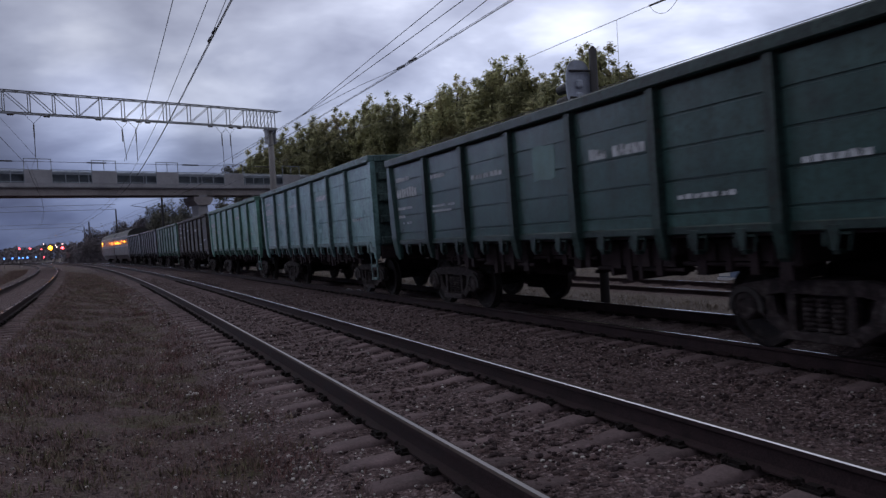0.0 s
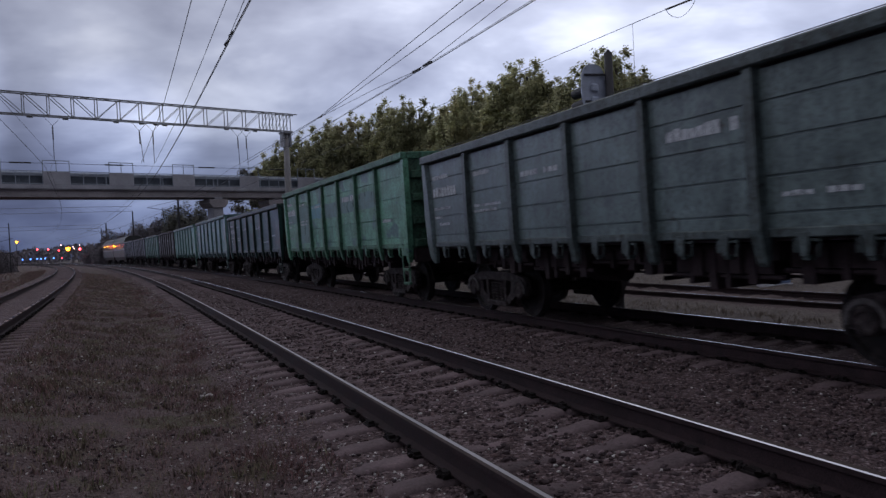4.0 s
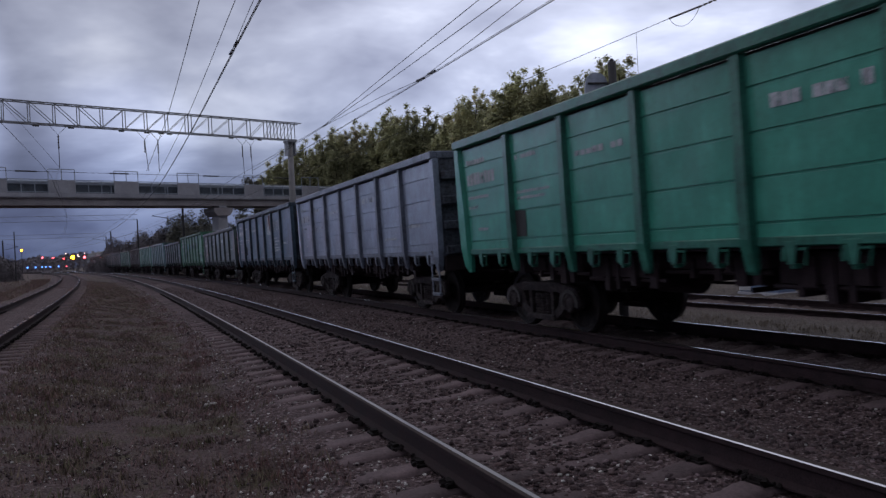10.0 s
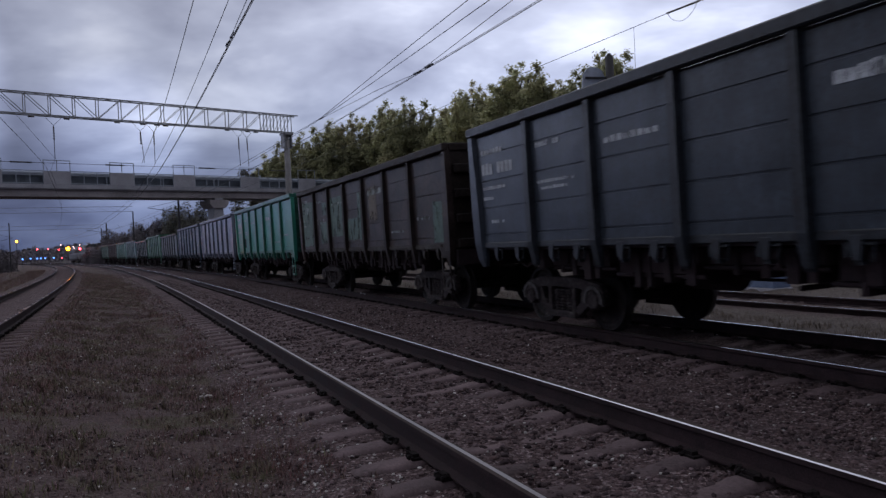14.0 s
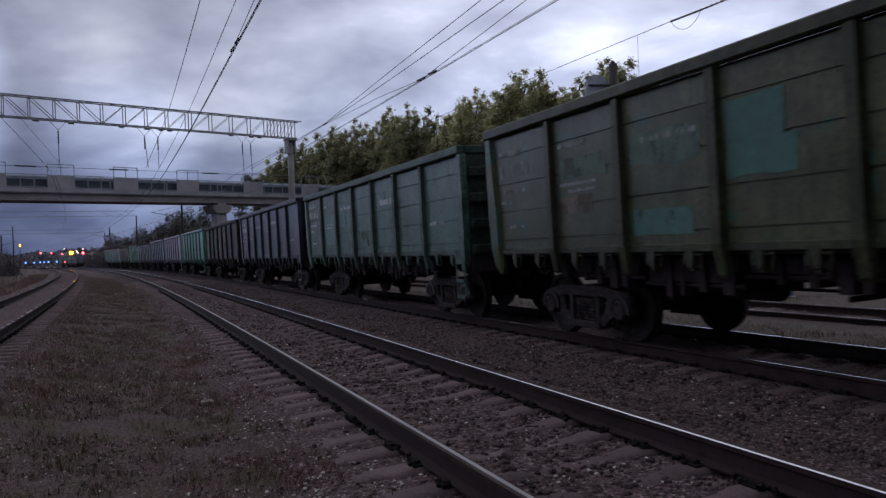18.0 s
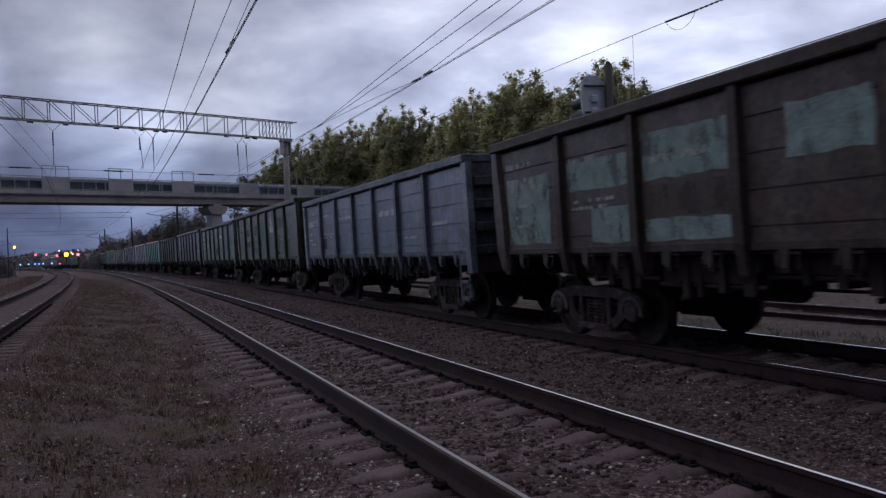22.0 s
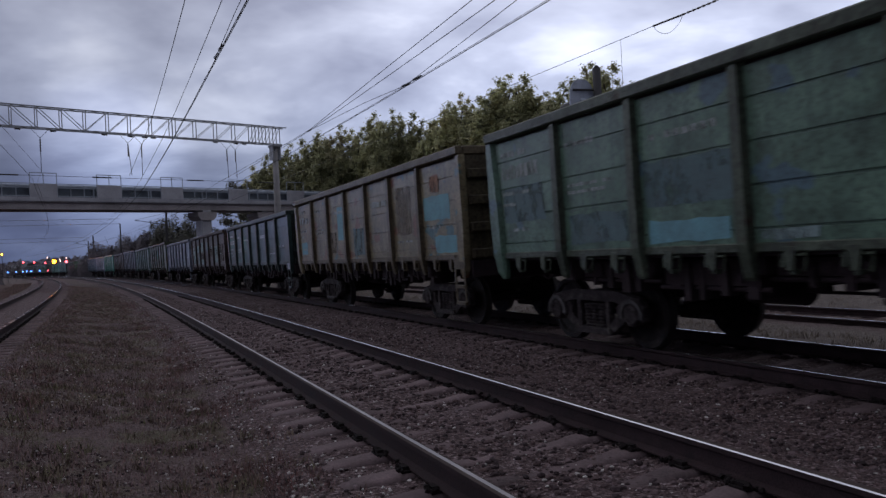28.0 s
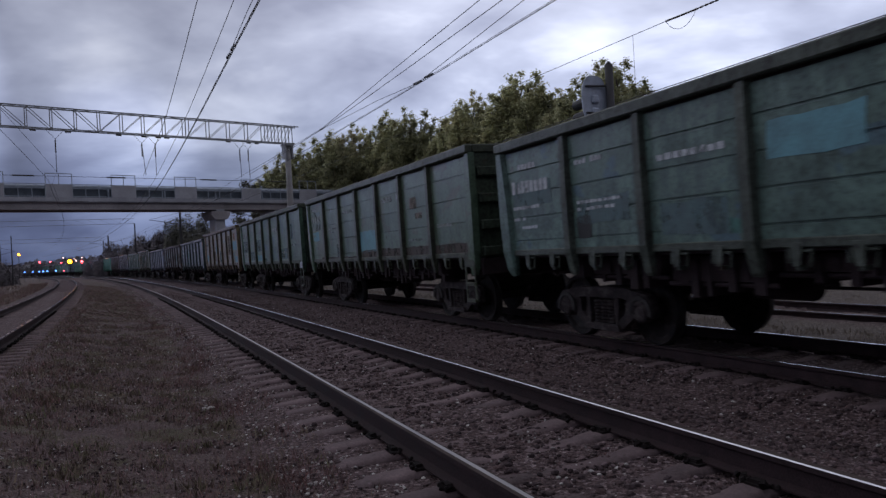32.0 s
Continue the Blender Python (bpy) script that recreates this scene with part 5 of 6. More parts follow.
    a = [bm.verts.new((-L + 0.1, y, z)) for y, z in pts]
    b = [bm.verts.new((L - 0.1, y, z)) for y, z in pts]
    bm.faces.new(a); bm.faces.new(b[::-1])
    for i in range(6):
        bm.faces.new((a[i], a[(i + 1) % 6], b[(i + 1) % 6], b[i]))
    part("roof", bm, M_LOCO_ROOF, t)
    for sd in (-1, 1):
        for x in (-7.2, -4.6, -2.0, 0.6, 3.2, 5.6, 7.5):
            bm = bmesh.new()
            box(bm, x - 0.45, x + 0.45, sd * 1.455 - 0.012, sd * 1.455 + 0.012, 2.65, 3.35)
            part("window", bm, M_GLASS, t)
    for sd in (-1, 1):
        for y in (-0.62, 0.62):
            bm = bmesh.new()
            box(bm, sd * (L + 0.002) - 0.012, sd * (L + 0.002) + 0.012, y - 0.42, y + 0.42, 2.75, 3.45)
            part("end_window", bm, M_GLASS, t)
    bm = bmesh.new()
    box(bm, -L + 0.3, L - 0.3, -1.3, 1.3, 0.75, 1.25)
    part("underframe", bm, M_UNDER, t)
    for x in (-5.2, 5.2):
        bm = bmesh.new()
        box(bm, -2.1, 2.1, -1.12, 1.12, 0.45, 0.75)
        bog = part("bogie", bm, M_UNDER, t, bevel=0.03, at=pose(x, 0, 0))
        for k in (-1.85, 0.0, 1.85):
            w = part("wheelset", bpy.data.meshes["wheelset"], None, bog)
            w.matrix_parent_inverse = pose(k, 0, WHEEL_R)
            WHEELSETS.append(w)
    return t


locos = [(loco_section(True), -1), (loco_section(False), 1)]
locos[1][0].name = "diesel_locomotive"

# ---------------------------------------------------------------- gantry over the tracks
GANTRY = pose(-9.66, 48.74, 0, 0, 0, 180 + 41.7)   # local x runs along the beam from its right-hand post


def make_gantry(m, length, z0, z1, label, detailed=True):
    g = thing("catenary_gantry", label, "gantry", m)
    depth = 0.22
    chords = [(y, z) for y in (-depth, depth) for z in (z0, z1)] if detailed else [(0, z0), (0, z1)]
    for y, z in chords:
        bm = bmesh.new()
        box(bm, -0.6 if z == z1 else -0.25, length, y - 0.030, y + 0.030, z - 0.030, z + 0.030)
        part("chord", bm, M_GALV, g)
    xs = [-0.1, 0.40, 0.91, 1.39, 1.86, 3.01, 4.2, 5.5, 6.75, 6.95]
    while xs[-1] < length - 1.2:
        xs.append(xs[-1] + 1.185)
    for k, x in enumerate(xs):
        for y in ((-depth, depth) if detailed else (0,)):
            bm = bmesh.new()
            box(bm, x - 0.02, x + 0.02, y - 0.02, y + 0.02, z0, z1)
            part("vertical", bm, M_GALV, g)
    for k, (a, b) in enumerate(zip(xs, xs[1:])):
        if b - a < 0.3:
            continue
        rising = (b > 13.0) if k > 8 else True
        if k > 8 and (a + b) / 2 < 12.9:
            rising = True
        for y in ((-depth, depth) if detailed else (0,)):
            bm = bmesh.new()
            za, zb = (z1, z0) if rising else (z0, z1)
            if (a + b) / 2 > 12.0:
                za, zb = z0, z1
            tube(bm, (a, y, za), (b, y, zb), 0.021, sides=4)
            part("diagonal", bm, M_GALV, g)
    if detailed:
        for k, (a, b) in enumerate(zip(xs, xs[1:])):
            for z in (z0, z1):
                bm = bmesh.new()
                tube(bm, (a, -depth, z), (b, depth, z), 0.012, sides=4)
                part("lacing_bar", bm, M_GALV, g)
    for x in (0.15, length - 0.3):
        bm = bmesh.new()
        tube(bm, (x, 0, -0.8), (x, 0, z0 - 0.05), 0.26, 0.17, 16)
        part("post", bm, M_POST, g, "round spun concrete post", smooth_faces=True)
        bm = bmesh.new()
        box(bm, x - 0.30, x + 0.30, -0.36, 0.36, z0 - 0.16, z0 - 0.05)
        for sd in (-1, 1):
            box(bm, x + sd * 0.24 - 0.05, x + sd * 0.24 + 0.05, -0.22, 0.22, z0 - 1.0, z0 - 0.1)
        part("post_cap", bm, M_GALV, g)
    return g


gantry = make_gantry(GANTRY, 24.5, 8.8, 9.9, "galvanised lattice gantry beam on round concrete posts")


def hanger(x, z_top, z_low, lean=0.0):
    """Insulated rod that carries the catenary below the beam."""
    t = thing("insulator_hanger", "steel hanger rod with a brown porcelain insulator", "insulator", GANTRY @ pose(x, 0, 0), group="hangers under the gantry")
    bm = bmesh.new()
    tube(bm, (-0.42, 0, z_top), (0, 0, z_top - 0.45), 0.010, sides=5)
    tube(bm, (0.42, 0, z_top), (0, 0, z_top - 0.45), 0.010, sides=5)
    part("yoke", bm, M_WIRE, t)
    bm = bmesh.new()
    prof = []
    for i in range(5):
        z = z_top - 0.50 - i * 0.14
        prof += [(0.022, z), (0.042, z - 0.05), (0.042, z - 0.08), (0.022, z - 0.13)]
    lathe(bm, prof, "z", 10)
    part("insulator", bm, M_INSULATOR, t)
    bm = bmesh.new()
    tube(bm, (0, 0, z_top - 0.43), (lean, 0, z_low), 0.018, sides=5)
    part("rod", bm, M_WIRE, t)


for x, lean in ((3.49, -0.05), (2.93, -0.05), (9.43, -0.15), (8.68, 0.0), (13.9, 0.0)):
    hanger(x, 8.76, 6.55, lean)
for x in (2.2, 2.75, 4.1, 7.9, 8.4, 9.2, 10.6, 13.2, 14.9):
    bm = bmesh.new()
    for k in range(3):
        tube(bm, (k * 0.10 - 0.14, 0, 0), (k * 0.10 - 0.05, 0, 0.03), 0.042, sides=8)
    solid("beam_insulator", bm, M_INSULATOR, "small brown insulator fixed under the gantry beam", "insulator", GANTRY @ pose(x, -0.2, 8.72), group="insulators on the beam")


def wire(points, r, label, name="overhead_wire", mat=None):
    """One continuous wire through the points."""
    return solid(name, bent_tube(name, points, r, mat or M_WIRE), None, label, "wire", group="overhead wires")


def along(off, s0, s1, zf, n=40, sway=0.0, off1=None):
    out = []
    for i in range(n + 1):
        s = s0 + (s1 - s0) * i / n
        o = off + ((off1 - off) * i / n if off1 is not None else 0) + sway * math.cos((s - 48) / 60 * 2 * math.pi)
        x, y, th = line(o, s)
        out.append((x, y, zf(s)))
    return out


def catenary(z_high, z_low, s_mid, half=30.0):
    return lambda s: z_low + (z_high - z_low) * min((((s - s_mid + half) % (2 * half)) - half) ** 2 / half ** 2, 1.0)


def strung(rows):
    """A wire through (s, off, height) rows, smoothly bent."""
    rows = sorted(rows)
    out = []
    for (s0, o0, z0), (s1, o1, z1) in zip(rows, rows[1:]):
        n = max(int((s1 - s0) / 4), 1)
        for i in range(n):
            k = i / n
            x, y, th = line(o0 + (o1 - o0) * k, s0 + (s1 - s0) * k)
            out.append((x, y, z0 + (z1 - z0) * k))
    x, y, th = line(rows[-1][1], rows[-1][0])
    return out + [(x, y, rows[-1][2])]


FAR = [(s, 5.57 + 0.02 * math.cos(s / 19.0), 6.5 + 0.22 * ((s - 48.2) % 60 / 30 - 1) ** 2) for s in range(52, 250, 6)]
FAR_1 = [(s, 0.75 + 0.02 * math.cos(s / 19.0), z) for s, o, z in FAR]
FAR_0 = [(s, -4.9 + 0.02 * math.cos(s / 19.0), z) for s, o, z in FAR]
wire(along(5.57, -25, 260, lambda s: 5.88 + 0.004 * max(s - 20, 0), 60), 0.010, "dark contact wire over the freight train")
wire(along(5.60, -25, 260, lambda s: 5.93 + 0.004 * max(s - 20, 0), 60), 0.006, "dark auxiliary wire beside the contact wire")
wire(strung([(-10, 5.57, 7.6), (16.3, 5.57, 6.87), (21.5, 5.57, 6.72), (29.7, 5.57, 6.40), (48.2, 5.55, 6.62)] + FAR), 0.010, "grey messenger wire over the freight train")
wire(strung([(-10, 5.57, 6.9), (15.3, 5.57, 6.54), (29.7, 5.57, 6.37), (48.3, 6.05, 6.72)]), 0.010, "second grey messenger wire over the freight train")
wire(strung([(0, 5.57, 7.1), (14.3, 5.57, 6.23), (19.7, 5.57, 5.92)]), 0.008, "thin branch wire clamped to the contact wire")
wire(strung([(29.7, 5.57, 6.37), (23.0, 5.57, 6.13), (19.7, 5.57, 5.92)]), 0.008, "thin branch wire from the messenger to the contact wire")
wire(along(0.79, -25, 260, lambda s: 6.60 - 0.0172 * max(s - 20, 0) if s < 50 else 6.08, 60), 0.013, "dark contact wire over the empty track")
wire(along(0.85, -25, 260, lambda s: 6.66 - 0.0172 * max(s - 20, 0) if s < 50 else 6.14, 60), 0.010, "dark auxiliary wire over the empty track")
wire(strung([(-20, 0.2, 10.6), (8, 0.2, 9.05), (22.3, 0.2, 8.25), (34.5, 0.2, 7.53), (46.5, -0.12, 6.52)]), 0.012, "grey messenger wire over the empty track")
wire(strung([(-10, 0.79, 8.5), (20.1, 0.79, 7.6), (31.4, 0.79, 7.2), (46.7, 0.6, 6.54)] + FAR_1), 0.010, "second grey messenger wire over the empty track")
wire(strung([(-10, 0.79, 7.2), (17.5, 0.79, 6.81), (20.6, 0.79, 6.62)]), 0.008, "thin branch wire clamped over the empty track")
wire(strung([(10, -6.1, 6.3), (30.4, -5.4, 6.27), (45.5, -4.85, 6.2)] + [(s, o, 6.1) for s, o, z in FAR_0]), 0.010, "dark contact wire over the side track")
wire(strung([(10, -6.4, 7.6), (30.6, -5.4, 7.02), (45.2, -4.42, 6.6)] + FAR_0), 0.007, "grey messenger wire over the side track")
wire(along(12.7, -25, 220, lambda s: 5.75, 60), 0.014, "dark contact wire over the far track")
wire(strung([(18.1, 12.7, 7.62), (25, 12.7, 7.72), (60, 12.7, 8.1), (120, 12.7, 8.1)]), 0.010, "grey messenger wire over the far track")
for s in (19.6,):
    x, y, th = line(12.7, s)
    wire([(x, y, 5.76), (x, y, 7.63)], 0.006, "thin dropper between messenger and contact wire", "dropper")
for off, zc, ss in ((5.57, 5.92, (19.7, 18.9, 29.7)), (0.79, 6.62, (20.6, 19.8))):
    for s in ss:
        x, y, th = line(off, s)
        bm = bmesh.new()
        tube(bm, (x + 0.10, y - 0.22, zc + (0.45 if s > 29 else 0)), (x - 0.10, y + 0.22, zc + 0.02 + (0.45 if s > 29 else 0)), 0.032, sides=6)
        solid("wire_clamp", bm, M_WIRE, "dark clamp on the contact wire", "clamp", group="wire clamps")


def strain_insulator():
    """Rod insulators with a slack jumper loop in the messenger of the far track."""
    t = thing("strain_insulator", "string of dark insulators with a slack jumper loop", "insulator")
    pts = [Vector((*line(12.7, s)[:2], 7.62 - 0.02 * k)) for k, s in enumerate((18.1, 17.55, 16.9, 15.6))]
    for k, (a, b) in enumerate(zip(pts, pts[1:])):
        bm = bmesh.new()
        n = 7
        for i in range(n):
            p, q = a.lerp(b, i / n), a.lerp(b, (i + 0.55) / n)
            tube(bm, p, q, 0.034, 0.022, 8)
        tube(bm, a, b, 0.015, sides=5)
        part("insulator_rod", bm, M_INSULATOR, t)
    bm = bmesh.new()
    prev = None
    for i in range(13):
        k = i / 12
        p = pts[0].lerp(pts[2], k) + Vector((0, 0, -0.36 * math.sin(math.pi * k) ** 0.7))
        if prev:
            tube(bm, prev, p, 0.007, sides=5)
        prev = p
    part("jumper_loop", bm, M_WIRE, t)
    bm = bmesh.new()
    tube(bm, pts[-1], (*line(12.7, -20)[:2], 7.3), 0.010, sides=5)
    part("tail_wire", bm, M_WIRE, t)


strain_insulator()
# cross rope that steadies the hangers, with two long insulators
bm = bmesh.new()
for a, b in (((-0.1, 0, 6.35), (24, 0, 6.35)),):
    tube(bm, a, b, 0.012, sides=5)
for x in (5.6, 10.9, 15.5, 0.9):
    tube(bm, (x - 0.5, 0, 6.35), (x + 0.5, 0, 6.35), 0.040, sides=6)
solid("cross_rope", bm, M_WIRE, "dark cross-span rope with rod insulators", "wire", GANTRY)


# ---------------------------------------------------------------- road bridge
BRIDGE = pose(-41.5, 71.3, 0, 0, 0, 43.9)   # local x along the deck, y away from the camera


def make_bridge():
    b = thing("road_bridge", "grey concrete road bridge over the railway with metal railings", "bridge", BRIDGE, kind="structure")
    u0, u1 = -46.0, 62.0
    for k in range(2):
        bm = bmesh.new()
        y = 0.25 + k * 3.2
        box(bm, u0, u1, y, y + 0.7, 7.5, 8.3)
        part("girder", bm, M_CONCRETE_DARK, b)
    bm = bmesh.new()
    box(bm, u0, u1, 0.0, 4.6, 8.2, 8.63)
    box(bm, u0, u1, -0.12, 0.0, 8.30, 8.70)
    part("deck", bm, M_CONCRETE, b)
    bm = bmesh.new()
    box(bm, u0, u1, 1.5, 3.6, 8.63, 8.72)
    part("roadway", bm, M_FARROOF, b)
    panels = [-38.8, -31.6, -24.0, -16.7, -9.4, -2.3, 3.83, 10.16, 16.95, 25.05, 33.0]
    for k, u in enumerate(panels):
        bm = bmesh.new()
        box(bm, u, u + 2.5, -0.06, 0.06, 8.70, 9.98)
        part("safety_panel", bm, M_CONCRETE, b, "pale solid safety panel over the wires", bevel=0.02)
        bm = bmesh.new()
        for x in (u + 0.02, u + 1.25, u + 2.48):
            box(bm, x - 0.03, x + 0.03, -0.03, 0.03, 9.98, 11.08)
        box(bm, u, u + 2.5, -0.03, 0.03, 11.03, 11.10)
        box(bm, u, u + 2.5, -0.03, 0.03, 9.98, 10.03)
        part("safety_frame", bm, M_RAILING, b, "open steel frame above the panel")
    edges = [u0] + [e for u in panels for e in (u, u + 2.5)] + [u1]
    for a, c in zip(edges[::2], edges[1::2]):
        if c - a < 0.2:
            continue
        bm = bmesh.new()
        for z in (8.80, 9.62, 10.02):
            box(bm, a, c, -0.035, 0.035, z - 0.035, z + 0.035)
        n = max(int((c - a) / 1.15), 1)
        for i in range(n + 1):
            x = a + (c - a) * i / n
            box(bm, x - 0.035, x + 0.035, -0.04, 0.04, 8.63, 10.02)
        part("railing", bm, M_RAILING, b)
    # long pipe and the far parapet that close the view through the railing
    bm = bmesh.new()
    tube(bm, (u0, 0.5, 9.80), (u1, 0.5, 9.80), 0.20, sides=10)
    for x in range(int(u0) + 2, int(u1), 6):
        box(bm, x - 0.06, x + 0.06, 0.4, 0.6, 8.63, 9.65)
    part("pipe", bm, M_RAILING, b, "pale pipe along the deck")
    n = 27
    for i in range(n):
        x0, x1 = u0 + (u1 - u0) * i / n, u0 + (u1 - u0) * (i + 1) / n
        bm = bmesh.new()
        box(bm, x0 + 0.008, x1 - 0.008, 0.9, 0.98, 8.64, 9.72)
        part("noise_panel", bm, M_SCREEN, b)
    for u, w, y in ((22.35, 1.3, 1.1), (30.2, 1.3, 1.4), (-14.0, 1.4, 1.1), (46.0, 1.4, 1.1)):
        bm = bmesh.new()
        box(bm, u - w / 2, u + w / 2, y - 0.75, y + 0.75, -1.0, 6.55)
        pier = part("pier", bm, M_CONCRETE, b, "concrete pier with a flared cap", bevel=0.12)
        bm = bmesh.new()
        top, low = w / 2 + 0.52, w / 2 + 0.08
        pts = [(-low, 6.35), (low, 6.35), (top, 6.85), (top, 7.30), (-top, 7.30), (-top, 6.85)]
        fa = [bm.verts.new((u + x, y - 1.0, z)) for x, z in pts]
        fb = [bm.verts.new((u + x, y + 1.6, z)) for x, z in pts]
        bm.faces.new(fa[::-1]); bm.faces.new(fb)
        for i in range(6):
            bm.faces.new((fa[i], fa[(i + 1) % 6], fb[(i + 1) % 6], fb[i]))
        part("pier_cap", bm, M_CONCRETE_DARK, pier, bevel=0.03)
        for yy in (y - 0.5, y + 1.0):
            bm = bmesh.new()
            box(bm, u - 0.5, u + 0.5, yy - 0.4, yy + 0.4, 7.28, 7.52)
            part("bearing", bm, M_CONCRETE, pier)
    return b


make_bridge()


# ---------------------------------------------------------------- trees
def leaf_quads(verts, faces, p, size, rng, facing=None):
    """One leaf; facing leans its flat side outwards and to the sky."""
    u = Vector((rng.gauss(0, 1), rng.gauss(0, 1), rng.gauss(0, 1)))
    if facing is not None:
        u = u * 0.45 + facing
    u.normalize()
    w = (u.orthogonal() + u.cross(u.orthogonal()) * rng.uniform(-1.5, 1.5)).normalized()
    v2 = u.cross(w)
    a = rng.uniform(0.6, 1.2) * size
    b = rng.uniform(0.5, 0.9) * size
    i = len(verts)
    verts += [tuple(p - w * a), tuple(p + v2 * b * 0.6), tuple(p + w * a), tuple(p - v2 * b * 0.6)]
    faces.append((i, i + 1, i + 2, i + 3))


def poplar_meshes(seed, height, spread, clumps, per_clump, leaf_size=0.16, lowest=0.30):
    """Trunk with steep limbs that end in pointed sprays; the crown is many small clumps of leaves with gaps between them."""
    rng = random.Random(seed)
    bm = bmesh.new()
    p, r = Vector((0, 0, -0.6)), 0.20 + height * 0.006
    steps = 8
    for i in range(steps):
        q = Vector((rng.uniform(-0.2, 0.2) * i * 0.35, rng.uniform(-0.2, 0.2) * i * 0.35, height * 0.90 * (i + 1) / steps))
        r2 = max(r * 0.82, 0.03)
        tube(bm, p, q, r, r2, 7, caps=False)
        p, r = q, r2
    verts, faces = [], []
    for k in range(clumps):
        # each limb rises steeply and ends in a pointed spray of leaf clumps
        a = rng.uniform(0, 2 * math.pi)
        d = spread * math.sqrt((k + rng.random()) / clumps)
        tip_z = height * (1.0 - 0.26 * (d / spread) ** 1.6 - 0.09 * rng.random())
        low_z = height * (lowest * rng.uniform(0.7, 1.1) + 0.34 * rng.random() ** 2)
        root, tip = Vector((math.cos(a) * d * 0.75, math.sin(a) * d * 0.75, low_z)), Vector((math.cos(a) * d, math.sin(a) * d, tip_z))
        tube(bm, (0, 0, max(low_z - 1.5 - d, 1.0)), root, 0.07, 0.05, 4, caps=False)
        tube(bm, root, tip, 0.035, 0.008, 4, caps=False)
        n_c = max(int((tip_z - low_z) / 0.62), 4)
        for q in range(n_c):
            u = (q + rng.random()) / n_c
            reach = (1.05 * (1.0 - u ** 4.0) + 0.10) * rng.uniform(0.5, 1.1)
            b = rng.uniform(0, 2 * math.pi)
            c = root.lerp(tip, u) + Vector((math.cos(b), math.sin(b), 0.25)) * reach
            size = rng.uniform(0.40, 0.72) * (1.0 - 0.40 * u)
            for j in range(int(per_clump * size)):
                n = Vector((rng.gauss(0, 1), rng.gauss(0, 1), rng.gauss(0.15, 1))).normalized()
                o = n * size * min(abs(rng.gauss(0, 0.75)) + 0.10, 1.4)
                o.z *= 1.35
                leaf_quads(verts, faces, c + o, leaf_size, rng, n * 0.65 + Vector((0, 0, 0.6)))
    trunk = finish(bm, "trunk", M_BARK)
    return trunk, mesh_of("crown", verts, faces, M_LEAF)


VARIANTS = [poplar_meshes(11 + k, 20.0, sp, n, 210, 0.175, 0.16) for k, (sp, n) in enumerate(((2.6, 24), (2.4, 22), (2.8, 26), (2.3, 15)))]
BARE = poplar_meshes(40, 20.0, 2.0, 14, 34, 0.12)
TREES = [(-26.4, 115.0, 15.2, 1), (-23.5, 113.7, 16.6, 0), (-20.6, 112.4, 17.8, 2), (-17.8, 110.9, 18.4, 1), (-15.1, 109.4, 19.1, 0), (-12.5, 107.9, 19.6, 2), (-9.9, 106.3, 20.0, 3),
         (-6.9, 104.3, 20.7, 0), (-4.5, 102.5, 20.5, 2), (-2.2, 100.7, 19.6, 1), (0.1, 98.9, 19.6, 3), (2.3, 97.0, 19.8, 0), (4.4, 95.0, 20.7, 2), (6.4, 93.0, 19.4, 1), (8.0, 91.3, 21.4, 0),
         (9.6, 89.6, 21.4, 2), (11.0, 87.8, 21.1, 1), (12.4, 86.1, 20.1, 0), (13.6, 84.3, 18.3, 4), (14.7, 82.9, 19.4, 3), (16.2, 80.7, 20.0, 0), (17.5, 78.5, 19.8, 2), (18.7, 76.3, 19.2, 1),
         (19.8, 74.0, 17.6, 3), (25.4, 54.4, 13.6, 4), (25.9, 51.4, 13.2, 4),
         (-13.0, 116.0, 17.0, 2), (-3.0, 110.0, 18.5, 2), (6.0, 101.0, 19.0, 0), (14.0, 92.0, 18.0, 2), (-20.0, 121.0, 15.0, 0)]


def make_trees():
    rng = random.Random(5)
    protos = {}
    for x, y, h, k in TREES:
        trunk, crown = BARE if k == 4 else VARIANTS[k]
        t = thing("poplar_tree", "nearly bare slender tree" if k == 4 else "tall poplar with thinning olive-brown autumn leaves", "tree", group="row of poplars")
        part("trunk", trunk, None, t)
        part("crown", crown, None, t)
        sc = (h + 1.5) / 20.0
        wide = sc * rng.uniform(1.22, 1.42)
        t.matrix_basis = pose(x, y, -0.5, 0, 0, rng.uniform(0, 360)) @ Matrix.Diagonal((wide, wide, sc, 1))


make_trees()


def pine(x, y, h, seed):
    rng = random.Random(seed)
    t = thing("pine_tree", "dark spreading pine behind the bridge", "tree", pose(x, y, -0.5))
    bm = bmesh.new()
    tube(bm, (0, 0, -0.3), (0.3, 0, h * 0.95), 0.28, 0.06, 8)
    tips = []
    for k in range(26):
        z = h * (0.32 + 0.64 * k / 26)
        a = k * 2.4
        reach = (h * 0.30) * (1.1 - 0.75 * k / 26) * rng.uniform(0.7, 1.1)
        e = Vector((math.cos(a) * reach, math.sin(a) * reach, z + reach * 0.25))
        tube(bm, (0.3 * z / h, 0, z), e, 0.07, 0.02, 5, caps=False)
        tips.append((Vector((0, 0, z)), e))
    part("trunk", bm, M_BARK, t)
    verts, faces = [], []
    for i in range(4200):
        a, b = rng.choice(tips)
        c = a.lerp(b, rng.uniform(0.35, 1.05)) + Vector((rng.gauss(0, 0.35), rng.gauss(0, 0.35), rng.gauss(0.1, 0.22)))
        leaf_quads(verts, faces, c, 0.22, rng)
    part("crown", mesh_of("crown", verts, faces, M_PINE), None, t)


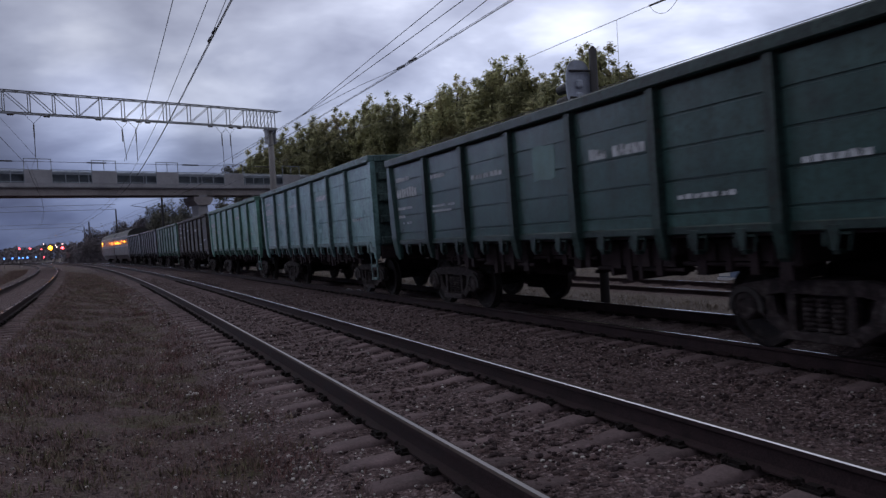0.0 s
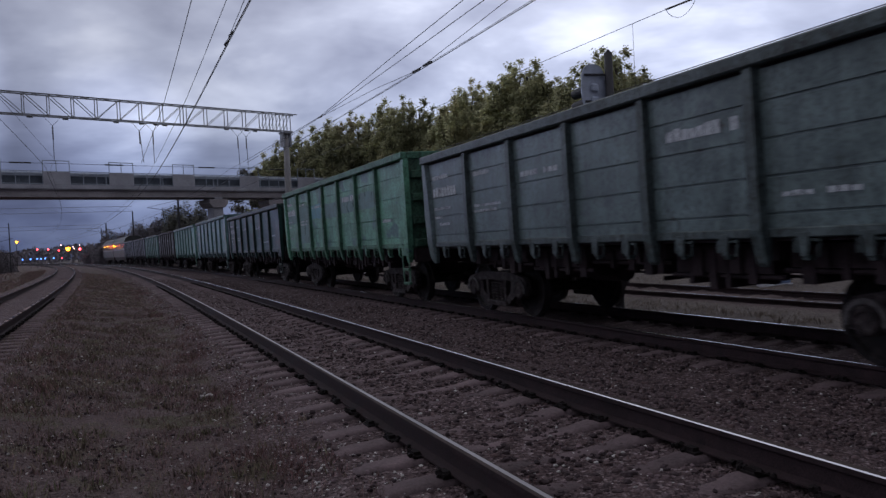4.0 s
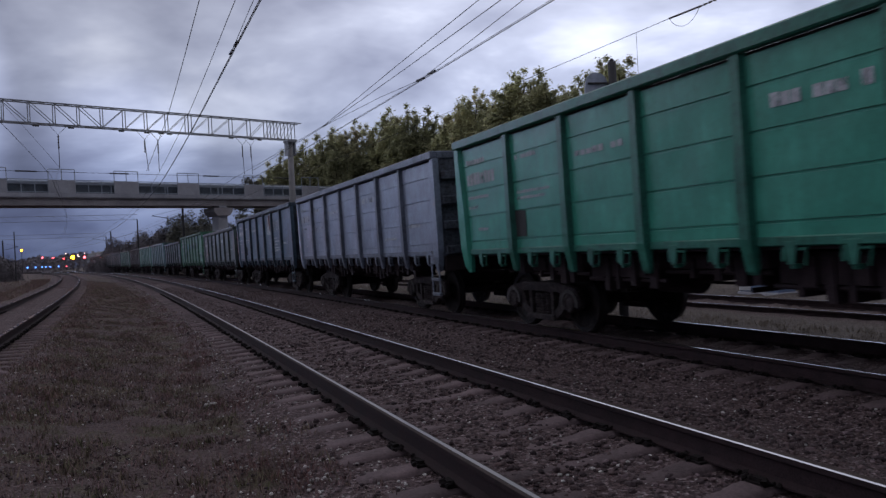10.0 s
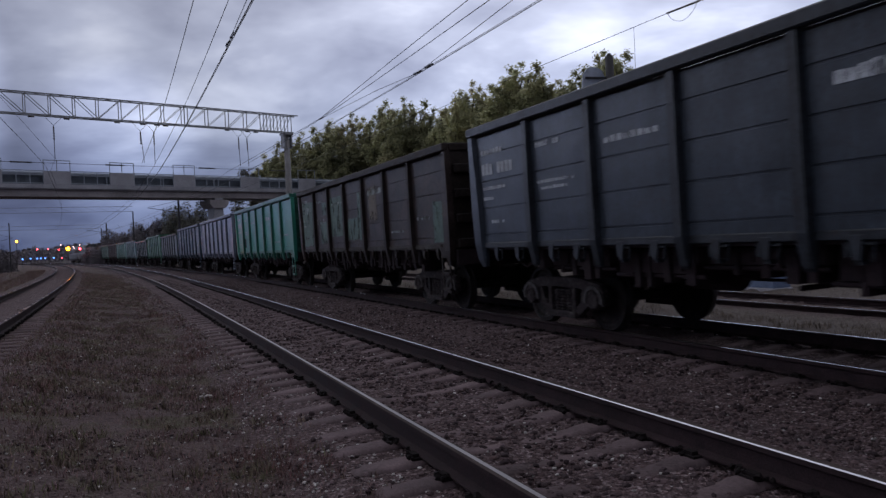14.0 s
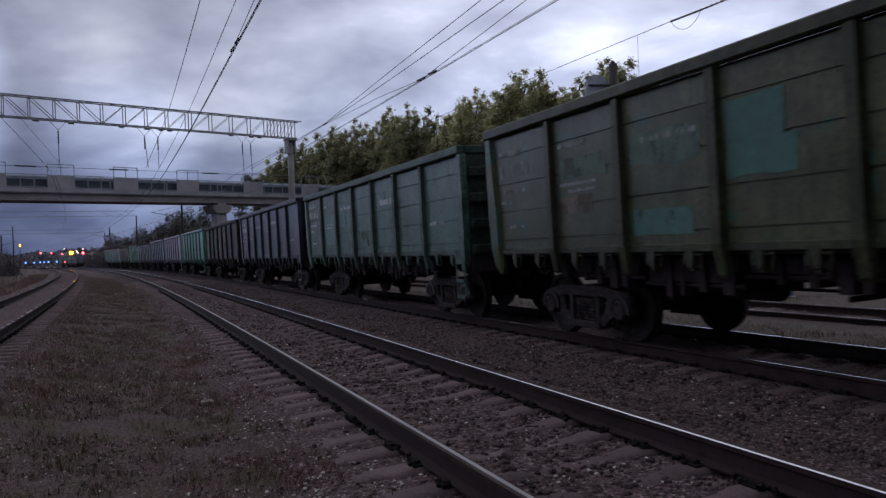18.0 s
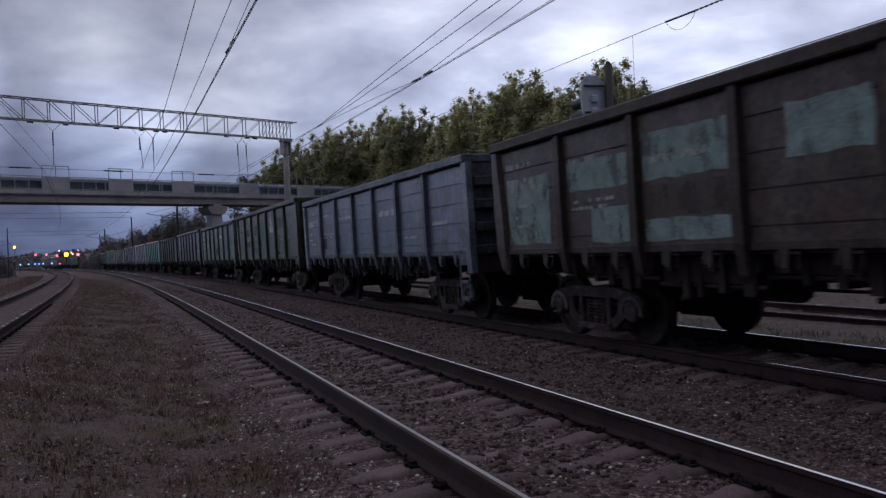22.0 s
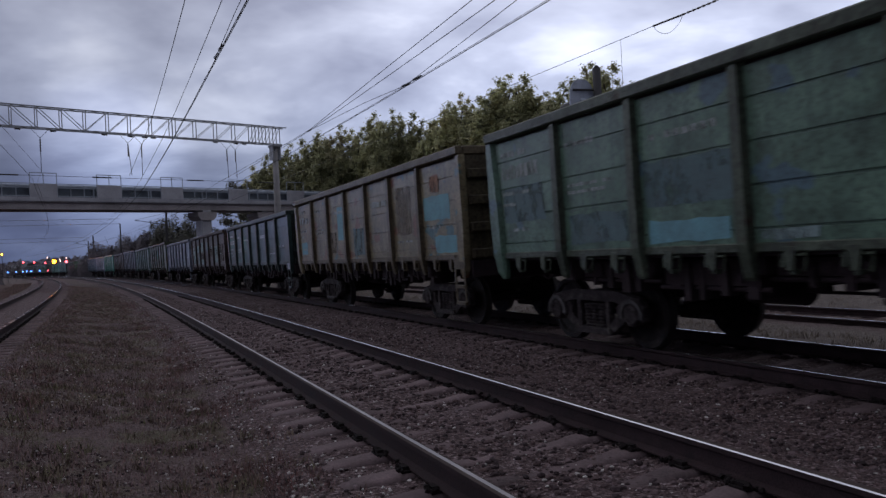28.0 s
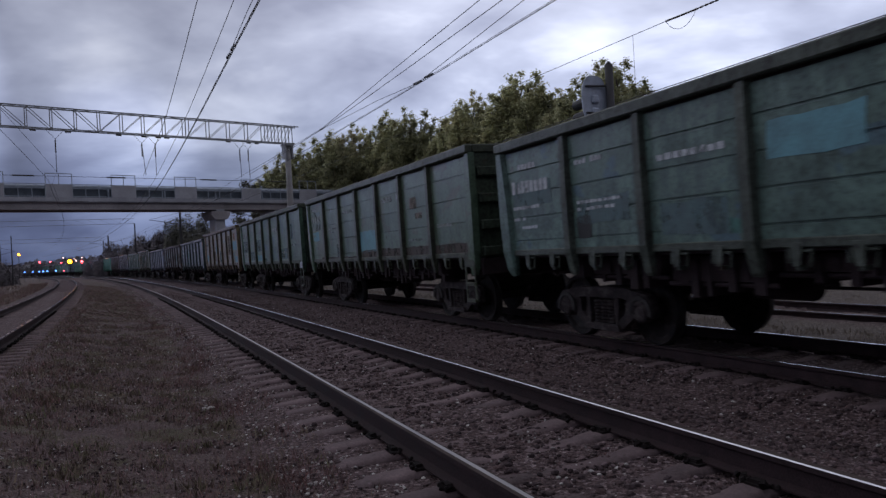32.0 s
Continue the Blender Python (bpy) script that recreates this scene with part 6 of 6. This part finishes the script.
pine(-28.6, 113.5, 14.0, 3)
pine(-25.8, 117.5, 15.5, 4)


def shrub(x, y, h, w, seed, mat, label):
    rng = random.Random(seed)
    t = thing("shrub", label, "shrub", pose(x, y, -0.5), group="bushes along the line")
    bm = bmesh.new()
    ends = []
    for k in range(14):
        a = rng.uniform(0, 2 * math.pi)
        e = Vector((math.cos(a) * w * 0.5 * rng.random(), math.sin(a) * w * 0.5 * rng.random(), h * rng.uniform(0.55, 0.95)))
        tube(bm, (0.1 * math.cos(a), 0.1 * math.sin(a), -0.2), e, 0.06, 0.015, 4, caps=False)
        ends.append(e)
    part("branchwork", bm, M_BARK, t)
    verts, faces = [], []
    for i in range(14000):
        n = Vector((rng.gauss(0, 1), rng.gauss(0, 1), abs(rng.gauss(0, 1)))).normalized()
        lump = 0.82 + 0.22 * noise.noise(n * 2.6 + Vector((seed, 0, 0)))
        c = Vector((n.x * w * 0.55, n.y * w * 0.55, n.z * h)) * lump * rng.uniform(0.60, 1.03)
        c.z = max(c.z, 0.1)
        leaf_quads(verts, faces, c, 0.10 + h * 0.016, rng, n * 0.7 + Vector((0, 0, 0.4)))
    part("crown", mesh_of("crown", verts, faces, mat), None, t)


for x, y, h, w, seed, mat in ((-49.5, 141.5, 12.4, 9.0, 1, M_PINE), (-46.0, 142.5, 11.6, 8.0, 2, M_PINE), (-52.5, 141.0, 9.2, 7.0, 3, M_BUSH), (-56, 143, 8.8, 8.0, 4, M_BUSH), (-60, 148, 8.6, 9.0, 5, M_BUSH),
                              (-66, 152, 8.0, 9.0, 6, M_BUSH), (-72, 160, 5.0, 7.0, 7, M_BUSH), (-41, 138, 4.2, 5.0, 8, M_BUSH), (-36, 132, 4.6, 6.0, 9, M_BUSH), (-79, 172, 5.2, 7.0, 10, M_BUSH),
                              (-62, 104, 3.6, 4.5, 11, M_BUSH), (-66, 112, 4.6, 5.5, 12, M_BUSH), (-72, 122, 4.2, 5.0, 13, M_BUSH), (-30, 124, 5.5, 5.0, 14, M_BUSH)):
    shrub(x, y, h, w, seed, mat, "leafless grey-brown thicket beside the line" if mat is M_BUSH else "dark rounded bush beside the line")


def far_woods():
    """The low dark wood line that closes the view down the line."""
    rng = random.Random(9)
    verts, faces = [], []
    for i in range(42000):
        a = radians(rng.uniform(-64, 26))
        d = rng.uniform(300, 420)
        h = 7.5 + 4.0 * noise.noise(Vector((a * 9, 0.3, 1.0))) + 1.5 * noise.noise(Vector((a * 40, 2.3, 1.0)))
        p = Vector((math.sin(a) * d, math.cos(a) * d, max(rng.random() ** 0.7 * h, 0.0) - 0.3))
        leaf_quads(verts, faces, p, 0.8, rng)
    tagged(new("distant_woods", mesh_of("distant_woods", verts, faces, M_BUSH)), "low dark line of distant woods", "woods", kind="stuff")


far_woods()


# ---------------------------------------------------------------- masts, signals and lamps
def pole(x, y, h, label="dark catenary mast in the distance", arm=0.0, th=0.0, thick=0.2):
    t = thing("catenary_mast", label, "mast", pose(x, y, 0, 0, 0, math.degrees(th)), group="distant masts")
    bm = bmesh.new()
    tube(bm, (0, 0, -0.8), (0, 0, h), thick, thick * 0.7, 10)
    part("mast", bm, M_MAST, t)
    if arm:
        bm = bmesh.new()
        tube(bm, (0, 0, h - 2.2), (arm, 0, h - 1.5), 0.04, sides=5)
        tube(bm, (0, 0, h - 0.6), (arm, 0, h - 1.5), 0.02, sides=5)
        part("cantilever", bm, M_MAST, t)
    return t


pole(-36.1, 103.9, 9.2, arm=-4.0, th=0.45)
pole(-77.1, 173.6, 9.0, arm=-4.0, th=0.48)
pole(-59.6, 104.1, 6.6, thick=0.09)
pole(-100.0, 170.0, 8.0, arm=3.0, th=0.45)
for x, y, th, z, bm_len in ((-56.7, 138.9, 0.51, 9.45, 24.0), (*line(9.0, 205.0), 8.4, 26.0)):
    t = thing("distant_gantry", "thin dark gantry across the tracks far away", "gantry", pose(x, y, 0, 0, 0, 180 + math.degrees(th)), group="distant gantries")
    for zz in (z, z + 0.9):
        bm = bmesh.new()
        box(bm, 0, bm_len, -0.03, 0.03, zz - 0.03, zz + 0.03)
        part("chord", bm, M_GALV, t)
    for k in range(14):
        bm = bmesh.new()
        tube(bm, (k * 2.0, 0, z), (k * 2.0 if k > 12 else k * 2.0 + 2.0, 0, z + 0.9), 0.016, sides=4)
        part("diagonal", bm, M_GALV, t)
    for k in (0, bm_len):
        bm = bmesh.new()
        tube(bm, (k, 0, -0.8), (k, 0, z), 0.15, 0.11, 8)
        part("post", bm, M_MAST, t)


def signal_lamp(x, y, z, glow_mat, r, name, label, group):
    r *= 0.45
    t = thing(name, label, "signal", pose(x, y, 0, 0, 0, 0), group=group)
    d = Vector((-x, -y, 0)).normalized()
    bm = bmesh.new()
    tube(bm, (0, 0, -0.7), (0, 0, z + r * 1.5), 0.035, sides=6)
    part("mast", bm, M_MAST, t)
    bm = bmesh.new()
    c = Vector((0, 0, z)) + d * 0.10
    tube(bm, c, c + d * 0.22, r * 1.25, r * 1.25, 12)
    part("head", bm, M_SIGNAL_DARK, t)
    # added tube, no known part: keeps the amber light off the train
    if glow_mat is G_AMBER:
        bm = bmesh.new()
        tube(bm, c + d * 0.10, c + d * (0.22 + 6.0 * r), r * 1.15, r * 1.5, 14, caps=False)
        part("hood", bm, M_SIGNAL_DARK, t)
    bm = bmesh.new()
    bmesh.ops.create_uvsphere(bm, u_segments=12, v_segments=8, radius=r)
    bmesh.ops.translate(bm, verts=bm.verts, vec=c + d * (0.22 + r * 0.4))
    part("lamp", bm, glow_mat, t, "lit lamp")


for x, y, z, r in ((-99.3, 185.1, 3.9, 0.42), (-97.2, 186.1, 3.8, 0.38), (-82.3, 171.3, 3.38, 0.62), (-90.6, 178.3, 3.4, 0.32), (-72.1, 142.8, 1.5, 0.20)):
    signal_lamp(x, y, z, G_RED, r, "mast_signal", "railway signal showing a red light", "signals down the line")
for x, y in ((-73.0, 131.1), (-70.5, 132.4), (-71.9, 131.7), (-71.0, 132.1), (-69.9, 132.7), (-68.7, 133.3)):
    signal_lamp(x, y, 1.56, G_BLUE, 0.27, "shunting_signal", "low shunting signal showing a cold white-blue light", "shunting signals")
for x, y, z, r in ((-103.7, 205.3, 5.05, 0.28), (-101.1, 206.6, 4.5, 0.25), (-103.9, 216.3, 5.0, 0.25), (-95.6, 196.0, 3.9, 0.3)):
    signal_lamp(x, y, z, G_WHITE, r, "yard_lamp", "white yard lamp on a thin mast", "yard lamps")
signal_lamp(-88.9, 179.2, 3.6, G_AMBER, 0.75, "yard_lamp", "strong amber yard lamp", "yard lamps")
signal_lamp(-58.9, 104.5, 3.96, G_AMBER, 0.20, "street_lamp", "amber street lamp on a pole", "yard lamps")


def near_signal():
    x, y, th = line(8.7, 15.5)
    t = thing("colour_light_signal", "back of a railway signal, grey oval board on dark mast", "signal", pose(x, y, 0, 0, 0, math.degrees(th) + 90))
    # local x along the line, y to the left
    bm = bmesh.new()
    tube(bm, (0, 0, -0.9), (0, 0, 5.53), 0.11, 0.095, 14)
    tube(bm, (0, 0, 5.53), (0, 0, 5.60), 0.075, 0.03, 14)
    part("mast", bm, M_MAST, t, smooth_faces=True)
    bm = bmesh.new()
    n = 28
    ring = []
    for i in range(n):
        a = 2 * math.pi * i / n
        ca, sa = math.cos(a), math.sin(a)
        ring.append((0.37 + 0.34 * math.copysign(abs(ca) ** 0.75, ca), 4.72 + 0.56 * math.copysign(abs(sa) ** 0.75, sa)))
    fa = [bm.verts.new((0.10, y_, z_)) for y_, z_ in ring]
    fb = [bm.verts.new((0.13, y_, z_)) for y_, z_ in ring]
    bm.faces.new(fa); bm.faces.new(fb[::-1])
    for i in range(n):
        bm.faces.new((fa[i], fa[(i + 1) % n], fb[(i + 1) % n], fb[i]))
    part("backboard", bm, M_SIGNAL, t, "weathered grey oval backboard")
    for z in (4.42, 4.72):
        bm = bmesh.new()
        box(bm, 0.03, 0.10, 0.27, 0.47, z - 0.10, z + 0.10)
        part("lamp_housing", bm, M_SIGNAL, t, bevel=0.04)
        bm = bmesh.new()
        tube(bm, (0.13, 0.42, z), (0.78, 0.44, z - 0.03), 0.13, 0.12, 14)
        part("hood", bm, M_SIGNAL_DARK, t)
    for z in (4.40, 5.02):
        bm = bmesh.new()
        tube(bm, (0, 0, z), (0.09, 0.62, z), 0.025, sides=6)
        part("bracket", bm, M_MAST, t)
    bm = bmesh.new()
    lathe(bm, [(0.125, 4.25), (0.14, 4.25), (0.14, 4.31), (0.125, 4.31)], "z", 14)
    part("band", bm, M_STEP, t)


near_signal()


# ---------------------------------------------------------------- stones and plants by the track
def ico(rng, p, r, verts, faces, base):
    i0 = len(verts)
    sq = (rng.uniform(0.7, 1.25), rng.uniform(0.7, 1.25), rng.uniform(0.5, 0.85))
    rot = Euler((rng.uniform(0, 6), rng.uniform(0, 6), rng.uniform(0, 6))).to_matrix()
    for v in base[0]:
        q = rot @ (Vector(v) * rng.uniform(0.78, 1.15))
        verts.append((p[0] + q.x * r * sq[0], p[1] + q.y * r * sq[1], p[2] + q.z * r * sq[2]))
    faces += [tuple(i0 + k for k in f) for f in base[1]]


def stones():
    bm = bmesh.new()
    bmesh.ops.create_icosphere(bm, subdivisions=1, radius=1.0)
    bm.verts.index_update()
    base = ([tuple(v.co) for v in bm.verts], [tuple(v.index for v in f.verts) for f in bm.faces])
    bm.free()
    rng = random.Random(3)

    def scatter(n, s_lo, s_hi, offs, r_lo, r_hi, name, mat, label, power=1.6):
        verts, faces = [], []
        for i in range(n):
            s = s_lo + (s_hi - s_lo) * rng.random() ** power
            a, b = rng.choice(offs)
            o = rng.uniform(a, b)
            if abs(o) < 0.1 or abs(o - GAUGE) < 0.1 or abs(o - 4.775) < 0.1:
                continue
            x, y, th = line(o, s)
            r = r_lo + (r_hi - r_lo) * rng.random() ** 2.2
            ico(rng, (x, y, ground_z(o) + r * 0.25), r, verts, faces, base)
        tagged(new(name, mesh_of(name, verts, faces, mat)), label, "stones", kind="stuff")

    bed = [(-0.95, 2.6), (2.3, 4.6), (2.3, 4.6), (0.1, 1.5)]
    scatter(34000, 0.5, 50, bed, 0.009, 0.034, "ballast_stones", M_STONE, "dark crushed ballast stones between the rails", 2.3)
    scatter(8500, 1.0, 62, [(2.3, 4.6), (2.4, 4.4), (0.1, 1.5), (-0.9, 0), (-0.9, 0), (-1.4, -0.6)], 0.005, 0.020, "pale_stones", M_STONE_PALE, "scattered pale stones in the ballast", 2.1)
    scatter(6500, 1.5, 34, [(-4.6, -0.7)], 0.005, 0.017, "pale_chips", M_STONE_PALE, "tiny pale chips in the grass strip", 1.3)
    scatter(11000, 1.5, 26, [(-3.3, -0.9)], 0.007, 0.020, "loose_stones", M_STONE, "small dark stones in the grass strip")
    for p, r in (((-2.84, 8.65, -0.285), 0.030), ((-2.77, 8.66, -0.28), 0.044), ((-2.88, 8.84, -0.285), 0.024)):
        verts, faces = [], []
        ico(rng, p, r, verts, faces, base)
        solid("white_stone", mesh_of("white_stone", verts, faces, M_STONE_PALE), None, "pale broken stone lying in the grass", "stone", group="pale stones in the grass")


stones()


def trackside_cabinet():
    """Low equipment box beyond the far track."""
    t = thing("trackside_cabinet", "low blue metal equipment box with a white end door", "cabinet", pose(10.05, 24.05, -0.62, 0, 0, math.degrees(HEAD) + 90))
    bm = bmesh.new()
    box(bm, -0.85, 0.85, -0.40, 0.40, 0.0, 0.12)
    part("plinth", bm, M_CONCRETE, t, bevel=0.01)
    bm = bmesh.new()
    box(bm, -0.80, 0.80, -0.36, 0.36, 0.12, 0.95)
    part("body", bm, M_BOX_BLUE, t, bevel=0.02)
    bm = bmesh.new()
    box(bm, -0.86, 0.86, -0.42, 0.42, 0.95, 1.0)
    part("lid", bm, M_BOX_BLUE, t, bevel=0.012)
    bm = bmesh.new()
    box(bm, 0.30, 0.78, 0.362, 0.382, 0.16, 0.90)
    door = part("door", bm, M_FARWALL, t, "white painted door", bevel=0.006)
    bm = bmesh.new()
    box(bm, 0.35, 0.38, 0.384, 0.405, 0.48, 0.60)
    part("handle", bm, M_SIGNAL_DARK, door)


trackside_cabinet()


def blades(n, s_lo, s_hi, offs, h_lo, h_hi, width, name, mat, label, seed, clump=0.0, power=1.5, freq=1.1):
    rng = random.Random(seed)
    verts, faces = [], []
    while len(faces) < n:
        s = s_lo + (s_hi - s_lo) * rng.random() ** power
        a, b = rng.choice(offs)
        o = rng.uniform(a, b)
        x, y, th = line(o, s)
        if clump and noise.noise(Vector((x * freq, y * freq, seed))) < clump:
            continue
        z = ground_z(o) - 0.012
        for k in range(rng.randint(3, 7)):
            a2 = rng.uniform(0, 2 * math.pi)
            h = rng.uniform(h_lo, h_hi)
            lean = h * rng.uniform(0.2, 0.9)
            px_, py_ = x + rng.gauss(0, 0.03), y + rng.gauss(0, 0.03)
            cx, cy = math.cos(a2), math.sin(a2)
            i = len(verts)
            w = width * rng.uniform(0.6, 1.3)
            verts += [(px_ - cy * w, py_ + cx * w, z), (px_ + cy * w, py_ - cx * w, z), (px_ + cx * lean, py_ + cy * lean, z + h)]
            faces.append((i, i + 1, i + 2))
    tagged(new(name, mesh_of(name, verts, faces, mat)), label, "grass", kind="stuff")


blades(190000, -3, 78, [(-4.5, -0.45), (-4.3, -0.8), (-4.2, -1.2)], 0.018, 0.075, 0.0050, "grass", M_GRASS, "short dull green and brown grass between the tracks", 21, -0.55, 2.2)
blades(30000, 1, 60, [(-4.6, -0.6), (-4.2, -1.0)], 0.03, 0.11, 0.0065, "grass_tufts", M_TUFT, "ragged tufts of dead and dull green grass", 27, 0.12, 1.9, 3.1)
blades(26000, 1.5, 30, [(-1.7, -0.5), (-1.7, -0.8), (0.1, 1.5), (2.3, 4.4)], 0.008, 0.028, 0.004, "litter", M_WEED, "dead reddish grass and litter in the ballast", 25, -0.1)
blades(7000, 2, 40, [(-1.6, -0.6), (-1.3, -0.7), (-3.4, -2.7)], 0.04, 0.15, 0.0030, "weeds", M_WEED, "reddish dry weeds along the sleeper ends", 22, 0.12)
blades(34000, 1, 50, [(7.7, 11.0), (8.2, 10.5), (14.5, 18.0)], 0.03, 0.15, 0.006, "dry_grass", M_DRY, "tall dry straw-coloured grass beyond the train", 23, -0.3)
blades(26000, 8, 120, [(-14, -6.9), (-9, -6.9)], 0.08, 0.30, 0.009, "rough_grass", M_GRASS, "rough dull grass beside the side track", 24, -0.1)


# ---------------------------------------------------------------- what moves
def motions():
    times = [float(t) for t in range(0, 33)]

    def on_line(s):
        x, y, th = line(TRAIN_OFF, s)
        return pose(x, y, TRAIN_Z, -CANT, 0, math.degrees(th) + 90)

    for n, w in wagons:
        walk(w, [(t, on_line(train_s(t) - n * WAGON_PITCH - HALF)) for t in times])
    head = TRAIN[0][0]
    for k, (loco, side) in enumerate(locos):
        walk(loco, [(t, on_line(train_s(t) - (head - 1) * WAGON_PITCH - HALF + 2.0 + k * 17.9) @ pose(0, 0, 0, 0, 0, 180 if k else 0)) for t in times])
    # every wheelset rolls as the train runs
    turning = [(f / 30.0, pose(0, 0, 0, 0, math.degrees((train_s(f / 30.0) - train_s(0.0)) / WHEEL_R), 0)) for f in range(0, 961, 2)]
    roller = WHEELSETS[0]
    walk(roller, turning)
    rolling = roller.animation_data
    for ob in scene.objects:
        if ob is not roller and ob.type == "MESH" and ob.data == roller.data:
            ob.rotation_mode = "QUATERNION"
            ob.animation_data_create()
            ob.animation_data.action = rolling.action
            ob.animation_data.action_slot = rolling.action_slot


motions()
